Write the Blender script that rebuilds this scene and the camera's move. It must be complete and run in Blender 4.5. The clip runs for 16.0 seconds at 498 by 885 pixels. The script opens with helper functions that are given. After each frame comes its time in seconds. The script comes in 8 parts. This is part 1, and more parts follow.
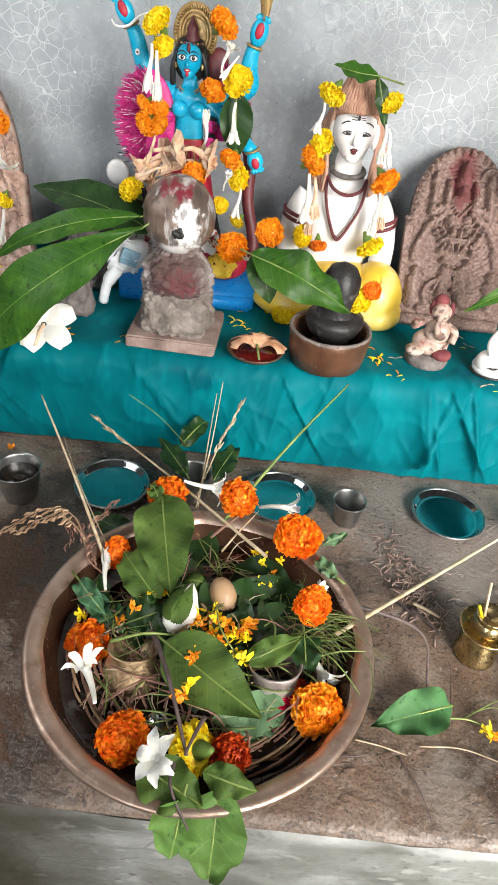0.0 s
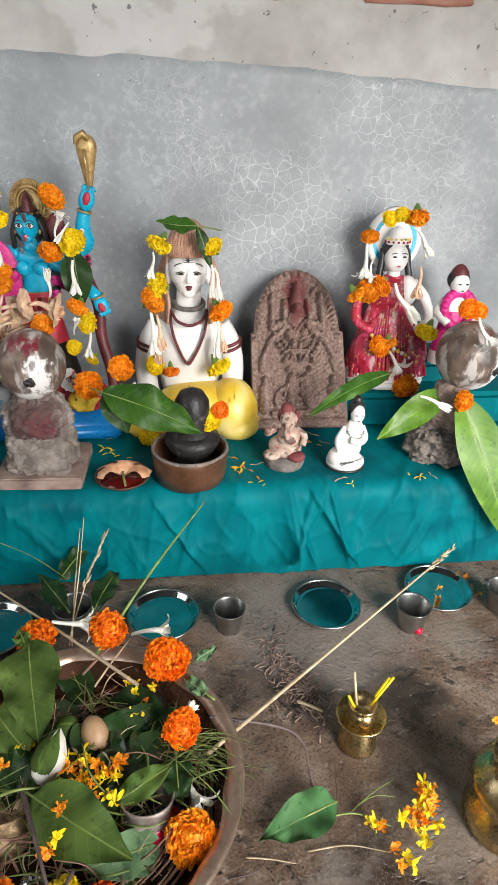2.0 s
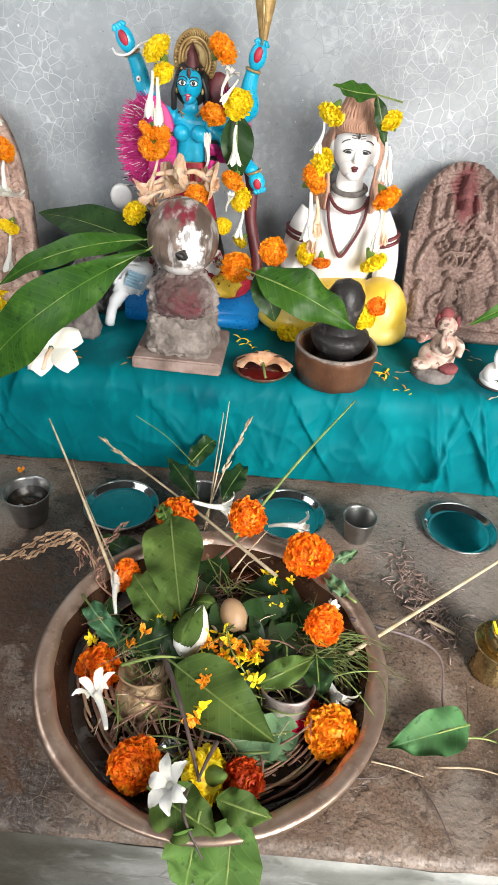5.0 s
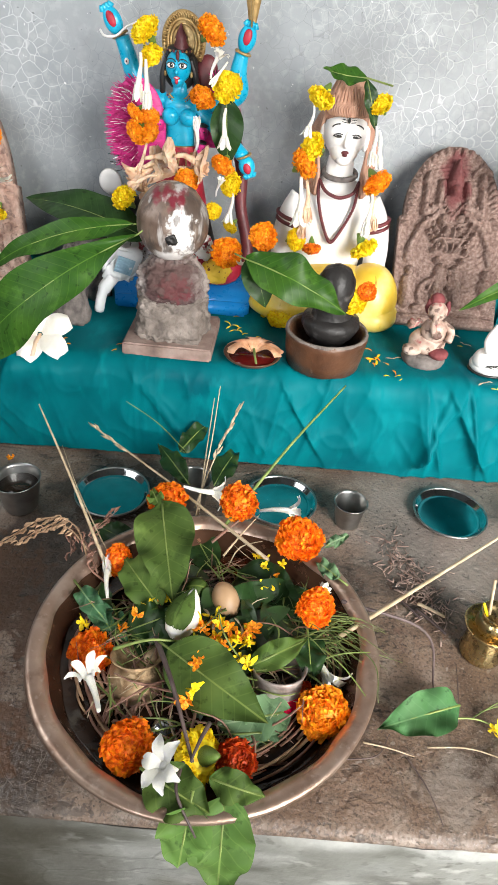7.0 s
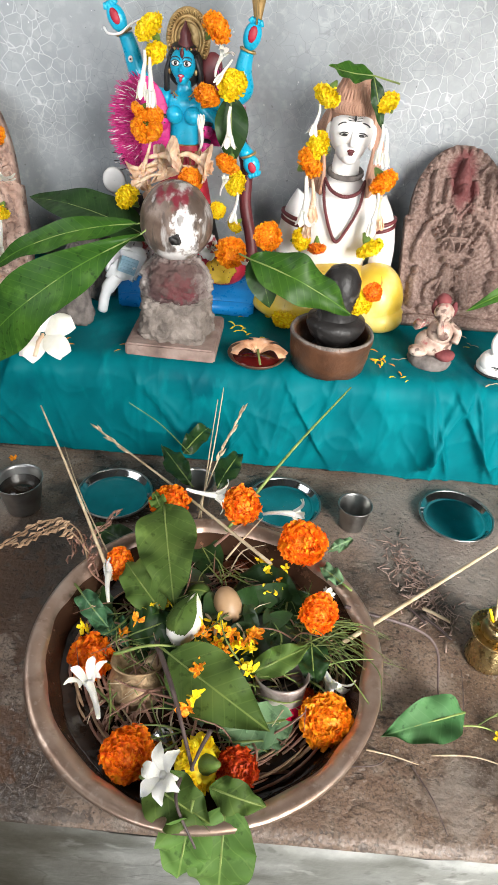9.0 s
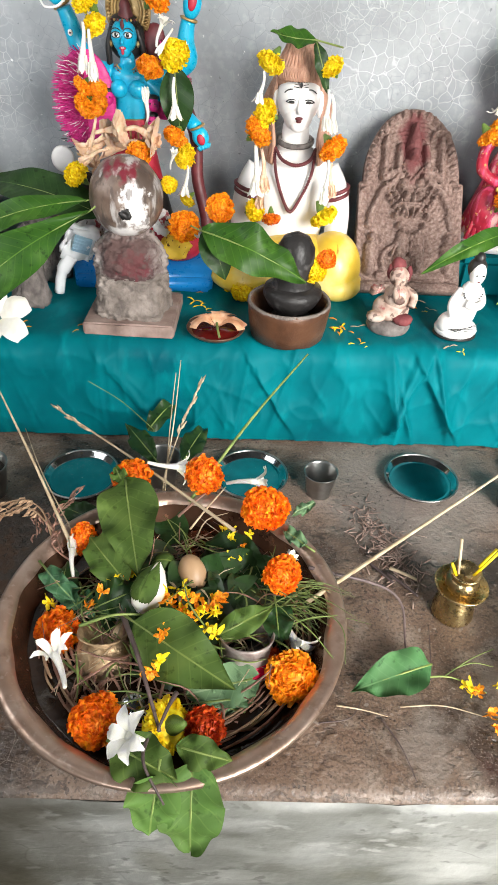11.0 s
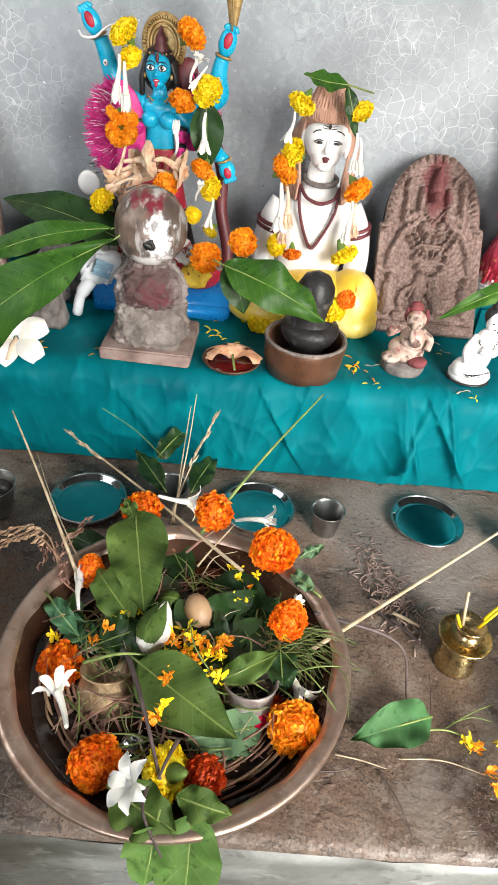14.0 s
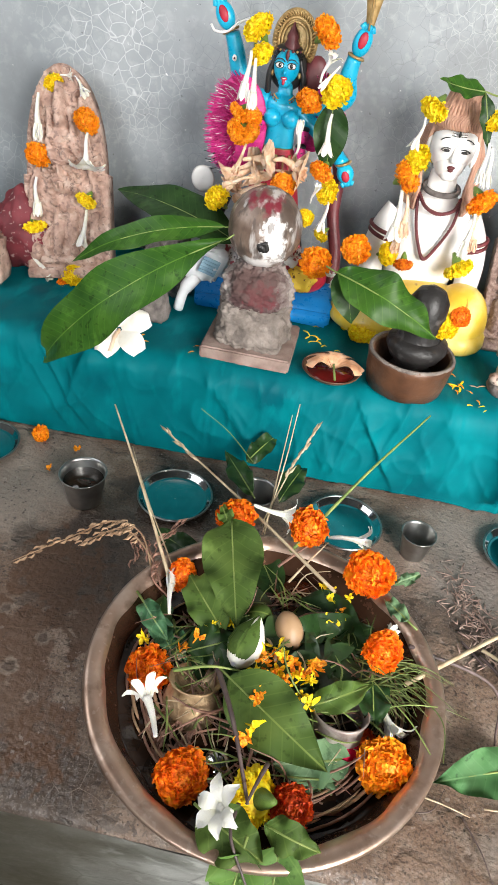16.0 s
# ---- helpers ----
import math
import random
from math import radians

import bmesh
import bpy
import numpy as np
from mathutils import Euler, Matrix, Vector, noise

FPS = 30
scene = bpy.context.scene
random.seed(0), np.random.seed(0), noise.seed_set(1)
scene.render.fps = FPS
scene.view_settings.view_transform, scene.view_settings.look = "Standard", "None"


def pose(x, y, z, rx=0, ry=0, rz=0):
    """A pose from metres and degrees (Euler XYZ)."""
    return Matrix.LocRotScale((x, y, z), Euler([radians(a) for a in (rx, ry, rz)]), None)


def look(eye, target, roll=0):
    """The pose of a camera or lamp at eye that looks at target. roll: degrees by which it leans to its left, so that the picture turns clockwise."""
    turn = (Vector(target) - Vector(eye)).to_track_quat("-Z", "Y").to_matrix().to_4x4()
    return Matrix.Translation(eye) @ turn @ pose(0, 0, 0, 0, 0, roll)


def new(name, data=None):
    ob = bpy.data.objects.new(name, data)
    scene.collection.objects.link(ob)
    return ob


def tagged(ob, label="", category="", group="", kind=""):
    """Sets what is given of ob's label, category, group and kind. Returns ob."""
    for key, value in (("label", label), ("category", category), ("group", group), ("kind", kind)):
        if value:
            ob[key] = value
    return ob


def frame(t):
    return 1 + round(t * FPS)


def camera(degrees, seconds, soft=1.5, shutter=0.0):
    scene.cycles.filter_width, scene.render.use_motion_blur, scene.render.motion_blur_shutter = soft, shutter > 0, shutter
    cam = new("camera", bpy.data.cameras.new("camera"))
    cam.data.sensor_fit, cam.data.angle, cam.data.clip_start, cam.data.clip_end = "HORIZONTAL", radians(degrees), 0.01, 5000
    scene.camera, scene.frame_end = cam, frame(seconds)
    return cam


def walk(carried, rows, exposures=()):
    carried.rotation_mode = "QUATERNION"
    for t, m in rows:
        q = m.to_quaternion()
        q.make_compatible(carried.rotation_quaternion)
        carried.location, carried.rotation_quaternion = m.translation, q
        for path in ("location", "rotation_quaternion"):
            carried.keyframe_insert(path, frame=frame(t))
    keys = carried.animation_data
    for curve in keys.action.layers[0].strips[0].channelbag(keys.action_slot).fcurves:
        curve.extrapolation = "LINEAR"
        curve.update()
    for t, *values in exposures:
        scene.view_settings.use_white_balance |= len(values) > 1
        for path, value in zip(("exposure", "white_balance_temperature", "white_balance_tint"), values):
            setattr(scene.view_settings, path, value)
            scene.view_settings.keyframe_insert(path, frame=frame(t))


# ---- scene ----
cam = camera(43.2, 16.0)
PATH = [
    (0, (0.005, -0.303, 0.781), (0.021, 1.28, -0.441), 6.5),
    (0.5, (0.031, -0.312, 0.757), (0.095, 1.252, -0.487), 5.1),
    (1, (0.066, -0.321, 0.773), (0.175, 1.224, -0.493), 2.3),
    (1.5, (0.136, -0.318, 0.838), (0.251, 1.418, -0.149), -3.1),
    (2, (0.116, -0.331, 0.866), (0.338, 1.401, -0.11), 2.0),
    (2.5, (0.07, -0.316, 0.767), (0.164, 1.266, -0.454), 1.0),
    (3, (0.044, -0.299, 0.756), (0.094, 1.252, -0.505), 1.9),
    (3.5, (0.017, -0.278, 0.762), (-0.008, 1.273, -0.5), 3.0),
    (4, (0.012, -0.282, 0.776), (-0.033, 1.312, -0.431), 3.7),
    (4.2, (0.008, -0.288, 0.785), (-0.024, 1.322, -0.401), 4.3),
    (6.3, (0.01, -0.302, 0.78), (0.004, 1.308, -0.407), 4.3),
    (6.5, (0.007, -0.302, 0.776), (0.008, 1.3, -0.421), 4.6),
    (7, (0.009, -0.304, 0.776), (0.019, 1.293, -0.429), 4.8),
    (7.5, (0.012, -0.299, 0.777), (0.028, 1.289, -0.439), 4.8),
    (8, (0.012, -0.295, 0.774), (0.011, 1.296, -0.437), 4.8),
    (8.2, (0.011, -0.292, 0.775), (0.004, 1.298, -0.438), 4.7),
    (10.3, (0.023, -0.301, 0.774), (0.03, 1.297, -0.428), 4.1),
    (10.5, (0.028, -0.304, 0.774), (0.06, 1.283, -0.443), 4.0),
    (11, (0.046, -0.31, 0.76), (0.095, 1.257, -0.481), 2.8),
    (11.5, (0.062, -0.322, 0.758), (0.167, 1.241, -0.485), 2.9),
    (12, (0.075, -0.328, 0.747), (0.217, 1.196, -0.54), 2.3),
    (12.5, (0.084, -0.325, 0.75), (0.242, 1.197, -0.539), 2.4),
    (13, (0.088, -0.321, 0.76), (0.247, 1.215, -0.51), 2.6),
    (13.5, (0.053, -0.302, 0.785), (0.166, 1.28, -0.433), 5.2),
    (14, (0.023, -0.288, 0.789), (0.076, 1.303, -0.422), 6.2),
    (14.5, (0.005, -0.268, 0.78), (-0.035, 1.316, -0.44), 5.9),
    (15, (-0.005, -0.267, 0.782), (-0.085, 1.319, -0.434), 6.0),
    (15.5, (-0.028, -0.266, 0.786), (-0.139, 1.309, -0.441), 6.7),
    (16, (-0.043, -0.261, 0.788), (-0.165, 1.302, -0.454), 7.7),
]
walk(cam, [(t, look(eye, target, roll)) for t, eye, target, roll in PATH],
     exposures=[(0, -0.13), (1.0, -0.14), (1.5, -0.34), (2.0, -0.6), (2.4, -0.36), (3.0, -0.13), (14.5, -0.14), (16.0, -0.06)])

# ---------------------------------------------------------------- light
world = bpy.data.worlds.new("sky")
scene.world = world
world.use_nodes = True
wn = world.node_tree
sky = wn.nodes.new("ShaderNodeTexSky")
sky.sky_type, sky.sun_disc = "NISHITA", False
sky.sun_elevation, sky.sun_rotation = radians(48), radians(140)
wn.links.new(sky.outputs[0], wn.nodes["Background"].inputs[0])
wn.nodes["Background"].inputs[1].default_value = 0.05


def area(name, m, sx, sy, watts, colour, spread=180):
    d = bpy.data.lights.new(name, "AREA")
    d.shape, d.size, d.size_y, d.energy, d.color = "RECTANGLE", sx, sy, watts, colour
    d.spread = math.radians(spread)
    ob = new(name, d)
    ob.matrix_world = m
    return ob


# doorway daylight, and two unseen fill lamps added to brighten the left
area("doorway_light", look((1.36, -1.46, 0.88), (0.78, 0.12, 0.0)), 1.1, 1.8, 50, (1.0, 0.97, 0.93), 80)
# front fill: added lamp that lifts the wall and figures on the left
area("front_fill_light", look((-0.52, -1.62, 0.66), (-0.52, 1.1, 0.66)), 0.5, 0.95, 29, (0.96, 0.98, 1.0))
# side fill: added lamp, its falloff brightens the wall's left end
area("side_fill_light", look((-1.03, 0.28, 1.10), (-0.2, 1.0, 0.45)), 0.7, 0.7, 7.5, (0.97, 0.985, 1.0))


# ---------------------------------------------------------------- materials
def mat(name, stops, scale=20.0, rough=0.6, metal=0.0, bump=0.0, bscale=120.0, detail=6.0, stretch=(1, 1, 1),
        vary=0.0, rvar=0.12, sheen=0.0, trans=0.0, coat=0.0, spec=0.5):
    """A noise-driven surface: stops are (position, colour) pairs over a noise at that scale."""
    m = bpy.data.materials.new(name)
    m.use_nodes = True
    nt = m.node_tree
    n, l = nt.nodes, nt.links
    b = n["Principled BSDF"]
    tc = n.new("ShaderNodeTexCoord")
    mp = n.new("ShaderNodeMapping")
    mp.inputs["Scale"].default_value = stretch
    l.new(tc.outputs["Object"], mp.inputs[0])
    no = n.new("ShaderNodeTexNoise")
    no.inputs["Scale"].default_value, no.inputs["Detail"].default_value = scale, detail
    l.new(mp.outputs[0], no.inputs["Vector"])
    ra = n.new("ShaderNodeValToRGB")
    while len(ra.color_ramp.elements) < len(stops):
        ra.color_ramp.elements.new(0.5)
    for e, (p, c) in zip(ra.color_ramp.elements, stops):
        e.position, e.color = p, (*c, 1)
    l.new(no.outputs["Fac"], ra.inputs[0])
    col = ra.outputs[0]
    if vary:
        oi = n.new("ShaderNodeObjectInfo")
        hs = n.new("ShaderNodeHueSaturation")
        mr = n.new("ShaderNodeMapRange")
        mr.inputs[3].default_value, mr.inputs[4].default_value = 1 - vary, 1 + vary
        l.new(oi.outputs["Random"], mr.inputs[0])
        l.new(mr.outputs[0], hs.inputs["Value"])
        l.new(col, hs.inputs["Color"])
        col = hs.outputs[0]
    l.new(col, b.inputs["Base Color"])
    fine = n.new("ShaderNodeTexNoise")
    fine.inputs["Scale"].default_value, fine.inputs["Detail"].default_value = bscale, 5.0
    l.new(mp.outputs[0], fine.inputs["Vector"])
    rr = n.new("ShaderNodeMapRange")
    rr.inputs[3].default_value, rr.inputs[4].default_value = max(0.02, rough - rvar), min(1, rough + rvar)
    l.new(fine.outputs["Fac"], rr.inputs[0])
    l.new(rr.outputs[0], b.inputs["Roughness"])
    b.inputs["Metallic"].default_value = metal
    b.inputs["Specular IOR Level"].default_value = spec
    b.inputs["Coat Weight"].default_value = coat
    b.inputs["Coat Roughness"].default_value = 0.12
    if sheen:
        b.inputs["Sheen Weight"].default_value = sheen
    if trans:
        b.inputs["Subsurface Weight"].default_value = trans
        b.inputs["Subsurface Radius"].default_value = (0.004, 0.004, 0.002)
    if bump:
        bu = n.new("ShaderNodeBump")
        bu.inputs["Strength"].default_value, bu.inputs["Distance"].default_value = 1.0, bump
        l.new(fine.outputs["Fac"], bu.inputs["Height"])
        l.new(bu.outputs[0], b.inputs["Normal"])
    return m


def layer(m, colour, kind, scale, lo, hi, amount=1.0, mask=None, bump=0.0, rough=None, stretch=(1, 1, 1), offset=(0, 0, 0), around=None):
    """Lays a second colour over a material: kind 'noise' (blotches), 'crack' (cell edges), 'grad' (along z). mask: (scale, lo, hi) of a
    noise that limits it; around: the middle and radius of a patch with a ragged edge that holds it."""
    nt = m.node_tree
    n, l = nt.nodes, nt.links
    b = n["Principled BSDF"]
    tc = n.new("ShaderNodeTexCoord")
    mp = n.new("ShaderNodeMapping")
    mp.inputs["Scale"].default_value, mp.inputs["Location"].default_value = stretch, offset
    l.new(tc.outputs["Object"], mp.inputs[0])
    if kind == "crack":
        wob = n.new("ShaderNodeTexNoise")
        wob.inputs["Scale"].default_value = scale * 0.7
        ad = n.new("ShaderNodeVectorMath")
        ad.operation = "MULTIPLY_ADD"
        ad.inputs[1].default_value = (0.6 / scale,) * 3
        l.new(mp.outputs[0], wob.inputs["Vector"])
        l.new(wob.outputs["Color"], ad.inputs[0])
        l.new(mp.outputs[0], ad.inputs[2])
        tx = n.new("ShaderNodeTexVoronoi")
        tx.feature = "DISTANCE_TO_EDGE"
        tx.inputs["Scale"].default_value = scale
        l.new(ad.outputs[0], tx.inputs["Vector"])
        out = tx.outputs["Distance"]
    else:
        tx = n.new("ShaderNodeTexNoise")
        tx.inputs["Scale"].default_value, tx.inputs["Detail"].default_value = scale, 7.0
        l.new(mp.outputs[0], tx.inputs["Vector"])
        out = tx.outputs["Fac"]
    mr = n.new("ShaderNodeMapRange")
    mr.inputs[1].default_value, mr.inputs[2].default_value = lo, hi
    mr.inputs[3].default_value, mr.inputs[4].default_value = 0.0, amount
    l.new(out, mr.inputs[0])
    fac = mr.outputs[0]
    if mask:
        mk = n.new("ShaderNodeTexNoise")
        mk.inputs["Scale"].default_value, mk.inputs["Detail"].default_value = mask[0], 3.0
        l.new(mp.outputs[0], mk.inputs["Vector"])
        m2 = n.new("ShaderNodeMapRange")
        m2.inputs[1].default_value, m2.inputs[2].default_value = mask[1], mask[2]
        l.new(mk.outputs["Fac"], m2.inputs[0])
        mu = n.new("ShaderNodeMath")
        mu.operation = "MULTIPLY"
        l.new(fac, mu.inputs[0])
        l.new(m2.outputs[0], mu.inputs[1])
        fac = mu.outputs[0]
    if around:
        di, wn_, wa, fall, mu = n.new("ShaderNodeVectorMath"), n.new("ShaderNodeTexNoise"), n.new("ShaderNodeMath"), n.new("ShaderNodeMapRange"), n.new("ShaderNodeMath")
        di.operation, wa.operation, mu.operation = "DISTANCE", "MULTIPLY_ADD", "MULTIPLY"
        di.inputs[1].default_value = around[0]
        l.new(tc.outputs["Object"], di.inputs[0])
        wn_.inputs["Scale"].default_value, wn_.inputs["Detail"].default_value = 7.0, 4.0
        l.new(tc.outputs["Object"], wn_.inputs["Vector"])
        l.new(wn_.outputs["Fac"], wa.inputs[0])
        wa.inputs[1].default_value = around[1] * 1.1
        l.new(di.outputs["Value"], wa.inputs[2])
        fall.inputs[1].default_value, fall.inputs[2].default_value = around[1] * 1.70, around[1] * 1.30
        l.new(wa.outputs[0], fall.inputs[0])
        l.new(fac, mu.inputs[0])
        l.new(fall.outputs[0], mu.inputs[1])
        fac = mu.outputs[0]
    mx = n.new("ShaderNodeMix")
    mx.data_type = "RGBA"
    mx.inputs["B"].default_value = (*colour, 1)
    old = b.inputs["Base Color"].links[0].from_socket
    l.new(fac, mx.inputs["Factor"])
    l.new(old, mx.inputs["A"])
    l.new(mx.outputs["Result"], b.inputs["Base Color"])
    if rough is not None:
        oldr = b.inputs["Roughness"].links[0].from_socket
        m3 = n.new("ShaderNodeMix")
        l.new(fac, m3.inputs["Factor"])
        l.new(oldr, m3.inputs["A"])
        m3.inputs["B"].default_value = rough
        l.new(m3.outputs["Result"], b.inputs["Roughness"])
    if bump:
        bu = n.new("ShaderNodeBump")
        bu.inputs["Distance"].default_value = bump
        l.new(fac, bu.inputs["Height"])
        if b.inputs["Normal"].links:
            l.new(b.inputs["Normal"].links[0].from_socket, bu.inputs["Normal"])
        l.new(bu.outputs[0], b.inputs["Normal"])
    return m


def spot(m, colour, c, r, soft=0.01, wob=0.02, wscale=40, amount=1.0, squash=(1, 1, 1)):
    """A patch (stain, painted light) round the point c of the object's own space, with a ragged edge."""
    n, l = m.node_tree.nodes, m.node_tree.links
    b = n["Principled BSDF"]
    tc, su, sq, le = n.new("ShaderNodeTexCoord"), n.new("ShaderNodeVectorMath"), n.new("ShaderNodeVectorMath"), n.new("ShaderNodeVectorMath")
    su.operation, sq.operation, le.operation = "SUBTRACT", "MULTIPLY", "LENGTH"
    su.inputs[1].default_value, sq.inputs[1].default_value = c, squash
    l.new(tc.outputs["Object"], su.inputs[0])
    l.new(su.outputs[0], sq.inputs[0])
    l.new(sq.outputs[0], le.inputs[0])
    no, ma = n.new("ShaderNodeTexNoise"), n.new("ShaderNodeMath")
    no.inputs["Scale"].default_value, no.inputs["Detail"].default_value = wscale, 6.0
    l.new(tc.outputs["Object"], no.inputs["Vector"])
    ma.operation = "MULTIPLY_ADD"
    ma.inputs[1].default_value = wob * 2
    l.new(no.outputs["Fac"], ma.inputs[0])
    l.new(le.outputs["Value"], ma.inputs[2])
    mr = n.new("ShaderNodeMapRange")
    mr.inputs[1].default_value, mr.inputs[2].default_value = r + wob + soft, r + wob - soft
    mr.inputs[4].default_value = amount
    l.new(ma.outputs[0], mr.inputs[0])
    mx = n.new("ShaderNodeMix")
    mx.data_type = "RGBA"
    mx.inputs["B"].default_value = (*colour, 1)
    l.new(mr.outputs[0], mx.inputs["Factor"])
    l.new(b.inputs["Base Color"].links[0].from_socket, mx.inputs["A"])
    l.new(mx.outputs["Result"], b.inputs["Base Color"])
    return m


CEMENT = mat("ledge_cement", [(0.28, (0.080, 0.049, 0.033)), (0.5, (0.172, 0.115, 0.081)), (0.74, (0.295, 0.218, 0.168))], 8, 0.46, bump=0.003, bscale=110)
layer(CEMENT, (0.30, 0.25, 0.205), "noise", 30, 0.52, 0.66, 0.55, stretch=(0.8, 1, 1), bump=0.0004)
layer(CEMENT, (0.028, 0.020, 0.016), "noise", 4.2, 0.54, 0.62, 0.8, rough=0.22, offset=(3, 1, 0))
layer(CEMENT, (0.028, 0.020, 0.018), "noise", 95, 0.60, 0.66, 0.75, mask=(5, 0.44, 0.6))
layer(CEMENT, (0.30, 0.27, 0.25), "noise", 150, 0.62, 0.72, 0.3, mask=(6, 0.44, 0.6))
layer(CEMENT, (0.09, 0.03, 0.03), "noise", 9, 0.63, 0.72, 0.5, offset=(7, 4, 0))
layer(CEMENT, (0.035, 0.024, 0.019), "noise", 240, 0.50, 0.62, 0.55)
layer(CEMENT, (0.30, 0.25, 0.22), "noise", 330, 0.56, 0.66, 0.4)
layer(CEMENT, (0.02, 0.015, 0.012), "noise", 55, 0.57, 0.63, 0.8, stretch=(0.6, 1, 1), offset=(2, 9, 0), bump=-0.0015, mask=(7, 0.42, 0.55))
layer(CEMENT, (0.015, 0.011, 0.009), "crack", 3.2, 0.012, 0.002, 0.8, mask=(2.5, 0.50, 0.58), offset=(0.2, 0.4, 0))
# light from the left on the back corner, painted paler
spot(CEMENT, (0.30, 0.255, 0.215), (-0.50, 0.50, 0), 0.13, 0.05, 0.08, 14, 0.6)
spot(CEMENT, (0.035, 0.024, 0.018), (-0.345, 0.425, 0), 0.035, 0.006, 0.05, 24, 0.85)
spot(CEMENT, (0.045, 0.032, 0.024), (-0.305, 0.545, 0), 0.028, 0.008, 0.05, 30, 0.8)
spot(CEMENT, (0.045, 0.030, 0.022), (-0.33, 0.36, 0), 0.10, 0.015, 0.10, 14, 0.75)
spot(CEMENT, (0.030, 0.022, 0.018), (0.50, 0.33, 0), 0.035, 0.01, 0.06, 18, 0.7, (0.7, 1, 1))
spot(CEMENT, (0.27, 0.24, 0.22), (0.36, 0.52, 0), 0.16, 0.05, 0.10, 12, 0.55)
for cx, cy, cr in ((-0.36, 0.33, 0.07), (-0.50, 0.24, 0.09), (-0.36, 0.20, 0.06), (-0.43, 0.10, 0.07), (-0.28, 0.26, 0.05), (-0.28, 0.08, 0.04)):
    spot(CEMENT, (0.085, 0.042, 0.022), (cx, cy, 0), cr, 0.006, 0.11, 38, 0.85)
layer(CEMENT, (0.022, 0.015, 0.012), "noise", 130, 0.60, 0.64, 0.75, mask=(9, 0.46, 0.56), offset=(4, 8, 0), bump=-0.0008)
layer(CEMENT, (0.33, 0.28, 0.24), "crack", 26, 0.016, 0.0, 0.5, mask=(6, 0.54, 0.62), offset=(1, 3, 0))
layer(CEMENT, (0.36, 0.32, 0.29), "noise", 85, 0.63, 0.67, 0.6, mask=(4, 0.46, 0.6), offset=(6, 2, 0))
spot(CEMENT, (0.098, 0.055, 0.033), (-0.50, 0.08, 0), 0.20, 0.04, 0.14, 22, 0.75)
for cx, cy, cr in ((-0.33, 0.215, 0.010), (-0.355, 0.165, 0.012), (-0.31, 0.13, 0.007), (-0.40, 0.25, 0.009), (0.245, 0.052, 0.008), (0.272, 0.060, 0.006), (0.31, 0.035, 0.007)):
    spot(CEMENT, (0.27, 0.22, 0.18), (cx, cy, 0), cr, 0.003, 0.010, 120, 0.7)
    spot(CEMENT, (0.060, 0.036, 0.024), (cx, cy, 0), cr * 0.72, 0.002, 0.006, 120, 0.85)
# highlight on the rounded front edge, painted as a pale band
spot(CEMENT, (0.24, 0.225, 0.205), (0.0, 0.0, 0.0), 0.010, 0.030, 0.05, 34, 0.22, (0, 1, 0))
for cx, cy, cr in ((0.44, 0.268, 0.004), (0.462, 0.282, 0.009), (0.484, 0.302, 0.014), (0.508, 0.33, 0.012), (0.53, 0.352, 0.006), (0.552, 0.378, 0.004), (0.50, 0.262, 0.004), (0.53, 0.258, 0.003)):
    spot(CEMENT, (0.018, 0.013, 0.010), (cx, cy, 0), cr, 0.004, 0.030, 90, 0.7)
for cx, cy, cr in ((0.40, 0.42, 0.05), (0.28, 0.45, 0.03), (0.45, 0.12, 0.07), (0.62, 0.45, 0.05), (0.30, 0.06, 0.04)):
    spot(CEMENT, (0.25, 0.215, 0.185), (cx, cy, 0), cr, 0.02, 0.09, 26, 0.55)
RISER = mat("riser_cement", [(0.3, (0.12, 0.125, 0.112)), (0.52, (0.22, 0.225, 0.208)), (0.74, (0.34, 0.352, 0.345))], 5, 0.34, bump=0.0012, bscale=60)
layer(RISER, (0.46, 0.47, 0.45), "noise", 7, 0.52, 0.66, 0.7, stretch=(0.55, 1, 1.2), offset=(3, 0, 1))
layer(RISER, (0.07, 0.070, 0.058), "noise", 9, 0.54, 0.66, 0.7, stretch=(0.7, 1, 1.2), offset=(1, 0, 6))
layer(RISER, (0.55, 0.56, 0.54), "noise", 48, 0.55, 0.64, 0.5, stretch=(0.7, 1, 1.2), mask=(5, 0.48, 0.6))
layer(RISER, (0.05, 0.05, 0.042), "noise", 55, 0.57, 0.64, 0.6, stretch=(0.8, 1, 1.1), offset=(5, 0, 2), mask=(6, 0.48, 0.6))
layer(RISER, (0.10, 0.09, 0.04), "noise", 5, 0.55, 0.68, 0.6, offset=(8, 0, 3))
layer(RISER, (0.06, 0.06, 0.05), "crack", 9, 0.014, 0.0, 0.6, mask=(4, 0.54, 0.62), stretch=(0.6, 1, 1.3))
# door light on the right end, painted as a pale patch
spot(RISER, (0.56, 0.57, 0.56), (0.78, 0.0, -0.16), 0.30, 0.14, 0.14, 8, 0.65)
# shade over the left end, painted as a dark patch
spot(RISER, (0.060, 0.050, 0.036), (-0.50, 0.0, -0.10), 0.36, 0.08, 0.12, 9, 0.75)
spot(RISER, (0.60, 0.61, 0.59), (0.42, 0.0, -0.012), 0.010, 0.012, 0.030, 26, 0.75, (0.06, 0, 1))
MUD = mat("damp_ground", [(0.3, (0.028, 0.025, 0.010)), (0.55, (0.075, 0.068, 0.028)), (0.8, (0.15, 0.14, 0.085))], 22, 0.8, bump=0.006, bscale=45)
layer(MUD, (0.02, 0.02, 0.012), "noise", 9, 0.58, 0.66, 0.9, rough=0.25)
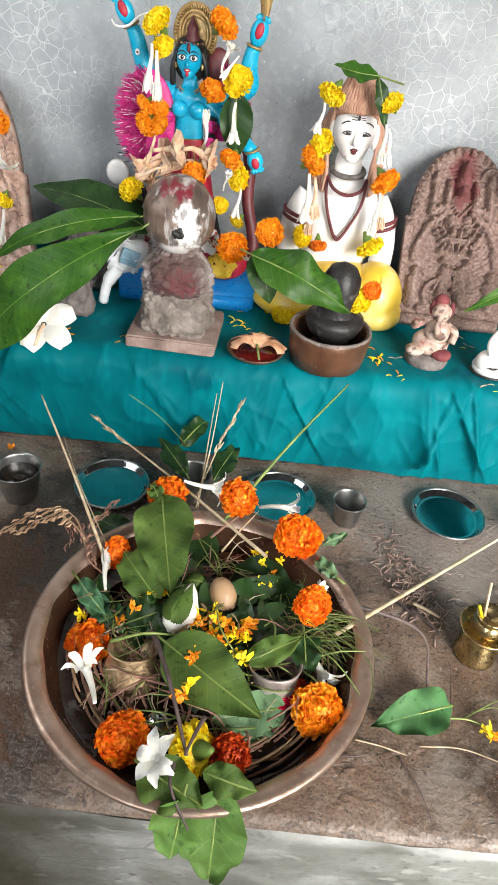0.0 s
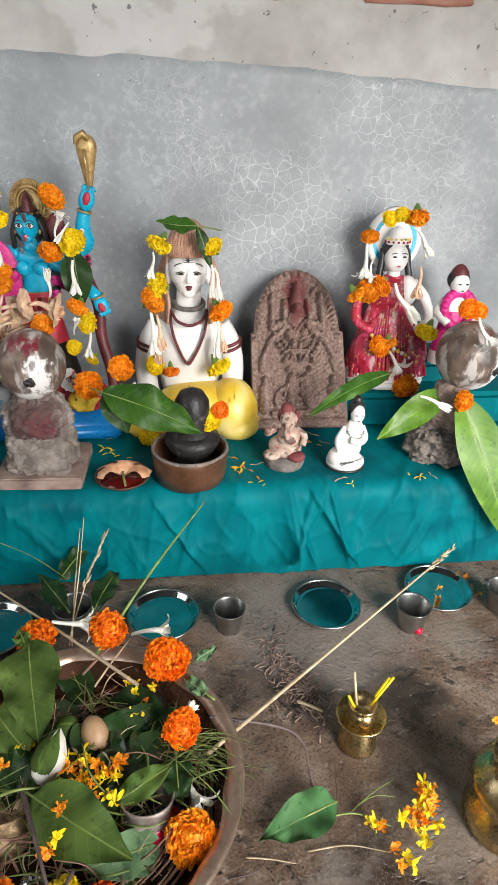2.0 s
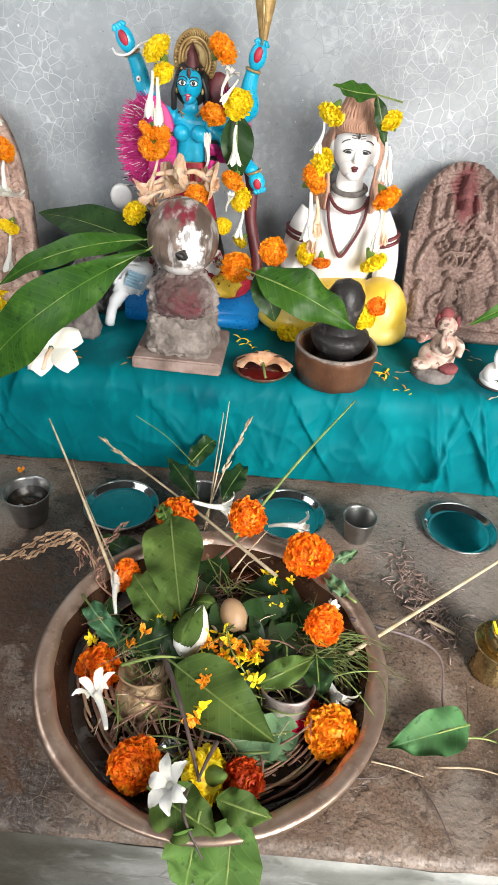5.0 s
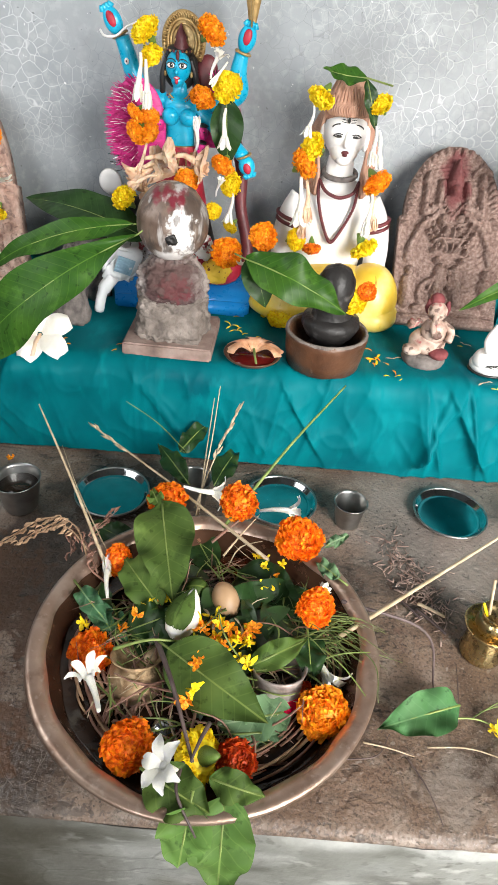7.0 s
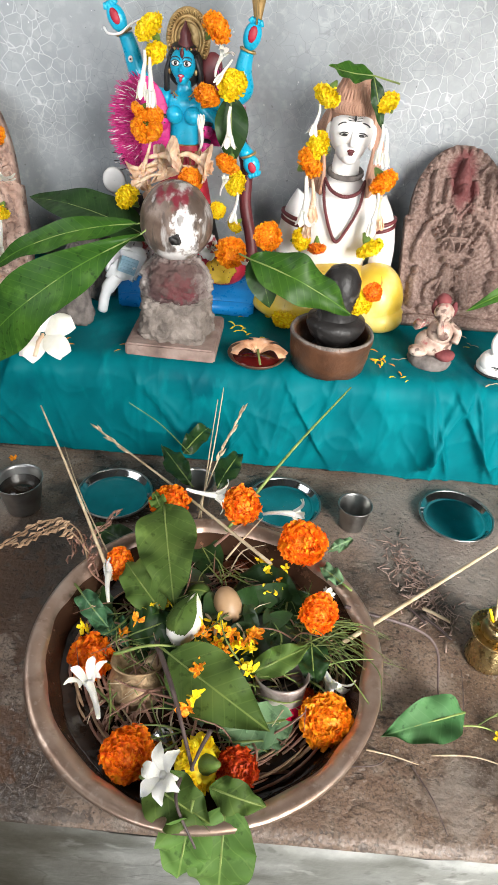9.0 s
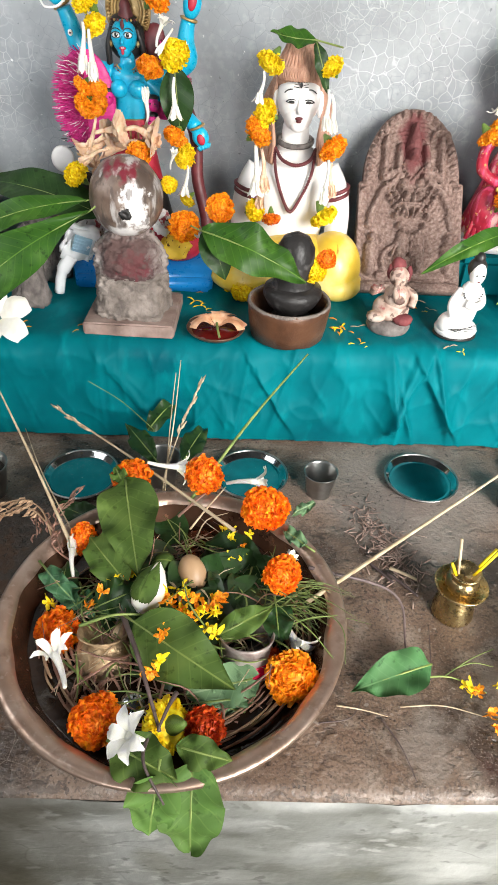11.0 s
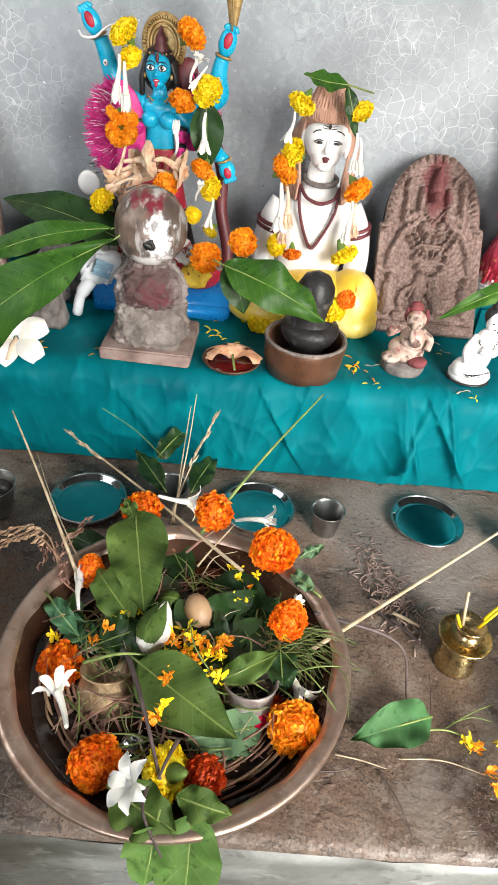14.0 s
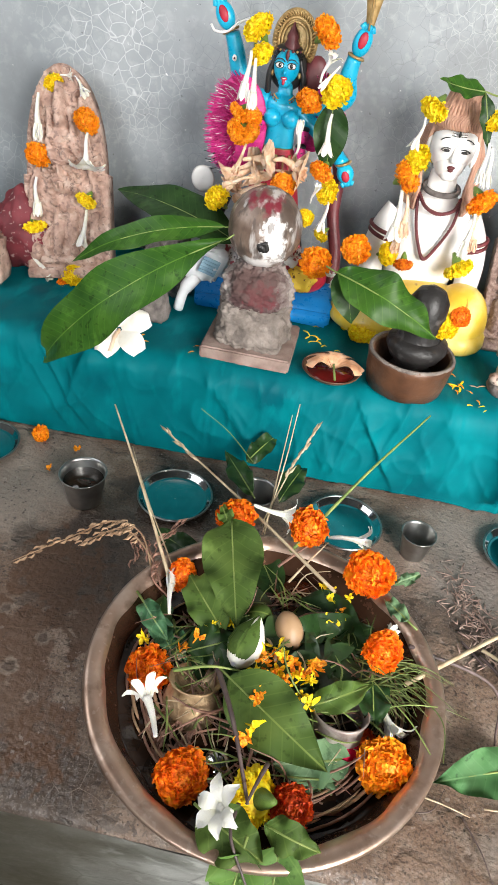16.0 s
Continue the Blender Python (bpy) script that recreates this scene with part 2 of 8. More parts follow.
WALL = mat("wall_paint", [(0.3, (0.27, 0.295, 0.31)), (0.55, (0.34, 0.365, 0.38)), (0.75, (0.41, 0.43, 0.44))], 5, 0.5, bump=0.0006, bscale=40)
layer(WALL, (0.44, 0.46, 0.47), "noise", 60, 0.50, 0.66, 0.5)
for c, r in (((0.52, 1.12, 0.70), 0.26), ((-0.43, 1.12, 0.66), 0.24), ((0.30, 1.12, 0.66), 0.16)):
    layer(WALL, (0.72, 0.74, 0.74), "crack", 40, 0.036, 0.0, 0.62, mask=(7, 0.36, 0.56), bump=0.0004, around=(c, r))
layer(WALL, (0.62, 0.64, 0.64), "crack", 52, 0.045, 0.0, 0.45, mask=(3.2, 0.52, 0.62), offset=(5, 2, 1))
layer(WALL, (0.16, 0.175, 0.185), "crack", 38, 0.022, 0.0, 0.5, mask=(5.0, 0.52, 0.62), offset=(2, 7, 4))
layer(WALL, (0.74, 0.75, 0.74), "noise", 75, 0.69, 0.71, 0.9)
layer(WALL, (0.13, 0.14, 0.145), "noise", 110, 0.70, 0.72, 0.7, offset=(8, 1, 3))
layer(WALL, (0.20, 0.215, 0.225), "noise", 3.6, 0.48, 0.64, 0.7, offset=(2, 0, 5))
PLASTER = mat("bare_plaster", [(0.3, (0.36, 0.34, 0.32)), (0.55, (0.46, 0.44, 0.42)), (0.78, (0.56, 0.55, 0.53))], 12, 0.85, bump=0.002, bscale=60)
layer(PLASTER, (0.62, 0.61, 0.60), "noise", 6, 0.55, 0.58, 0.5, stretch=(0.6, 1, 1))
layer(PLASTER, (0.10, 0.09, 0.085), "noise", 60, 0.68, 0.71, 0.8)
BRICK = mat("red_wash", [(0.3, (0.36, 0.13, 0.09)), (0.7, (0.50, 0.25, 0.19))], 20, 0.9, bump=0.002)
DARKWALL = mat("dark_wall", [(0.3, (0.10, 0.10, 0.10)), (0.7, (0.2, 0.2, 0.2))], 6, 0.7, bump=0.002)
CLOTH = mat("teal_cloth", [(0.3, (0.0, 0.100, 0.122)), (0.6, (0.0, 0.150, 0.175)), (0.8, (0.0, 0.195, 0.222))], 9, 0.55, bump=0.0003, bscale=900, rvar=0.08, spec=0.08)
layer(CLOTH, (0.0, 0.065, 0.09), "noise", 6.5, 0.54, 0.66, 0.7, rough=0.42, offset=(0.3, 0, 0))
layer(CLOTH, (0.0, 0.20, 0.225), "noise", 30, 0.56, 0.66, 0.5, stretch=(1, 0.4, 0.35), offset=(2, 0, 5))
BRONZE = mat("bowl_bronze", [(0.3, (0.34, 0.225, 0.165)), (0.6, (0.46, 0.335, 0.265)), (0.8, (0.56, 0.44, 0.365))], 26, 0.34, metal=0.75, bump=0.0003, bscale=200)
layer(BRONZE, (0.20, 0.12, 0.085), "noise", 40, 0.56, 0.68, 0.6, rough=0.5)
layer(BRONZE, (0.62, 0.50, 0.42), "noise", 120, 0.60, 0.68, 0.4)
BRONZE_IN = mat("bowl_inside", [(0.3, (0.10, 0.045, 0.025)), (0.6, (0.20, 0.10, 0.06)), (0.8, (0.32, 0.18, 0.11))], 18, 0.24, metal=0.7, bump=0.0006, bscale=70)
STEEL = mat("stainless_steel", [(0.3, (0.27, 0.27, 0.26)), (0.7, (0.42, 0.42, 0.41))], 40, 0.34, metal=1.0, rvar=0.04)
STEEL_MIRROR = mat("polished_steel", [(0.3, (0.38, 0.40, 0.40)), (0.7, (0.52, 0.54, 0.54))], 40, 0.10, metal=1.0, rvar=0.05)
BRASS = mat("brass", [(0.3, (0.40, 0.29, 0.13)), (0.6, (0.60, 0.47, 0.24)), (0.8, (0.70, 0.58, 0.34))], 35, 0.28, metal=1.0, bump=0.0003, bscale=180)
STEEL_DULL = mat("worn_steel", [(0.3, (0.20, 0.15, 0.135)), (0.55, (0.38, 0.33, 0.30)), (0.8, (0.55, 0.50, 0.47))], 70, 0.45, metal=0.55, bump=0.0004, bscale=160)
BRASS_DULL = mat("chased_brass", [(0.3, (0.25, 0.15, 0.075)), (0.55, (0.50, 0.36, 0.21)), (0.8, (0.66, 0.53, 0.36))], 60, 0.45, metal=0.6, bump=0.002, bscale=150)
layer(BRASS, (0.16, 0.11, 0.05), "noise", 30, 0.57, 0.70, 0.5, rough=0.55)
STONE = mat("carved_stone", [(0.25, (0.13, 0.085, 0.07)), (0.5, (0.27, 0.19, 0.16)), (0.78, (0.40, 0.31, 0.27))], 26, 0.85, bump=0.003, bscale=120)
STONE_PLAQUE = mat("plaque_stone", [(0.3, (0.13, 0.080, 0.066)), (0.5, (0.225, 0.150, 0.124)), (0.72, (0.33, 0.245, 0.21))], 170, 0.85, bump=0.0016, bscale=260)
spot(STONE_PLAQUE, (0.14, 0.025, 0.03), (0.0, -0.04, 0.285), 0.035, 0.01, 0.03, 40, 0.8, (1.2, 0, 0.6))
STONE_TOP = mat("stained_stone", [(0.25, (0.17, 0.14, 0.125)), (0.5, (0.30, 0.26, 0.24)), (0.78, (0.44, 0.40, 0.38))], 30, 0.85, bump=0.003, bscale=120)
spot(STONE_TOP, (0.058, 0.022, 0.024), (0.005, -0.055, 0.130), 0.055, 0.014, 0.045, 60, 0.92)
spot(STONE_TOP, (0.12, 0.006, 0.018), (0.010, -0.055, 0.128), 0.020, 0.008, 0.05, 95, 0.9)
spot(STONE_TOP, (0.10, 0.06, 0.05), (0.0, -0.03, 0.155), 0.05, 0.02, 0.02, 45, 0.6)
STONE_RED = mat("vermilion_smear", [(0.3, (0.10, 0.015, 0.02)), (0.7, (0.24, 0.06, 0.06))], 40, 0.8, bump=0.002)
TERRACOTTA = mat("terracotta_relief", [(0.3, (0.30, 0.185, 0.145)), (0.52, (0.51, 0.345, 0.275)), (0.74, (0.66, 0.52, 0.44))], 38, 0.8, bump=0.002, bscale=140)
layer(TERRACOTTA, (0.17, 0.11, 0.095), "noise", 90, 0.56, 0.62, 0.6, offset=(2, 4, 1))
GREYSTONE = mat("grey_stone", [(0.3, (0.115, 0.095, 0.082)), (0.55, (0.225, 0.19, 0.165)), (0.8, (0.34, 0.30, 0.27))], 40, 0.9, bump=0.004, bscale=150)
DARKSTONE = mat("black_stone", [(0.3, (0.009, 0.0085, 0.0085)), (0.7, (0.028, 0.026, 0.025))], 30, 0.42, bump=0.0015, bscale=90, spec=0.35)
layer(DARKSTONE, (0.16, 0.15, 0.145), "noise", 45, 0.58, 0.74, 0.6)
SLATE = mat("dull_dark_stone", [(0.3, (0.08, 0.07, 0.065)), (0.7, (0.22, 0.19, 0.175))], 60, 0.85, bump=0.003, bscale=160)
CLAY = mat("brown_clay", [(0.3, (0.045, 0.019, 0.010)), (0.6, (0.105, 0.046, 0.023)), (0.85, (0.20, 0.11, 0.065))], 22, 0.38, bump=0.001, bscale=140)
WHITE = mat("white_paint", [(0.3, (0.72, 0.70, 0.67)), (0.6, (0.82, 0.80, 0.78)), (0.8, (0.86, 0.85, 0.84))], 18, 0.35, bump=0.0003)
BLUESKIN = mat("blue_paint", [(0.3, (0.0, 0.34, 0.56)), (0.7, (0.02, 0.46, 0.68))], 30, 0.3, bump=0.0002)
BLUEBASE = mat("blue_base_paint", [(0.3, (0.0, 0.13, 0.42)), (0.7, (0.01, 0.22, 0.58))], 14, 0.3, bump=0.0003)
GOLD = mat("gold_paint", [(0.3, (0.28, 0.16, 0.05)), (0.6, (0.50, 0.34, 0.14)), (0.8, (0.66, 0.50, 0.26))], 60, 0.4, metal=0.4, bump=0.001, bscale=160)
RED = mat("red_cloth_paint", [(0.3, (0.30, 0.008, 0.02)), (0.6, (0.50, 0.02, 0.05)), (0.8, (0.62, 0.10, 0.12))], 40, 0.5, bump=0.0008, bscale=160)
MAROON = mat("maroon_beads", [(0.3, (0.07, 0.012, 0.014)), (0.7, (0.16, 0.03, 0.035))], 50, 0.5)
PINK = mat("pink_tinsel", [(0.3, (0.44, 0.004, 0.13)), (0.7, (0.74, 0.035, 0.29))], 70, 0.35, bump=0.0008, bscale=260, stretch=(1, 1, 3))
BLACK = mat("black_paint", [(0.3, (0.008, 0.007, 0.007)), (0.7, (0.03, 0.028, 0.026))], 40, 0.4)
HAIR = mat("brown_hair_paint", [(0.3, (0.34, 0.17, 0.11)), (0.7, (0.56, 0.33, 0.23))], 45, 0.5, bump=0.002, bscale=120, stretch=(3, 3, 0.6))
OCHRE = mat("yellow_paint", [(0.3, (0.66, 0.41, 0.03)), (0.5, (0.78, 0.55, 0.06)), (0.72, (0.84, 0.72, 0.32))], 14, 0.35, bump=0.0004)
layer(OCHRE, (0.35, 0.15, 0.02), "noise", 30, 0.64, 0.70, 0.8, stretch=(2.5, 1, 0.6))
ORANGE = mat("marigold_orange", [(0.35, (0.70, 0.17, 0.0)), (0.5, (0.90, 0.31, 0.002)), (0.68, (0.95, 0.47, 0.012))], 4.5, 0.6, vary=0.08, trans=0.15)
DEEP = mat("marigold_deep_orange", [(0.35, (0.62, 0.085, 0.0)), (0.5, (0.88, 0.20, 0.0)), (0.68, (0.95, 0.38, 0.005))], 4.5, 0.6, vary=0.08, trans=0.15)
YELLOW = mat("marigold_yellow", [(0.35, (0.78, 0.47, 0.0)), (0.5, (0.92, 0.70, 0.004)), (0.68, (0.95, 0.82, 0.03))], 4.5, 0.6, vary=0.06, trans=0.15)
RUST = mat("marigold_rust", [(0.35, (0.30, 0.018, 0.0)), (0.5, (0.52, 0.05, 0.0)), (0.68, (0.66, 0.12, 0.01))], 4.5, 0.6, vary=0.08, trans=0.1)
PETAL = mat("white_petal", [(0.3, (0.72, 0.70, 0.62)), (0.6, (0.82, 0.81, 0.75)), (0.8, (0.86, 0.86, 0.82))], 60, 0.5, trans=0.2, bump=0.0004, bscale=300)
CREAM = mat("faded_petal", [(0.35, (0.62, 0.36, 0.22)), (0.5, (0.76, 0.55, 0.38)), (0.68, (0.82, 0.70, 0.55))], 5, 0.55, trans=0.2, bump=0.0004, bscale=300)
CALYX = mat("green_calyx", [(0.3, (0.07, 0.14, 0.02)), (0.7, (0.20, 0.30, 0.06))], 80, 0.5, vary=0.15)
STRAW = mat("dry_straw", [(0.3, (0.34, 0.25, 0.15)), (0.6, (0.52, 0.42, 0.28)), (0.8, (0.66, 0.57, 0.42))], 60, 0.6, vary=0.2, bump=0.0003, bscale=300)
RICE = mat("dry_rice_ear", [(0.3, (0.27, 0.15, 0.08)), (0.6, (0.46, 0.30, 0.18)), (0.8, (0.60, 0.44, 0.30))], 60, 0.6, vary=0.2)
DRYRED = mat("dry_brown_stem", [(0.3, (0.17, 0.08, 0.055)), (0.7, (0.38, 0.21, 0.15))], 50, 0.5, vary=0.2)
TWIG = mat("dark_twig", [(0.3, (0.045, 0.03, 0.03)), (0.7, (0.12, 0.085, 0.08))], 50, 0.5, vary=0.2)
GRASS = mat("green_stem", [(0.3, (0.08, 0.13, 0.025)), (0.7, (0.24, 0.30, 0.08))], 40, 0.5, vary=0.25)
NUT = mat("areca_nut", [(0.3, (0.30, 0.17, 0.08)), (0.7, (0.46, 0.30, 0.17))], 25, 0.45, bump=0.0003)
PAPER = mat("printed_wrapper", [(0.3, (0.70, 0.72, 0.74)), (0.7, (0.82, 0.83, 0.84))], 30, 0.4, bump=0.0015, bscale=60)
PRINT = mat("blue_print", [(0.3, (0.25, 0.42, 0.55)), (0.7, (0.40, 0.58, 0.68))], 60, 0.5)
BERRY = mat("red_berry", [(0.3, (0.35, 0.0, 0.02)), (0.7, (0.55, 0.01, 0.05))], 40, 0.25)
ASH = mat("incense_ash", [(0.3, (0.16, 0.10, 0.08)), (0.7, (0.36, 0.27, 0.23))], 70, 0.9, vary=0.3)
WATER = mat("dark_water", [(0.3, (0.012, 0.008, 0.005)), (0.7, (0.03, 0.018, 0.01))], 12, 0.06, rvar=0.03)


def leaf_mat(name, dark, mid, light, rough=0.35, vein=0.25, gloss=0.25):
    """Leaf blade built along its own x axis: side veins run from the midrib."""
    m = mat(name, [(0.25, dark), (0.55, mid), (0.85, light)], 22, rough, bump=0.0, vary=0.16, rvar=0.12, detail=9.0)
    layer(m, tuple(0.45 * c for c in dark), "noise", 95, 0.60, 0.68, 0.6)
    layer(m, tuple(min(1, 1.5 * c) for c in light), "noise", 36, 0.58, 0.70, 0.45, offset=(3, 1, 7))
    n, l = m.node_tree.nodes, m.node_tree.links
    b = n["Principled BSDF"]
    tc, sx = n.new("ShaderNodeTexCoord"), n.new("ShaderNodeSeparateXYZ")
    l.new(tc.outputs["Object"], sx.inputs[0])
    ab, mu, wv = n.new("ShaderNodeMath"), n.new("ShaderNodeMath"), n.new("ShaderNodeMath")
    ab.operation, mu.operation, wv.operation = "ABSOLUTE", "MULTIPLY_ADD", "SINE"
    l.new(sx.outputs["Y"], ab.inputs[0])
    l.new(ab.outputs[0], mu.inputs[0])
    mu.inputs[1].default_value = -0.8
    l.new(sx.outputs["X"], mu.inputs[2])
    fr = n.new("ShaderNodeMath")
    fr.operation = "MULTIPLY"
    fr.inputs[1].default_value = 420
    l.new(mu.outputs[0], fr.inputs[0])
    l.new(fr.outputs[0], wv.inputs[0])
    th = n.new("ShaderNodeMapRange")
    th.inputs[1].default_value, th.inputs[2].default_value, th.inputs[4].default_value = 0.90, 1.0, vein * 0.4
    l.new(wv.outputs[0], th.inputs[0])
    mid_v = n.new("ShaderNodeMapRange")
    mid_v.inputs[1].default_value, mid_v.inputs[2].default_value, mid_v.inputs[4].default_value = 0.0013, 0.0005, 0.7
    l.new(ab.outputs[0], mid_v.inputs[0])
    mxm = n.new("ShaderNodeMath")
    mxm.operation = "MAXIMUM"
    l.new(th.outputs[0], mxm.inputs[0])
    l.new(mid_v.outputs[0], mxm.inputs[1])
    mx = n.new("ShaderNodeMix")
    mx.data_type = "RGBA"
    mx.inputs["B"].default_value = (light[0] * 1.7, light[1] * 1.5, light[2] * 1.6, 1)
    l.new(b.inputs["Base Color"].links[0].from_socket, mx.inputs["A"])
    l.new(mxm.outputs[0], mx.inputs["Factor"])
    l.new(mx.outputs["Result"], b.inputs["Base Color"])
    bu = n.new("ShaderNodeBump")
    bu.inputs["Distance"].default_value = 0.00005
    l.new(wv.outputs[0], bu.inputs["Height"])
    l.new(bu.outputs[0], b.inputs["Normal"])
    b.inputs["Subsurface Weight"].default_value = 0.05
    b.inputs["Specular IOR Level"].default_value = gloss
    b.inputs["Subsurface Radius"].default_value = (0.002, 0.004, 0.001)
    return m


MANGO = leaf_mat("mango_leaf", (0.016, 0.055, 0.008), (0.030, 0.088, 0.011), (0.060, 0.135, 0.018), 0.40, 0.5, 0.16)
# darker mango copy; inside the bowl its colour stands for shade
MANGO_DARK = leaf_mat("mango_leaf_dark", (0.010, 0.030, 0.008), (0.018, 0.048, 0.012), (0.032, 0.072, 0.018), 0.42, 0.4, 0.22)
MANGO_LIGHT = leaf_mat("mango_leaf_bright", (0.05, 0.12, 0.012), (0.085, 0.185, 0.018), (0.14, 0.26, 0.03), 0.36, 0.4, 0.3)
BETEL = leaf_mat("betel_leaf", (0.036, 0.070, 0.013), (0.062, 0.106, 0.022), (0.100, 0.148, 0.034), 0.55, 0.35, 0.12)
HANG = leaf_mat("betel_leaf_fresh", (0.060, 0.130, 0.025), (0.090, 0.175, 0.040), (0.135, 0.225, 0.060), 0.58, 0.4, 0.15)
BETEL_PALE = leaf_mat("betel_leaf_underside", (0.07, 0.14, 0.07), (0.11, 0.19, 0.095), (0.15, 0.235, 0.125), 0.6, 0.4, 0.15)
HERB_FLAT = leaf_mat("fallen_leaf", (0.028, 0.092, 0.030), (0.05, 0.132, 0.046), (0.08, 0.175, 0.07), 0.65, 0.35, 0.15)
HERB = leaf_mat("herb_leaf", (0.02, 0.07, 0.03), (0.05, 0.13, 0.06), (0.13, 0.23, 0.12), 0.45, 0.4, 0.2)


# ---------------------------------------------------------------- building tools
def part(name, bm, material, parent=None, label="", m=None, smooth=True):
    me = bpy.data.meshes.new(name)
    bm.to_mesh(me)
    bm.free()
    for k in (material if isinstance(material, (list, tuple)) else [material]):
        me.materials.append(k)
    if smooth:
        me.polygons.foreach_set("use_smooth", [True] * len(me.polygons))
    ob = new(name, me)
    if parent:
        ob.parent = parent
    if m is not None:
        ob.matrix_basis = m
    if label:
        ob["label"] = label
    return ob


def share(name, me, parent, m, label=""):
    ob = new(name, me)
    ob.parent, ob.matrix_basis = parent, m
    if label:
        ob["label"] = label
    return ob


def thing(name, m, label, category, group="", kind=""):
    ob = new(name)
    ob.empty_display_size = 0.01
    ob.matrix_basis = m
    return tagged(ob, label, category, group, kind)


def add_box(bm, c, s, rot=None, bevel=0.0, mi=0):
    got = bmesh.ops.create_cube(bm, size=1, matrix=Matrix.Translation(c) @ (rot or Matrix()) @ Matrix.Diagonal((*s, 1)))
    faces = {f for v in got["verts"] for f in v.link_faces}
    for f in faces:
        f.material_index = mi
    if bevel:
        bmesh.ops.bevel(bm, geom=list({e for f in faces for e in f.edges}), offset=bevel, segments=4 if bevel > 0.02 else 2, affect="EDGES", material=mi)


def add_ball(bm, c, r, rot=None, mi=0, u=16, v=10):
    r = (r, r, r) if isinstance(r, (int, float)) else r
    got = bmesh.ops.create_uvsphere(bm, u_segments=u, v_segments=v, radius=1, matrix=Matrix.Translation(c) @ (rot or Matrix()) @ Matrix.Diagonal((*r, 1)))
    for f in {f for w in got["verts"] for f in w.link_faces}:
        f.material_index = mi
    return got["verts"]


def add_tube(bm, pts, radii, seg=8, mi=0, flat=1.0, cap=True):
    pts = [Vector(p) for p in pts]
    if isinstance(radii, (int, float)):
        radii = [radii] * len(pts)
    rings, side = [], None
    for i, p in enumerate(pts):
        d = (pts[min(i + 1, len(pts) - 1)] - pts[max(i - 1, 0)]).normalized()
        if side is None:
            side = d.cross(Vector((0, 0, 1)))
            if side.length < 0.1:
                side = d.cross(Vector((0, 1, 0)))
        side = (side - d * side.dot(d)).normalized()
        up = side.cross(d)
        rings.append([bm.verts.new(p + side * (radii[i] * math.cos(a)) + up * (radii[i] * flat * math.sin(a)))
                      for a in (2 * math.pi * k / seg for k in range(seg))])
    for a, b in zip(rings, rings[1:]):
        for k in range(seg):
            bm.faces.new((a[k], a[(k + 1) % seg], b[(k + 1) % seg], b[k])).material_index = mi
    if cap:
        bm.faces.new(rings[0][::-1]).material_index = mi
        bm.faces.new(rings[-1]).material_index = mi


def add_lathe(bm, prof, seg=32, c=(0, 0, 0), mi=0, sx=1.0, sy=1.0, rot=None):
    m = Matrix.Translation(c) @ (rot or Matrix())
    rings = [[bm.verts.new(m @ Vector((r * sx * math.cos(a), r * sy * math.sin(a), z))) for a in (2 * math.pi * k / seg for k in range(seg))] for r, z in prof]
    for i, (a, b) in enumerate(zip(rings, rings[1:])):
        idx = mi[i] if isinstance(mi, (list, tuple)) else mi
        for k in range(seg):
            bm.faces.new((a[k], a[(k + 1) % seg], b[(k + 1) % seg], b[k])).material_index = idx


def rough_up(bm, amount, scale, seed=0.0):
    bm.normal_update()
    for v in bm.verts:
        v.co += v.normal * amount * noise.fractal(v.co * scale + Vector((seed, seed * 1.7, 0)), 0.6, 2.1, 4)


def curve(pts, n=10):
    """Catmull-Rom through the points."""
    p = [Vector(q) for q in pts]
    p = [p[0] * 2 - p[1]] + p + [p[-1] * 2 - p[-2]]
    out = []
    for i in range(1, len(p) - 2):
        for k in range(n):
            t = k / n
            out.append(0.5 * ((2 * p[i]) + (p[i + 1] - p[i - 1]) * t + (2 * p[i - 1] - 5 * p[i] + 4 * p[i + 1] - p[i + 2]) * t * t
                              + (3 * p[i] - p[i - 1] - 3 * p[i + 1] + p[i + 2]) * t ** 3))
    return out + [p[-2]]


def grid_mesh(name, X, Y, Z, material, parent=None, label=""):
    h, w = X.shape
    vs = np.stack([X, Y, Z], -1).reshape(-1, 3)
    i = np.arange(h * w).reshape(h, w)
    fs = np.stack([i[:-1, :-1], i[:-1, 1:], i[1:, 1:], i[1:, :-1]], -1).reshape(-1, 4)
    me = bpy.data.meshes.new(name)
    me.from_pydata(vs.tolist(), [], fs.tolist())
    me.materials.append(material)
    me.polygons.foreach_set("use_smooth", [True] * len(me.polygons))
    ob = new(name, me)
    if parent:
        ob.parent = parent
    if label:
        ob["label"] = label
    return ob


# ---------------------------------------------------------------- structure
WALL_Y, TOP = 1.12, 0.20


def block(name, c, s, material, label, category, bevel=0.0):
    bm = bmesh.new()
    add_box(bm, c, s, bevel=bevel)
    return tagged(part(name, bm, material, smooth=False), label, category, kind="structure")


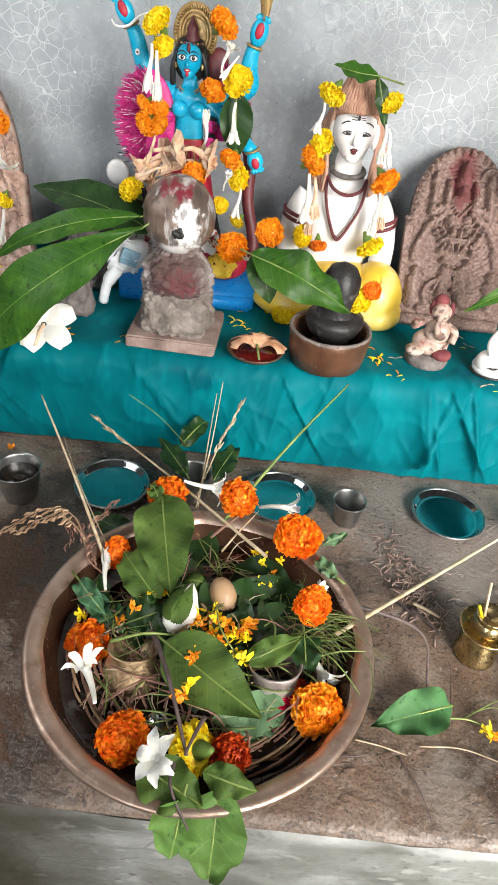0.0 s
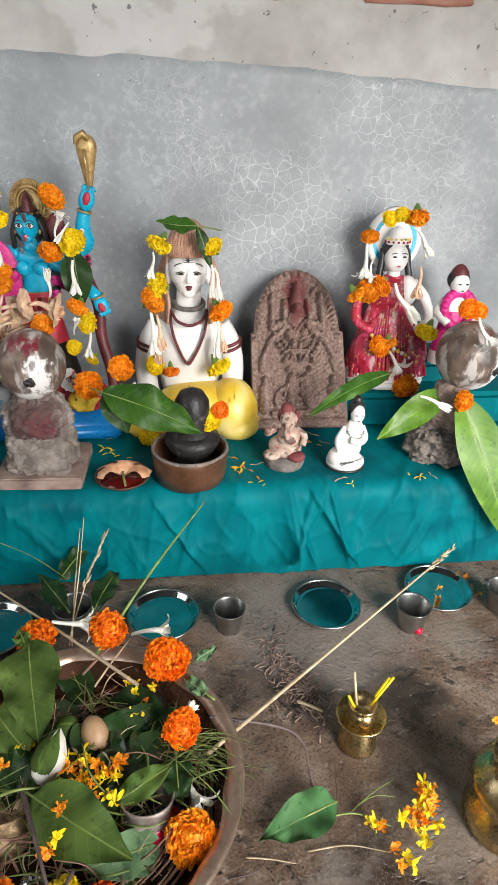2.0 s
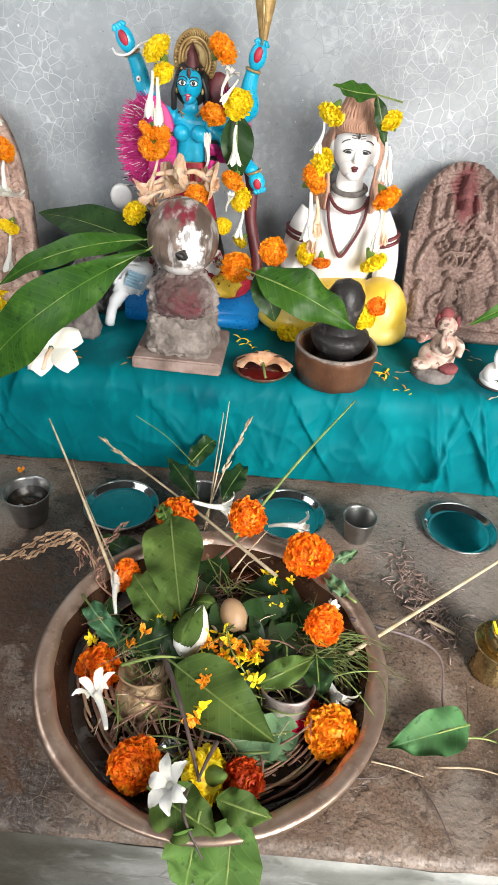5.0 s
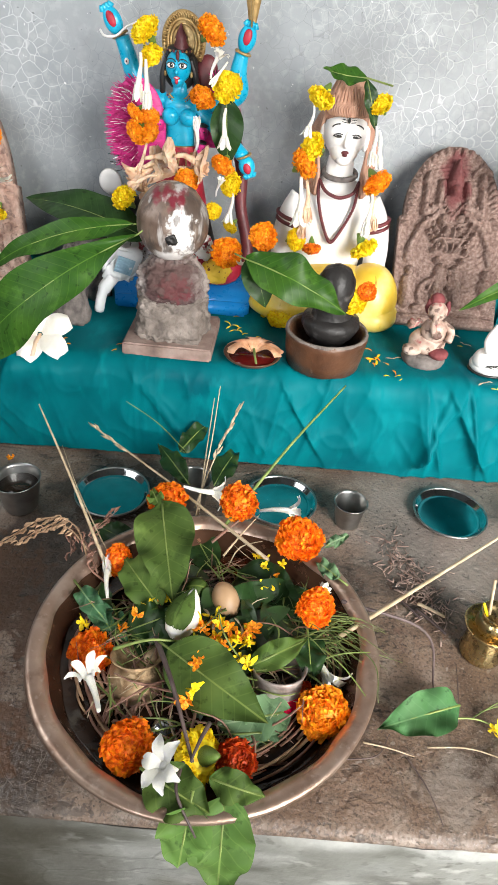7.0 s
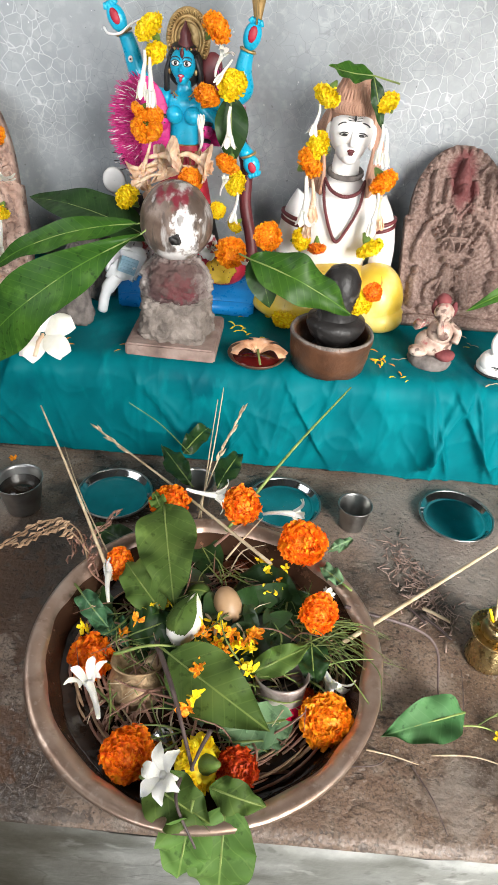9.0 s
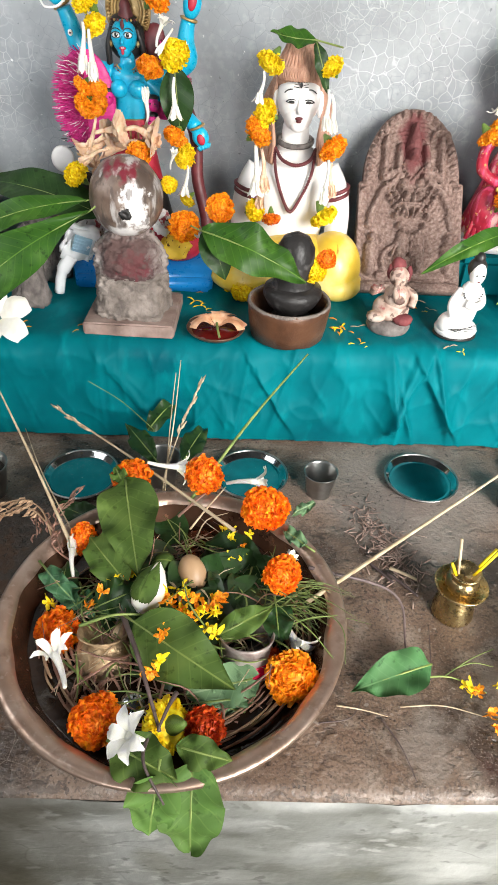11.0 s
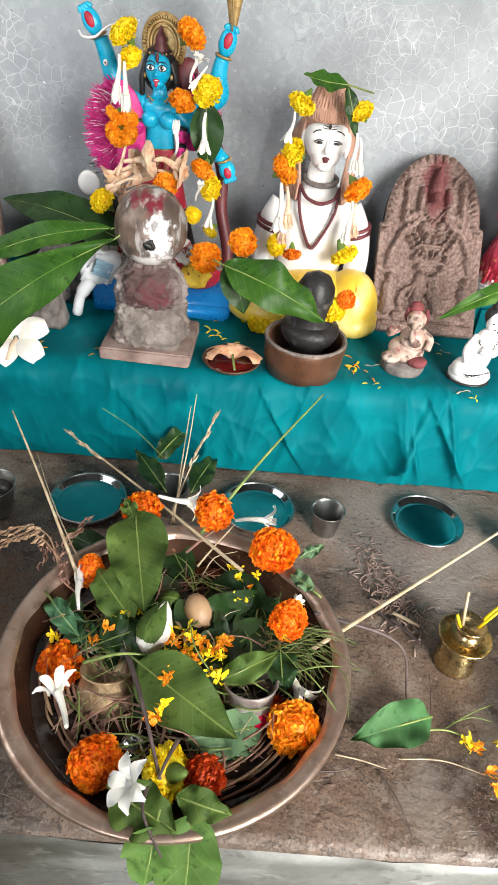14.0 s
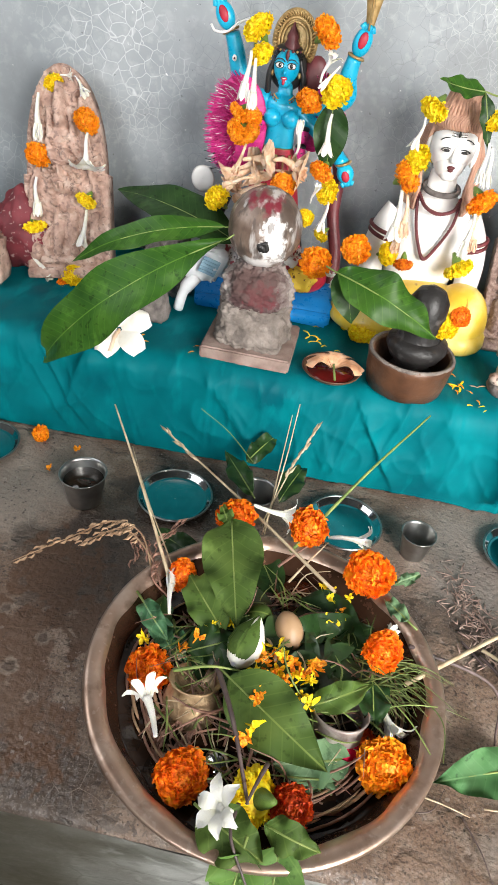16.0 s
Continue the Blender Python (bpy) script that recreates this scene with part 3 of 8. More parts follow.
# ledge with a worn front arris: a profile in y and z swept along x
def sweep_x(name, prof, x0, x1, material, wobble, label, category, nx=160):
    xs = np.linspace(x0, x1, nx)
    P = np.array(prof)
    X = np.repeat(xs[None], len(P), 0)
    Y = np.repeat(P[:, :1], nx, 1)
    Z = np.repeat(P[:, 1:], nx, 1)
    for j in range(len(P)):
        for k in range(nx):
            Y[j, k] += wobble * noise.fractal(Vector((xs[k] * 6, P[j, 1] * 12, P[j, 0] * 9)), 0.7, 2, 3)
            Z[j, k] += 0.4 * wobble * noise.fractal(Vector((xs[k] * 9 + 7, P[j, 1] * 9, P[j, 0] * 7)), 0.7, 2, 3)
    return tagged(grid_mesh(name, X, Y, Z, material), label, category, kind="structure")


ledge_prof = [(0.70, 0.0)] + [(y, 0.0) for y in np.linspace(0.66, 0.02, 40)] + [(0.012, -0.0008), (0.006, -0.003), (0.002, -0.007), (0.0, -0.012)]
ledge = sweep_x("ledge", [(a, b) for a, b in ledge_prof], -1.0, 2.1, CEMENT, 0.0015, "worn brown cement ledge with stains, scratches and some painted light", "ledge")
riser_prof = [(0.0005, -0.011), (-0.001, -0.02)] + [(-0.002, z) for z in np.linspace(-0.03, -0.46, 24)]
sweep_x("riser", riser_prof, -1.0, 2.1, RISER, 0.004, "smooth grey cement riser with pale streaks, light painted right and shade left", "step")
block("ledge_core", (0.55, 0.36, -0.25), (3.1, 0.70, 0.47), DARKWALL, "rough cement core of the ledge", "ledge")

# damp ground in front, climbing a little towards the darker end
gx, gy = np.meshgrid(np.linspace(-2.2, 2.6, 120), np.linspace(0.0, -2.4, 70))
gz = -0.335 - 0.19 * np.clip(gx, -0.6, 0.9) * np.clip(1 + gy / 0.8, 0, 1)
for j in range(gz.shape[0]):
    for k in range(gz.shape[1]):
        gz[j, k] += 0.014 * noise.fractal(Vector((gx[j, k] * 9, gy[j, k] * 9, 0.3)), 0.8, 2, 4)
tagged(grid_mesh("ground", gx, gy, gz, MUD), "damp mossy earth floor below the ledge", "ground", kind="structure")

block("platform", (0.55, 0.905, 0.092), (3.1, 0.43, 0.20), DARKWALL, "cement platform under the teal cloth", "platform")
block("wall_back", (0.55, WALL_Y + 0.106, 0.90), (3.3, 0.20, 2.75), PLASTER, "bare grey plaster wall with pale patches", "wall")

# the painted coat on the lower wall ends in a thin uneven lip
nx, nz = 150, 60
xs, zs = np.linspace(-0.99, 2.1, nx), np.linspace(0, 1, nz)
X = np.repeat(xs[None], nz, 0)
Y, Z = np.zeros((nz, nx)), np.zeros((nz, nx))
for k in range(nx):
    top = 0.922 - 0.055 * (max(0, xs[k] - 0.1)) ** 1.3 + 0.006 * noise.fractal(Vector((xs[k] * 9, 0, 0)), 0.8, 2, 4)
    for j in range(nz):
        z = 0.10 + (top - 0.10) * zs[j]
        Z[j, k] = z
        Y[j, k] = WALL_Y + 0.0012 * noise.fractal(Vector((xs[k] * 5, z * 5, 2)), 0.8, 2, 3)
    Y[-1, k] = WALL_Y + 0.008
    Y[-2, k] = WALL_Y - 0.001
tagged(grid_mesh("wall_coat", X, Y, Z, WALL), "grey-blue painted wall coat with a web of pale cracks", "wall", kind="structure")
for x0, x1 in ((0.29, 0.42), (0.50, 0.72), (0.9, 1.3)):
    bm = bmesh.new()
    add_box(bm, ((x0 + x1) / 2, WALL_Y + 0.004, 1.075), (x1 - x0, 0.012, 0.10), bevel=0.003)
    bmesh.ops.subdivide_edges(bm, edges=bm.edges[:], cuts=3, use_grid_fill=True)
    rough_up(bm, 0.006, 22, x0)
    tagged(part("trim", bm, BRICK), "faded red wash patch on the plaster", "wall", kind="structure")
# unseen side wall, added with an opening that lets the side fill in
for nm, cy, cz, sy, sz in (("wall_west_low", -0.30, 0.1125, 3.1, 1.175), ("wall_west_high", -0.30, 1.8875, 3.1, 0.775), ("wall_west_front", -0.975, 1.10, 1.75, 0.80), ("wall_west_back", 0.975, 1.10, 0.55, 0.80)):
    block(nm, (-1.10, cy, cz), (0.19, sy, sz), DARKWALL, "unseen dark side wall added round the opening for the side fill lamp", "wall")
# unseen enclosure, added and kept dark to cut sky and bounce light
block("wall_east", (2.3, -0.3, 0.9), (0.2, 3.1, 2.75), DARKWALL, "unseen plain side wall added to close the room", "wall")
# unseen front wall, left open only for the added fill lamp and doorway
block("wall_front_low", (-0.215, -1.75, -0.17), (1.98, 0.2, 0.60), DARKWALL, "unseen wall added below the opening for the front fill lamp", "wall")
block("wall_front_high", (-0.215, -1.75, 1.73), (1.98, 0.2, 1.05), DARKWALL, "unseen wall added above the opening for the front fill lamp", "wall")
block("wall_front_pier", (0.40, -1.75, 0.67), (0.75, 0.2, 1.07), DARKWALL, "unseen pier added between the fill lamp's opening and the doorway", "wall")
# unseen blocker, added to keep the front fill off riser and near ledge
block("parapet", (-0.13, -0.98, -0.03), (1.5, 0.12, 0.90), DARKWALL, "unseen low block added behind the viewer to shade the riser's left", "wall")
block("wall_front_lintel", (1.55, -1.75, 2.2), (1.55, 0.2, 0.2), DARKWALL, "unseen lintel added above the doorway", "wall")
block("ceiling", (0.55, -0.3, 2.32), (3.7, 3.3, 0.1), DARKWALL, "unseen dark ceiling added to keep out the sky", "ceiling")

# teal cloth over the platform, hanging down its front
prof = [(1.115, TOP + 0.004)] + [(y, TOP + 0.004) for y in np.linspace(1.09, 0.695, 34)]
prof += [(0.664 - 0.012 + 0.04 - 0.034 * math.sin(a), TOP + 0.004 - 0.034 * (1 - math.cos(a))) for a in np.linspace(0.2, math.pi / 2, 9)]
prof += [(0.6565, z) for z in np.linspace(TOP - 0.045, 0.004, 34)]
prof = np.array(prof)
length = np.r_[0, np.cumsum(np.hypot(*np.diff(prof, axis=0).T))]
xs = np.linspace(-0.98, 1.6, 860)
nj, nk = len(prof), len(xs)
X, Y, Z = np.zeros((nj, nk)), np.zeros((nj, nk)), np.zeros((nj, nk))
crng = random.Random(5)
# creases: where they cross the edge, slant, height, width; one flank is steep and the other runs out softly
creases = [(crng.uniform(-0.9, 1.6), crng.uniform(-0.7, 0.7), crng.uniform(0.001, 0.005), crng.uniform(0.006, 0.022)) for _ in range(85)]
creases += [(0.245, 0.02, 0.006, 0.006), (0.345, 0.35, 0.010, 0.012), (0.36, -0.25, 0.010, 0.012), (0.40, 0.6, 0.010, 0.014), (0.52, -0.5, 0.010, 0.018), (0.335, 0.18, 0.014, 0.016), (0.375, -0.42, 0.012, 0.018), (0.42, 0.30, 0.010, 0.018),
            (-0.36, 0.2, 0.012, 0.03), (-0.44, -0.35, 0.016, 0.05), (-0.02, -0.1, 0.006, 0.012), (0.09, 0.55, 0.007, 0.016), (0.58, 0.3, 0.016, 0.03), (0.61, -0.4, 0.014, 0.03)]
for j in range(nj):
    s = length[j]
    front = min(1.0, max(0.0, (s - 0.40) / 0.06))
    d = np.array([0.003 * noise.fractal(Vector((x * 7, s * 5, 1.3)), 0.9, 2, 3) + 0.0022 * abs(noise.noise(Vector((x * 26 + s * 9, s * 16, 4.0)))) for x in xs]) * (0.5 + front)
    for cx, sl, h, w in creases:
        u = (xs - cx - sl * (s - 0.5)) / w
        u = u if int(cx * 1000) % 2 else -u
        u = np.where(u > 0, 4.0 * u, -1.1 * u)
        d += 1.75 * h * (0.22 + 0.78 * front) * np.exp(-u) * (0.55 + 0.45 * math.sin(11 * s + cx * 20))
    rumple = np.array([(1 - abs(noise.noise(Vector((x * 8 + s * 5, s * 6 - x * 3, 9.0))))) ** 9 + 0.7 * (1 - abs(noise.noise(Vector((x * 13 - s * 9, s * 8 + x * 4, 2.5))))) ** 11 for x in xs])
    d += 0.0045 * (0.45 + 0.55 * front) * rumple
    d *= min(1.0, max(0.3, (length[-1] - s) / 0.05))
    if front < 0.1:
        d = np.maximum(d, -0.002)
    X[j] = xs
    Y[j] = prof[j, 0] - d * front
    Z[j] = prof[j, 1] + np.maximum(d, 0) * (1 - front)
    if j == nj - 1:
        Z[j] += [0.002 * noise.fractal(Vector((x * 5, 3, 0)), 0.9, 2, 2) for x in xs]
Z = np.maximum(Z, 0.003)
cloth = grid_mesh("altar_cloth", X, Y, Z, CLOTH)
tagged(cloth, "creased teal green cloth covering the altar platform", "cloth")

# ---------------------------------------------------------------- big bowl
WATER_Z = 0.104
bowl = thing("bronze_bowl", pose(-0.020, 0.150, 0.0), "large bronze bowl with a broad rim, full of leaves and flowers", "bowl")
bm = bmesh.new()
outer = [(0.060, 0.0), (0.085, 0.003), (0.120, 0.022), (0.155, 0.055), (0.179, 0.095), (0.189, 0.122), (0.194, 0.132), (0.2035, 0.137), (0.2055, 0.1400), (0.2035, 0.1430), (0.199, 0.1440), (0.192, 0.1425), (0.186, 0.1385), (0.183, 0.134)]


def hammered(v):
    """The rim is beaten out by hand: its inner edge runs in uneven shallow lobes."""
    r, a = Vector((v.co.x, v.co.y)).length, math.atan2(v.co.y, v.co.x)
    t = min(1.0, max(0.0, (0.206 - r) / 0.022)) if v.co.z > 0.10 else 1.0
    k = 1 + 0.036 * t * noise.noise(Vector((math.cos(a) * 4.2, math.sin(a) * 4.2, 1.7))) + 0.004 * noise.noise(Vector((math.cos(a) * 2, math.sin(a) * 2, 5)))
    v.co.x, v.co.y = v.co.x * k, v.co.y * k


add_lathe(bm, outer, 144)
for v in bm.verts:
    hammered(v)
part("rim_and_wall", bm, BRONZE, bowl)
# inside wall, in a darker bronze than rim and outside
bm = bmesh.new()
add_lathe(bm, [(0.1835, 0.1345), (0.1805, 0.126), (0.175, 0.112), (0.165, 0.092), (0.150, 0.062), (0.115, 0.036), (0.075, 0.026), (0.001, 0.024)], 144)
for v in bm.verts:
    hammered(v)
part("inside", bm, BRONZE_IN, bowl, "darker bronze inside")
bm = bmesh.new()
add_lathe(bm, [(0.001, WATER_Z), (0.05, WATER_Z), (0.10, WATER_Z), (0.14, WATER_Z), (0.160, WATER_Z), (0.1695, WATER_Z), (0.1725, WATER_Z + 0.0012), (0.1725, WATER_Z - 0.003), (0.001, WATER_Z - 0.003)], 144)
for v in bm.verts:
    hammered(v)
BROWN_WATER = mat("brown_water", [(0.3, (0.014, 0.007, 0.004)), (0.7, (0.040, 0.020, 0.011))], 20, 0.05, bump=0.0022, bscale=26, rvar=0.03)
part("water", bm, BROWN_WATER, bowl, "dark brown water")


# ---------------------------------------------------------------- steel plates and cups
def steel_plate(x, y, r=0.066, tilt=0, label="shallow polished steel plate reflecting the teal cloth"):
    t = thing("steel_plate", pose(x, y, 0.0012, tilt, 0, 0), label, "plate", "steel plates in front of the cloth")
    bm = bmesh.new()
    add_lathe(bm, [(0.001, 0.0), (r * 0.8, 0.0), (r * 0.86, 0.002), (r * 0.95, 0.0085), (r * 0.99, 0.010), (r, 0.0105), (r * 1.005, 0.0115), (r, 0.0125), (r * 0.985, 0.0122)], 56)
    part("underside", bm, STEEL, t)
    bm = bmesh.new()
    add_lathe(bm, [(r * 0.985, 0.0122), (r * 0.94, 0.0105), (r * 0.86, 0.0042), (r * 0.82, 0.0026), (r * 0.80, 0.0030), (r * 0.76, 0.0018), (0.001, 0.0018)], 56)
    part("dish", bm, STEEL_MIRROR, t)
    bm = bmesh.new()
    add_tube(bm, [(r * 0.985 * math.cos(a), r * 0.985 * math.sin(a), 0.0126) for a in np.linspace(0, 2 * math.pi, 81)], 0.0018, 8, cap=False)
    part("rim", bm, STEEL, t, "rolled steel rim")
    return t


for px, py in ((-0.222, 0.531), (0.079, 0.543), (0.388, 0.546), (0.622, 0.573), (-0.60, 0.572)):
    steel_plate(px, py)


def steel_cup(x, y, r=0.030, h=0.052, label="small plain stainless steel cup", full=False):
    t = thing("steel_cup", pose(x, y, 0.001), label, "cup", "steel cups in front of the cloth")
    b = r * 0.72
    bm = bmesh.new()
    add_lathe(bm, [(b * 0.9, 0.0), (b, 0.001), (b * 1.02, 0.004), (r * 0.96, h * 0.9), (r * 0.97, h * 0.96), (r * 1.03, h * 0.985), (r * 1.03, h), (r * 0.985, h), (r * 0.93, h * 0.93), (b * 0.95, 0.006), (b * 0.9, 0.003), (0.001, 0.003)], 44)
    part("body", bm, STEEL, t)
    if full:
        bm = bmesh.new()
        add_lathe(bm, [(0.001, h * 0.72), (r * 0.90, h * 0.72), (r * 0.90, h * 0.70), (0.001, h * 0.70)], 32)
        part("water", bm, WATER, t, "still dark water")
    return t


steel_cup(-0.372, 0.490, 0.039, 0.063, "stainless steel cup filled with water", True)
steel_cup(-0.080, 0.532, 0.034, 0.056)
steel_cup(0.199, 0.511, 0.029, 0.05)
steel_cup(0.537, 0.490, 0.032, 0.052)
steel_cup(0.728, 0.520, 0.032, 0.052)


# ---------------------------------------------------------------- statues, one mesh each
def rot(rx=0, ry=0, rz=0):
    return Euler((radians(rx), radians(ry), radians(rz))).to_matrix().to_4x4()


def statue(name, bm, mats, m, label, category="statue"):
    ob = part(name, bm, mats, m=m)
    return tagged(ob, label, category)


def arc(c, r, a0, a1, n=14, rz=1.0, y=0.0):
    return [(c[0] + r * math.cos(radians(a)), c[1] + y, c[2] + r * rz * math.sin(radians(a))) for a in np.linspace(a0, a1, n)]


# blue four-armed figure with a gold crown on a blue base; local origin at the base's middle
bm = bmesh.new()
B, G, R, K, W, P, BB, M_, GR = range(9)
add_box(bm, (0.022, 0.01, 0.045), (0.275, 0.13, 0.055), bevel=0.008, mi=BB)
add_box(bm, (0.022, -0.057, 0.038), (0.268, 0.012, 0.03), bevel=0.005, mi=BB)
add_ball(bm, (-0.03, 0.005, 0.105), (0.10, 0.05, 0.040), mi=W)
add_ball(bm, (0.09, -0.01, 0.105), (0.05, 0.04, 0.035), mi=R)
add_lathe(bm, [(0.075, 0.08), (0.07, 0.15), (0.052, 0.22), (0.040, 0.28), (0.031, 0.312), (0.0275, 0.322), (0.0265, 0.3235), (0.001, 0.324)], 28, (0.009, 0.02, 0), [R, K, R, R, R, G, G], 1, 0.7)
for k in range(15):
    q = math.pi * (1.03 + 0.94 * k / 14)
    add_tube(bm, [(0.009 + 0.031 * math.cos(q), 0.02 + 0.022 * math.sin(q), 0.314), (0.009 + 0.036 * math.cos(q), 0.02 + 0.026 * math.sin(q), 0.292 - 0.006 * (k % 2))], [0.0030, 0.0012], 6, G if k % 2 else R)
# torso, bust, neck
add_lathe(bm, [(0.0255, 0.318), (0.0265, 0.328), (0.0255, 0.340), (0.0248, 0.352), (0.0275, 0.366), (0.0315, 0.380), (0.0335, 0.391), (0.0300, 0.399), (0.0185, 0.4045), (0.0130, 0.409), (0.0120, 0.418), (0.0120, 0.43)], 32, (0.009, 0.02, 0), B, 1, 0.62)
for sx in (-1, 1):
    add_ball(bm, (0.010 + sx * 0.0158, 0.0015, 0.372), (0.0150, 0.0125, 0.0148), mi=B, u=24, v=16)
add_tube(bm, arc((0.009, 0.006, 0.412), 0.018, 195, 345, 16, 0.75), 0.0016, 6, G)
for k in range(13):
    q = radians(200 + 140 * k / 12)
    add_ball(bm, (0.009 + 0.0205 * math.cos(q), 0.003, 0.411 + 0.017 * math.sin(q)), 0.0016, mi=G if k % 2 else M_, u=6, v=5)
# head
add_ball(bm, (0.0075, 0.010, 0.449), (0.0215, 0.0215, 0.0255), mi=B, u=28, v=20)
add_ball(bm, (0.0072, 0.0035, 0.4285), (0.0115, 0.012, 0.0105), mi=B, u=16, v=10)
add_ball(bm, (0.0080, 0.030, 0.446), (0.032, 0.020, 0.036), mi=K, u=20, v=12)
add_ball(bm, (0.0080, 0.022, 0.470), (0.0235, 0.0185, 0.012), mi=K, u=20, v=12)
for sx in (-1, 1):
    add_tube(bm, curve([(0.008 + sx * 0.020, 0.016, 0.462), (0.008 + sx * 0.029, 0.016, 0.435), (0.009 + sx * 0.031, 0.020, 0.410), (0.009 + sx * 0.036, 0.026, 0.375), (0.009 + sx * 0.036, 0.028, 0.34)], 5), 0.0075, 8, K, 0.7)
    add_ball(bm, (0.0075 + sx * 0.0100, -0.0095, 0.4525), (0.0068, 0.0026, 0.0042), rot(0, -sx * 8, 0), W, 14, 8)
    add_ball(bm, (0.0075 + sx * 0.0095, -0.0118, 0.4528), (0.0030, 0.0014, 0.0034), mi=K, u=10, v=6)
    add_ball(bm, (0.0085 + sx * 0.0095, -0.0132, 0.4540), (0.0008, 0.0006, 0.0008), mi=W, u=6, v=4)
    add_tube(bm, arc((0.0075 + sx * 0.0100, -0.0115, 0.4520), 0.0076, 15, 165, 9, 0.66), 0.0008, 5, K)
    add_tube(bm, arc((0.0075 + sx * 0.0100, -0.0110, 0.4545), 0.0090, 25, 155, 9, 0.85), 0.0008, 5, K)
    add_tube(bm, arc((0.0075 + sx * 0.0100, -0.0112, 0.4525), 0.0070, 195, 345, 9, 0.6), 0.0006, 5, K)
    add_ball(bm, (0.0075 + sx * 0.0225, 0.010, 0.438), (0.0028, 0.003, 0.0050), mi=G, u=8, v=6)
add_tube(bm, [(0.0073, -0.0105, 0.4510), (0.0072, -0.0150, 0.4425), (0.0072, -0.0140, 0.4405)], [0.0015, 0.0034, 0.0032], 8, B)
add_ball(bm, (0.0070, -0.0108, 0.4340), (0.0056, 0.0022, 0.0028), mi=R, u=12, v=6)
add_ball(bm, (0.0070, -0.0122, 0.4345), (0.0036, 0.0014, 0.0009), mi=W, u=10, v=5)
add_ball(bm, (0.0068, -0.0118, 0.4292), (0.0027, 0.0020, 0.0050), mi=R, u=10, v=6)
add_ball(bm, (0.0085, -0.0085, 0.4665), (0.0032, 0.003, 0.0075), mi=M_, u=8, v=6)
# leaf-edged halo crown
add_ball(bm, (0.0140, 0.036, 0.485), (0.0345, 0.006, 0.0435), mi=G, u=32, v=16)
for rr, t, dy in ((0.0345, 0.0038, 0.031), (0.0270, 0.0030, 0.029), (0.0215, 0.0026, 0.028)):
    add_tube(bm, arc((0.0140, dy, 0.484), rr, -38, 218, 30, 1.24), t, 7, G)
for k in range(34):
    q = radians(-35 + 250 * k / 33)
    a_, b_ = (0.0140 + 0.0285 * math.cos(q), 0.027, 0.484 + 0.0354 * math.sin(q)), (0.0140 + 0.0355 * math.cos(q + 0.10), 0.028, 0.484 + 0.0440 * math.sin(q + 0.10))
    add_tube(bm, [a_, b_], [0.0012, 0.0019], 5, G)
add_lathe(bm, [(0.0125, 0.472), (0.0135, 0.478), (0.0090, 0.487), (0.0100, 0.491), (0.0065, 0.499), (0.0040, 0.503), (0.0010, 0.511)], 18, (0.0110, 0.018, 0), M_)
for k in range(9):
    q = math.pi * (1.05 + 0.9 * k / 8)
    add_ball(bm, (0.0085 + 0.0215 * math.cos(q), 0.016 + 0.019 * math.sin(q), 0.4725), 0.0022, mi=M_ if k % 2 else G, u=6, v=5)
# raised and lowered arms
for pts, rr in (([(-0.018, 0.022, 0.394), (-0.052, 0.020, 0.402), (-0.071, 0.016, 0.430), (-0.080, 0.012, 0.462), (-0.088, 0.008, 0.486)], [0.0135, 0.0145, 0.0150, 0.0140, 0.0120]),
                ([(0.036, 0.022, 0.394), (0.080, 0.020, 0.396), (0.114, 0.016, 0.415), (0.111, 0.012, 0.445), (0.116, 0.008, 0.476)], [0.0135, 0.0145, 0.0150, 0.0150, 0.0115]),
                ([(0.036, 0.022, 0.386), (0.092, 0.012, 0.345), (0.130, -0.006, 0.315)], [0.013, 0.013, 0.012]),
                ([(-0.018, 0.022, 0.386), (-0.052, 0.018, 0.350), (-0.060, 0.012, 0.320)], [0.013, 0.012, 0.010])):
    add_tube(bm, curve(pts, 7), np.interp(np.linspace(0, 1, 7 * (len(pts) - 1) + 1), np.linspace(0, 1, len(rr)), rr).tolist(), 16, B)
for (x, y, z), ang, up in (((-0.1005, 0.004, 0.508), -28, 1), ((0.1235, 0.004, 0.498), 16, 1), ((0.136, -0.010, 0.302), 158, 0.8) ):
    rm = rot(0, ang, 0)
    add_ball(bm, (x, y, z), (0.0150, 0.0105, 0.0215 * up), rm, B, 20, 14)
    for k in range(4):
        f = rm @ Vector(((k - 1.5) * 0.0066, -0.002, 0.017 * up))
        e = rm @ Vector(((k - 1.5) * 0.0046, -0.006, 0.0245 * up))
        add_tube(bm, [Vector((x, y, z)) + f, Vector((x, y, z)) + (f + e) / 2 + Vector((0, 0.002, 0)), Vector((x, y, z)) + e], [0.0044, 0.0042, 0.0030], 8, B)
    add_ball(bm, Vector((x, y - 0.0085, z)) + rm @ Vector((0, 0, 0.003)), (0.0072, 0.0038, 0.0125 * up), rm, R, 12, 8)
    c_ = Vector((x, y + 0.003, z)) + rm @ Vector((0, 0, -0.0215 * up))
    add_tube(bm, [c_ + rm @ Vector((0.0128 * math.cos(q), 0.0128 * math.sin(q), 0)) for q in np.linspace(0, 6.2832, 20)], 0.0022, 6, G)
for bx, bz in ((-0.0795, 0.452), (0.1105, 0.443)):
    add_ball(bm, (bx, -0.002, bz), (0.0042, 0.0025, 0.0052), mi=W, u=10, v=6)
    add_ball(bm, (bx, -0.0042, bz), (0.0016, 0.0015, 0.0018), mi=M_, u=8, v=5)
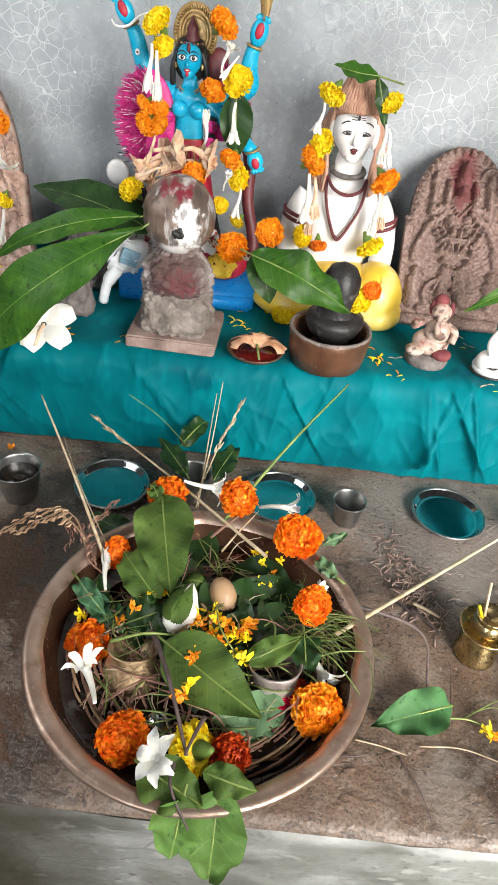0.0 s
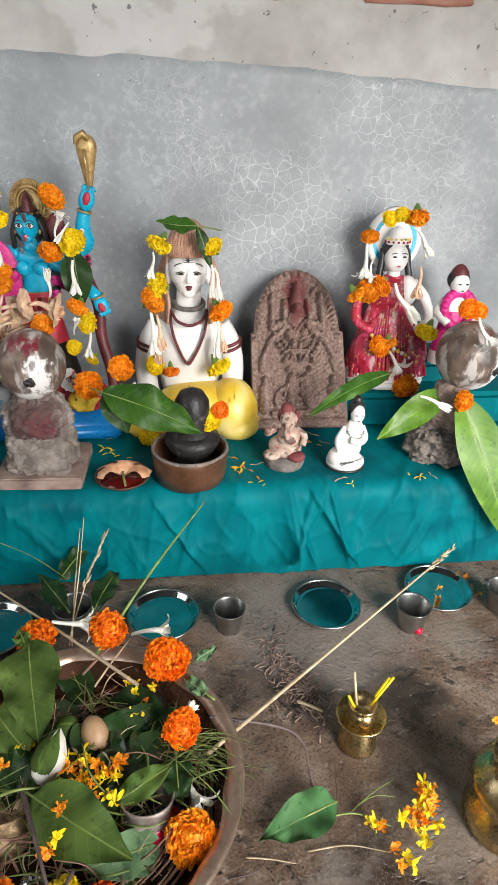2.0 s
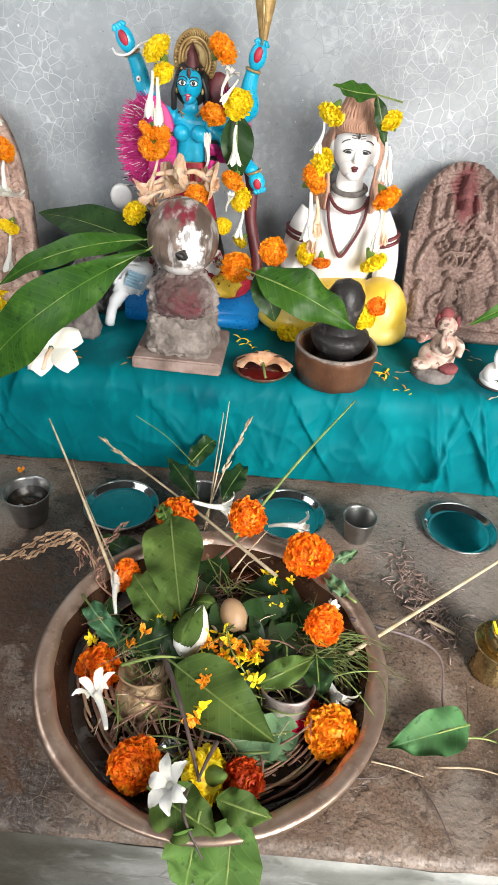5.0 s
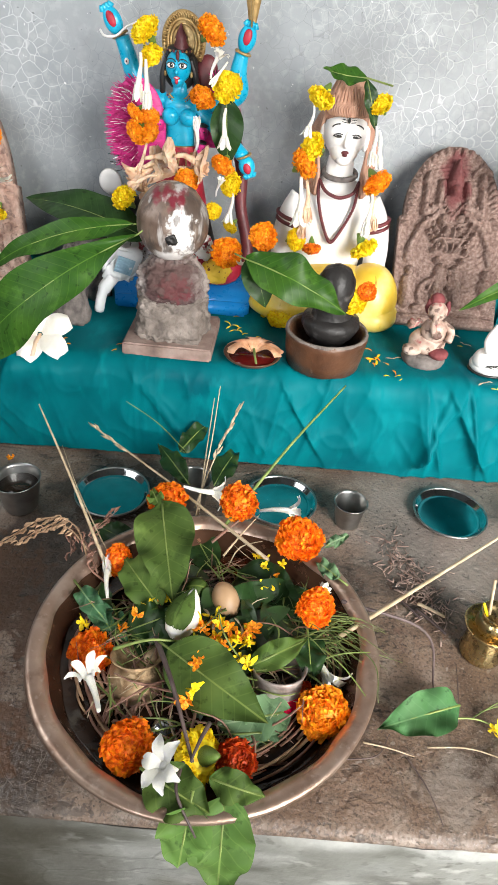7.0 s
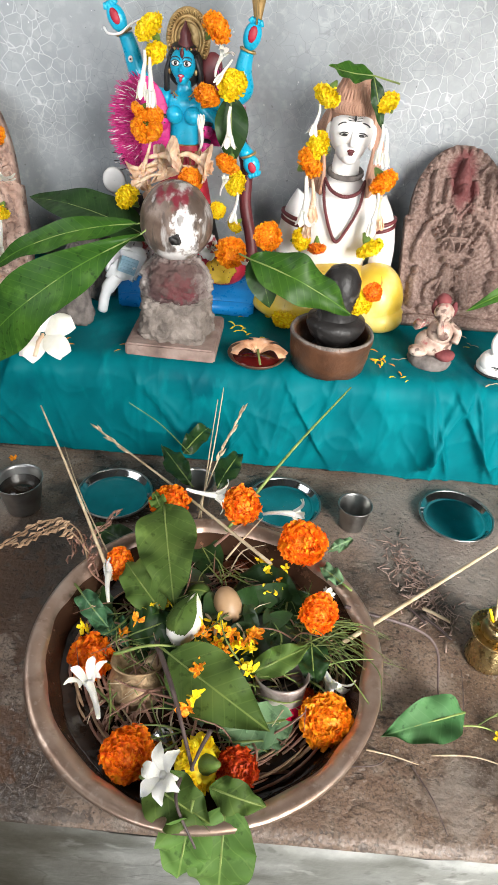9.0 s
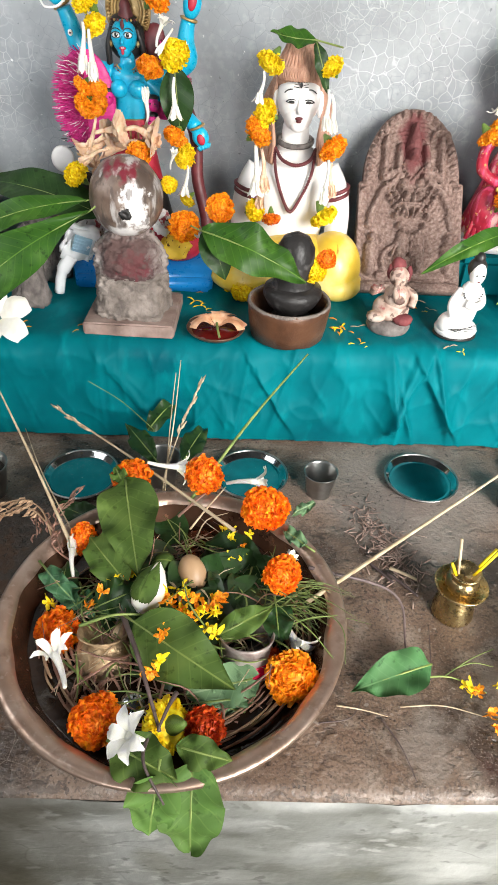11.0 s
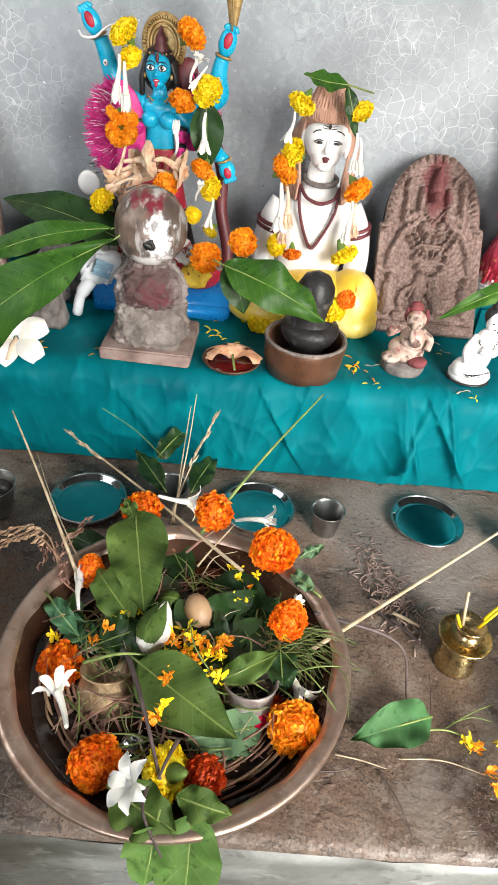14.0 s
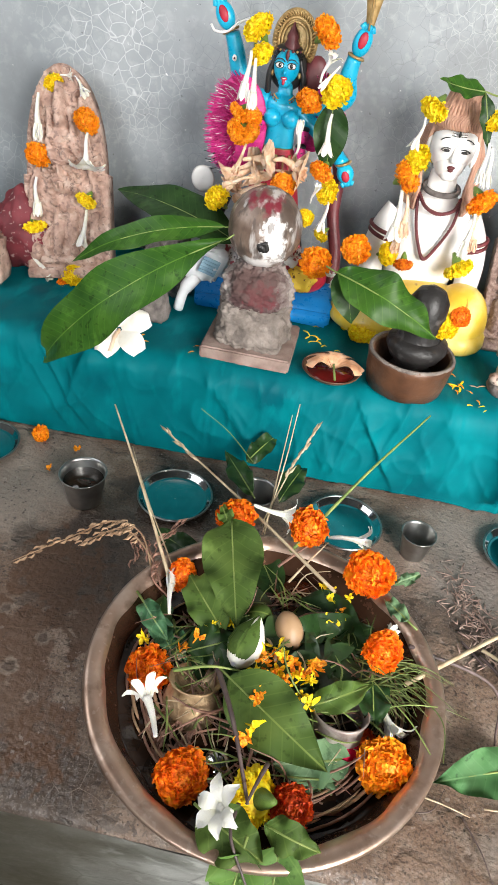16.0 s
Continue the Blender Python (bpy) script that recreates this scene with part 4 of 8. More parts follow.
add_tube(bm, curve([(-0.122, 0.0, 0.494), (-0.112, -0.012, 0.487), (-0.092, -0.014, 0.489), (-0.074, -0.004, 0.503), (-0.050, 0.004, 0.510), (-0.030, 0.010, 0.500)], 5), 0.0021, 6, W)
add_lathe(bm, [(0.0025, 0.0), (0.006, 0.014), (0.0145, 0.058), (0.0185, 0.076), (0.0185, 0.088), (0.0120, 0.099), (0.001, 0.103)], 18, (0.131, 0.004, 0.506), G, 1, 0.55)
add_tube(bm, [(0.130, -0.007, 0.515), (0.130, -0.012, 0.555), (0.128, -0.013, 0.585)], [0.0015, 0.0024, 0.0030], 6, G)
add_tube(bm, [(0.136, -0.002, 0.600), (0.128, -0.006, 0.610), (0.116, -0.003, 0.603), (0.113, -0.006, 0.592)], [0.005, 0.007, 0.006, 0.003], 8, G)
# tinsel fan with a silver-green band, maroon back cloth and flanking forms
add_ball(bm, (-0.064, 0.004, 0.350), (0.050, 0.009, 0.080), mi=P, u=24, v=16)
fr_ = random.Random(9)
for k in range(900):
    a, rr = fr_.uniform(0.05, 3.0), fr_.uniform(0.3, 1.0)
    q = Vector((-0.062 - 0.047 * rr * math.sin(a), -0.004, 0.350 + 0.080 * rr * math.cos(a)))
    add_tube(bm, [q, q + Vector((-0.014 * math.sin(a) - 0.003, fr_.uniform(-0.008, -0.001), 0.007 * math.cos(a) + fr_.uniform(-0.004, 0.004)))], [0.0010, 0.0004], 4, P if fr_.random() < 0.93 else W)
add_ball(bm, (-0.078, 0.030, 0.287), (0.035, 0.014, 0.022), mi=K)
for k in range(150):
    q = Vector((-0.078 + fr_.uniform(-0.036, 0.030), fr_.uniform(0.012, 0.020), 0.287 + fr_.uniform(-0.020, 0.022)))
    add_tube(bm, [q, q + Vector((fr_.uniform(-0.012, 0.012), 0, fr_.uniform(-0.003, 0.003)))], 0.0007, 4, (GR, W, GR, K)[k % 4])
add_lathe(bm, [(0.001, 0.0), (0.014, 0.001), (0.020, 0.0), (0.0225, -0.003), (0.001, -0.005)], 28, (-0.126, 0.020, 0.246), W, 1, 1.1, rot(90, 0, 0))
add_ball(bm, (0.050, 0.040, 0.435), (0.022, 0.010, 0.034), rot(0, 18, 0), M_)
add_ball(bm, (0.075, 0.042, 0.375), (0.036, 0.010, 0.060), rot(0, 14, 0), P)
for k in range(120):
    a = fr_.uniform(-0.4, 2.6)
    q = Vector((0.075 + 0.034 * math.sin(a), 0.034, 0.378 + 0.060 * math.cos(a)))
    add_tube(bm, [q, q + Vector((0.010 * math.sin(a), fr_.uniform(-0.006, 0.002), 0.008 * math.cos(a)))], [0.0010, 0.0004], 4, M_ if k % 3 else P)
for hx, hz in ((0.052, 0.350), (0.050, 0.322), (-0.026, 0.358)):
    add_ball(bm, (hx, 0.000, hz), (0.0105, 0.010, 0.0125), mi=P, u=12, v=8)
    for sx in (-1, 1):
        add_ball(bm, (hx + sx * 0.004, -0.0100, hz + 0.002), (0.0018, 0.0010, 0.0012), mi=K, u=6, v=4)
    add_ball(bm, (hx, 0.002, hz + 0.010), (0.0105, 0.009, 0.005), mi=K, u=10, v=6)
add_tube(bm, curve([(0.10, 0.04, 0.36), (0.125, 0.03, 0.29), (0.128, 0.02, 0.22), (0.145, 0.0, 0.155), (0.150, -0.02, 0.10)], 5), 0.012, 8, M_)
add_tube(bm, curve([(-0.085, 0.04, 0.22), (-0.105, 0.03, 0.16), (-0.11, 0.0, 0.10)], 5), 0.016, 8, K)
TINSEL = mat("silver_green_tinsel", [(0.3, (0.02, 0.16, 0.13)), (0.6, (0.10, 0.34, 0.30)), (0.8, (0.5, 0.62, 0.60))], 60, 0.3, metal=0.6)
statue("blue_goddess_statue", bm, [BLUESKIN, GOLD, RED, BLACK, WHITE, PINK, BLUEBASE, MAROON, TINSEL], pose(-0.166, 0.935, TOP - 0.0185, 0, 0, 0),
       "glossy blue painted four-armed figure with gold crown on blue base")

# seated white figure with brown hair and a yellow lower body
bm = bmesh.new()
W, H, Y_, Mr, K, Gr = range(6)
add_ball(bm, (0.100, -0.040, 0.050), (0.066, 0.066, 0.072), mi=Y_, u=32, v=20)
add_ball(bm, (0.112, -0.050, 0.026), (0.060, 0.062, 0.034), mi=Y_, u=32, v=16)
add_ball(bm, (-0.090, -0.035, 0.032), (0.090, 0.064, 0.038), mi=Y_, u=32, v=16)
add_ball(bm, (0.02, -0.03, 0.062), (0.11, 0.07, 0.050), mi=Y_, u=24, v=14)
add_lathe(bm, [(0.060, 0.055), (0.070, 0.085), (0.078, 0.13), (0.088, 0.185), (0.086, 0.21), (0.074, 0.233), (0.056, 0.248), (0.038, 0.260), (0.030, 0.272), (0.029, 0.285), (0.027, 0.30), (0.001, 0.305)], 36, (0, 0.02, 0), W, 1, 0.62)
for sx in (-1, 1):
    add_tube(bm, curve([(sx * 0.075, 0.02, 0.222), (sx * 0.096, 0.012, 0.185), (sx * 0.106, 0.0, 0.135), (sx * 0.098, -0.02, 0.085), (sx * 0.06, -0.06, 0.065)], 6),
             np.interp(np.linspace(0, 1, 25), [0, 0.3, 0.7, 1], [0.026, 0.028, 0.025, 0.02]).tolist(), 14, W)
    for dz in (0, 0.011):
        add_tube(bm, [(sx * 0.0975 + 0.0272 * math.cos(a), 0.0095 + 0.0272 * math.sin(a), 0.178 + dz + sx * 0.007 * math.cos(a)) for a in np.linspace(0, 6.28, 20)], 0.004, 6, Mr)
add_ball(bm, (0, 0.008, 0.344), (0.0445, 0.040, 0.044), mi=W, u=32, v=22)
add_ball(bm, (0, -0.002, 0.320), (0.031, 0.030, 0.028), mi=W, u=24, v=16)
add_ball(bm, (0, -0.018, 0.304), (0.017, 0.013, 0.011), mi=W)
add_tube(bm, [(0, -0.028, 0.352), (0, -0.036, 0.332), (0, -0.035, 0.327)], [0.004, 0.006, 0.006], 8, W)
add_ball(bm, (0, -0.0318, 0.3180), (0.0080, 0.004, 0.0034), mi=Mr, u=12, v=6)
add_ball(bm, (0, -0.0312, 0.3138), (0.0058, 0.004, 0.0032), mi=Mr, u=12, v=6)
for sx in (-1, 1):
    add_ball(bm, (sx * 0.0455, 0.016, 0.335), (0.008, 0.012, 0.024), mi=W)
    add_ball(bm, (sx * 0.0165, -0.0295, 0.3440), (0.0060, 0.004, 0.0019), mi=K, u=10, v=6)
    add_tube(bm, arc((sx * 0.0165, -0.0300, 0.3415), 0.0125, 20, 160, 8, 0.5), 0.0011, 5, K)
    add_tube(bm, arc((sx * 0.0165, -0.0300, 0.3455), 0.0105, 200, 340, 8, 0.35), 0.0007, 5, K)
    add_tube(bm, arc((sx * 0.0175, -0.0245, 0.351), 0.0165, 30, 150, 8, 0.7), 0.0011, 5, K)
for dz in (0.366, 0.370, 0.374):
    for sx in (-1, 1):
        add_tube(bm, [(sx * 0.004, -0.0305, dz), (sx * 0.014, -0.0280, dz + 0.001)], 0.0006, 5, K)
for dx in (0.0,):
    add_ball(bm, (dx, -0.0305, 0.370), (0.0028, 0.002, 0.0007 if dx else 0.005), mi=K, u=8, v=5)
add_ball(bm, (0, 0.022, 0.376), (0.0475, 0.043, 0.034), mi=H, u=24, v=12)
add_ball(bm, (0.002, 0.020, 0.412), (0.037, 0.034, 0.028), mi=H, u=20, v=12)
for k in range(19):
    a = math.pi * (0.04 + 0.92 * k / 18)
    add_tube(bm, curve([(0.046 * math.cos(a), -0.022 * math.sin(a) + 0.01, 0.378), (0.045 * math.cos(a), -0.024 * math.sin(a), 0.398), (0.028 * math.cos(a), -0.016 * math.sin(a) + 0.012, 0.425 - 0.004 * (k % 2))], 4), 0.0036, 6, H)
for k in range(26):
    a = math.pi * (0.06 + 0.88 * k / 25)
    add_tube(bm, curve([(0.044 * math.cos(a), 0.006 - 0.036 * math.sin(a), 0.374), (0.049 * math.cos(a + 0.12), 0.006 - 0.036 * math.sin(a), 0.386), (0.043 * math.cos(a - 0.10), 0.008 - 0.032 * math.sin(a), 0.398), (0.034 * math.cos(a + 0.05), 0.012 - 0.022 * math.sin(a), 0.412)], 4), [0.0012] + [0.0034] * 10 + [0.002, 0.001], 6, H)
for sx in (-1, 1):
    for k in range(8):
        add_tube(bm, curve([(sx * 0.044, 0.014 + k * 0.005, 0.376), (sx * (0.052 + 0.003 * k), 0.012 + k * 0.005, 0.32), (sx * (0.046 + 0.004 * k), 0.0 + k * 0.006, 0.27), (sx * (0.050 + 0.003 * k), -0.018 + 0.007 * k, 0.238)], 5), 0.0044, 6, H)
add_tube(bm, [(0.035 * math.cos(a), 0.008 + 0.03 * math.sin(a), 0.274 + 0.005 * math.sin(a)) for a in np.linspace(0, 6.28, 26)], 0.005, 8, Gr)
for ring in (curve([(-0.042, -0.005, 0.262), (-0.028, -0.035, 0.25), (0, -0.043, 0.243), (0.028, -0.035, 0.25), (0.042, -0.005, 0.262)], 7),
             curve([(-0.044, -0.006, 0.259), (-0.040, -0.034, 0.228), (-0.026, -0.040, 0.190), (-0.006, -0.043, 0.160), (0.012, -0.042, 0.180), (0.034, -0.037, 0.225), (0.042, -0.006, 0.259)], 9)):
    for p in ring:
        add_ball(bm, p, 0.0036, mi=Mr, u=8, v=6)
statue("seated_white_statue", bm, [WHITE, HAIR, OCHRE, MAROON, BLACK, SLATE], Matrix.Translation((0.1445, 0.945, TOP + 0.004)) @ Matrix.Diagonal((0.88, 1, 1, 1)),
       "seated white plaster figure with brown hair, yellow lap and bead necklace")


# carved plaques that lean on the wall
def plaque(name, w, h, th, mats, m, label, shoulder=0.55, seed=1, depth=1.0, worn=0.0016):
    """A round-topped slab with a beaded border and a deeply carved many-armed standing figure."""
    nx, nz = 150, 230
    rnd = random.Random(seed)
    forms = []

    def rod(x0, v0, x1, v1, r0, r1, d):
        """A rounded limb from (x0, v0) to (x1, v1), as shares of width and height."""
        forms.append((x0 * w, v0 * h, x1 * w, v1 * h, r0, r1, d))

    rod(0.0, 0.745, 0.0, 0.73, 0.013, 0.012, 0.020)      # head
    rod(0.0, 0.79, 0.005, 0.90, 0.017, 0.006, 0.017)     # crown
    rod(-0.02, 0.68, -0.02, 0.50, 0.020, 0.014, 0.012)   # torso
    for sx in (-1, 1):
        rod(sx * 0.075 - 0.02, 0.585, sx * 0.075 - 0.02, 0.58, 0.0115, 0.0115, 0.020)
        rod(sx * 0.12, 0.79, sx * 0.15, 0.60, 0.008, 0.006, 0.011)      # hair
        rod(sx * 0.11, 0.665, sx * 0.27, 0.62, 0.009, 0.008, 0.012)     # upper arms
        rod(sx * 0.27, 0.62, sx * 0.26, 0.78, 0.008, 0.007, 0.012)
        rod(sx * 0.26, 0.79, sx * 0.255, 0.83, 0.010, 0.007, 0.013)
        rod(sx * 0.12, 0.63, sx * 0.29, 0.54, 0.009, 0.008, 0.012)      # lower arms
        rod(sx * 0.29, 0.54, sx * 0.37, 0.44, 0.008, 0.007, 0.011)
        rod(sx * 0.37, 0.42, sx * 0.39, 0.36, 0.010, 0.008, 0.010)
        rod(sx * 0.07, 0.30, sx * 0.10, 0.13, 0.014, 0.010, 0.013)      # legs
        rod(sx * 0.36, 0.24, sx * 0.38, 0.12, 0.015, 0.012, 0.012)      # small attendants
        rod(sx * 0.36, 0.30, sx * 0.36, 0.29, 0.009, 0.009, 0.013)
    for k in range(7):                                                   # hanging strips of the skirt
        x = -0.13 + 0.035 * k
        rod(x, 0.27, x * 1.3, 0.20 + 0.02 * (k % 2), 0.0036, 0.0036, 0.010)
    for rr, nn, br in ((0.10, 11, 0.0030), (0.155, 15, 0.0036), (0.21, 19, 0.0040), (0.265, 21, 0.0046)):   # nested necklaces of beads
        for k in range(nn):
            q = math.pi * (1 + k / (nn - 1))
            rod(rr * math.cos(q), 0.66 + 0.9 * rr * math.sin(q), rr * math.cos(q), 0.658 + 0.9 * rr * math.sin(q), br, br, 0.014)
    for sx in (-1, 1):                                                   # brow, eye and cheek of the round face
        rod(sx * 0.02, 0.545, sx * 0.10, 0.56, 0.004, 0.003, 0.019)
        rod(sx * 0.06, 0.525, sx * 0.06, 0.523, 0.0062, 0.0062, 0.020)
        rod(sx * 0.09, 0.47, sx * 0.05, 0.43, 0.006, 0.005, 0.017)
    rod(0.0, 0.53, 0.0, 0.485, 0.003, 0.0055, 0.022)
    rod(-0.05, 0.455, 0.05, 0.455, 0.0036, 0.0036, 0.019)
    rod(0.0, 0.445, 0.0, 0.415, 0.0045, 0.003, 0.019)
    rod(-0.13, 0.475, 0.09, 0.475, 0.0045, 0.0045, 0.016)               # belt
    for k in range(9):                                                   # necklace and garland
        t = -1 + k / 4
        rod(0.085 * t - 0.02, 0.60 + 0.06 * abs(t), 0.085 * t - 0.02, 0.598 + 0.06 * abs(t), 0.003, 0.003, 0.019)
        rod(0.15 * t, 0.30 + 0.12 * t * t, 0.15 * t, 0.295 + 0.12 * t * t, 0.006, 0.006, 0.015)
    for k in range(8):                                                   # sickle held high
        q = 0.4 + k * 0.33
        rod(0.25 + 0.085 * math.cos(q), 0.83 + 0.05 * math.sin(q), 0.25 + 0.085 * math.cos(q + 0.33), 0.83 + 0.05 * math.sin(q + 0.33), 0.004, 0.004, 0.009)
    for k in range(10):                                                  # curled figure at the feet
        q = k * 0.5
        rod(-0.10 + 0.16 * math.cos(q), 0.17 + 0.085 * math.sin(q), -0.10 + 0.16 * math.cos(q + 0.5), 0.17 + 0.085 * math.sin(q + 0.5), 0.006, 0.006, 0.009)
    rod(-0.28, 0.09, 0.30, 0.09, 0.009, 0.009, 0.008)
    rod(-0.44, 0.025, 0.44, 0.025, 0.012, 0.012, 0.010)                 # plinth
    lumps = [(rnd.uniform(-0.42, 0.42) * w, rnd.uniform(0.06, 0.88) * h, rnd.uniform(0.0025, 0.006), rnd.uniform(0.001, 0.003)) for _ in range(260)]
    xs_, zs_ = np.meshgrid(np.linspace(-1, 1, nx + 1), np.linspace(0, 1, nz + 1))
    q = np.clip((zs_ - shoulder) / (1 - shoulder), 0, 1)
    half = np.where(zs_ > shoulder, w * 0.45 * np.sqrt(np.maximum(1e-5, 1 - q ** 2.2)), w / 2 * (1 - 0.03 * zs_))
    PX, PZ = xs_ * half, zs_ * h
    edge = np.minimum(half - np.abs(PX), (h - PZ) * 0.9 + 0.001)
    D = np.zeros_like(PX)
    ang = np.arctan2(PZ - h * shoulder, PX)
    band = (zs_ > shoulder - 0.05) * np.clip(1 - np.abs(edge - 0.011) / 0.009, 0, 1) ** 0.5
    D = np.maximum(D, band * (0.0055 + 0.0035 * np.sign(np.sin(ang * 52))))
    for x0, z0, x1, z1, r0, r1, d in forms:
        dx, dz = x1 - x0, z1 - z0
        t = np.clip(((PX - x0) * dx + (PZ - z0) * dz) / (dx * dx + dz * dz + 1e-9), 0, 1)
        r = r0 + (r1 - r0) * t
        g = np.clip(1 - np.hypot(PX - x0 - t * dx, PZ - z0 - t * dz) / r, 0, 1)
        D = np.maximum(D, (d * 1.15) * np.sqrt(1 - (1 - g) ** 2))
    for lx, lz, lr, lh in lumps:
        D = D + np.where(D < 0.004, lh, 0.4 * lh) * np.exp(-((PX - lx) ** 2 + (PZ - lz) ** 2) / (lr * lr))
    D *= depth
    D += 0.0022 * np.clip(np.sin(PZ * 900 + 3 * np.sin(PX * 70)), 0, 1) * ((D > 0.006) & (D < 0.013)) + 0.0018 * np.clip(np.sin(np.hypot(PX, PZ - 0.55 * h) * 760), 0, 1) * (D < 0.004)
    bm = bmesh.new()
    grid = []
    for j in range(nz + 1):
        row = []
        for i in range(nx + 1):
            x, z = PX[j, i], PZ[j, i]
            d = D[j, i] + worn * noise.fractal(Vector((x * 130, z * 130, seed)), 0.7, 2, 4)
            d *= min(1, edge[j, i] / 0.004)
            row.append(bm.verts.new((x, -th - d, z)))
        grid.append(row)
    back = [[bm.verts.new((v.co.x, 0, v.co.z)) for v in (r[0], r[-1])] for r in grid]
    for j in range(nz):
        for i in range(nx):
            bm.faces.new((grid[j][i], grid[j][i + 1], grid[j + 1][i + 1], grid[j + 1][i]))
        bm.faces.new((back[j][0], grid[j][0], grid[j + 1][0], back[j + 1][0]))
        bm.faces.new((grid[j][-1], back[j][1], back[j + 1][1], grid[j + 1][-1]))
        bm.faces.new((back[j][1], back[j][0], back[j + 1][0], back[j + 1][1]))
    bm.faces.new(grid[0][::-1] + [back[0][0], back[0][1]])
    return statue(name, bm, mats, m, label, "relief")


plaque("carved_plaque", 0.212, 0.358, 0.026, [STONE_PLAQUE, STONE_RED], pose(0.386, 0.897, TOP + 0.005, -34, 0, 0),
       "round-topped brown stone relief leaning on the wall, red smear on top", 0.60, 3, 1.4)
plaque("terracotta_plaque", 0.176, 0.392, 0.03, [TERRACOTTA, STONE_RED], pose(-0.536, 0.905, TOP + 0.005, -24, -9, 0),
       "worn terracotta relief figure leaning on the wall", 0.50, 8, 1.25, 0.0028)

DRESS = mat("patterned_red_dress", [(0.3, (0.26, 0.006, 0.02)), (0.6, (0.46, 0.02, 0.05)), (0.8, (0.58, 0.06, 0.10))], 40, 0.4, bump=0.001, bscale=160)
layer(DRESS, (0.72, 0.10, 0.22), "noise", 26, 0.50, 0.60, 0.7, stretch=(3, 3, 0.5))
layer(DRESS, (0.74, 0.62, 0.55), "noise", 24, 0.60, 0.64, 0.6, stretch=(1.5, 1.5, 0.8), offset=(4, 2, 6))
layer(DRESS, (0.10, 0.004, 0.012), "noise", 16, 0.56, 0.66, 0.7, offset=(9, 3, 1))
layer(DRESS, (0.70, 0.55, 0.48), "noise", 150, 0.63, 0.67, 0.45)
layer(DRESS, (0.70, 0.45, 0.08), "noise", 90, 0.62, 0.66, 0.8, offset=(3, 1, 2))

# red-robed seated figure with a halo on a covered riser, and a small companion
bm = bmesh.new()
W, R, K, BL, Y_, P = range(6)
add_lathe(bm, [(0.001, 0.0), (0.085, 0.0), (0.088, 0.008), (0.084, 0.016), (0.001, 0.018)], 36, (0, -0.01, 0), W, 1.05, 0.7)
add_lathe(bm, [(0.100, 0.016), (0.098, 0.03), (0.085, 0.07), (0.068, 0.12), (0.055, 0.165), (0.045, 0.185), (0.001, 0.19)], 32, (0, 0.0, 0), [W, R, R, R, R, R], 1, 0.65)
add_ball(bm, (0, 0.0, 0.20), (0.05, 0.034, 0.045), mi=R)
add_ball(bm, (0.030, -0.008, 0.208), (0.024, 0.028, 0.034), mi=W)
for sx in (-1, 1):
    add_tube(bm, curve([(sx * 0.045, 0.0, 0.225), (sx * 0.075, -0.01, 0.19), (sx * 0.082, -0.03, 0.15), (sx * 0.05, -0.045, 0.13)], 5), [0.0125] * 6 + [0.011] * 5 + [0.010] * 5, 10, R if sx < 0 else W)
    add_ball(bm, (sx * 0.055, -0.030, 0.075), (0.032, 0.03, 0.05), mi=R)
    for k in range(9):
        add_tube(bm, curve([(sx * (0.010 + 0.004 * k), -0.030, 0.185 - 0.004 * k), (sx * (0.012 + 0.007 * k), -0.052 + 0.002 * k, 0.10), (sx * (0.010 + 0.0098 * k), -0.066 + 0.0035 * k, 0.022)], 4), [0.002] * 5 + [0.0045] * 4, 6, R)
    add_tube(bm, curve([(sx * 0.026, 0.008, 0.295), (sx * 0.030, 0.002, 0.262), (sx * 0.036, -0.004, 0.230)], 4), 0.0075, 8, K)
add_tube(bm, [(0, 0.0, 0.235), (0, 0.0, 0.255)], [0.016, 0.013], 10, W)
add_ball(bm, (0, -0.004, 0.279), (0.026, 0.025, 0.032), mi=W, u=20, v=14)
add_ball(bm, (0, 0.008, 0.292), (0.031, 0.026, 0.03), mi=K)
add_lathe(bm, [(0.024, 0.0), (0.026, 0.008), (0.020, 0.018), (0.016, 0.022), (0.016, 0.027), (0.008, 0.034), (0.001, 0.038)], 20, (0, 0.002, 0.306), W)
for k in range(15):
    q = math.pi * (1.05 + 0.9 * k / 14)
    add_ball(bm, (0.027 * math.cos(q), 0.002 + 0.027 * math.sin(q), 0.312 + 0.006 * (k % 2)), 0.0028, mi=Y_ if k % 2 else R, u=6, v=5)
for sx in (-1, 1):
    add_ball(bm, (sx * 0.010, -0.0265, 0.283), (0.0052, 0.002, 0.0022), mi=K, u=8, v=5)
    add_tube(bm, arc((sx * 0.010, -0.0262, 0.286), 0.008, 30, 150, 6, 0.6), 0.0008, 5, K)
add_ball(bm, (0, -0.0275, 0.264), (0.0048, 0.002, 0.002), mi=R, u=8, v=5)
add_lathe(bm, [(0.001, 0.0), (0.040, 0.0), (0.049, 0.002), (0.060, 0.0), (0.062, -0.006), (0.001, -0.008)], 40, (0, 0.020, 0.312), [W, BL, W, W, W], 1, 1.1, rot(90, 0, 0))
for k in range(24):
    a = 2 * math.pi * k / 24
    add_ball(bm, (0.1 * math.cos(a), 0.063 * math.sin(a), 0.03), 0.004, mi=W if k % 2 else Y_, u=6, v=5)
for k in range(11):
    add_ball(bm, (-0.05 + 0.01 * k, -0.048 - 0.01 * math.sin(k * 0.3), 0.12 - 0.0055 * k), 0.005, mi=W if k % 2 else Y_, u=6, v=5)
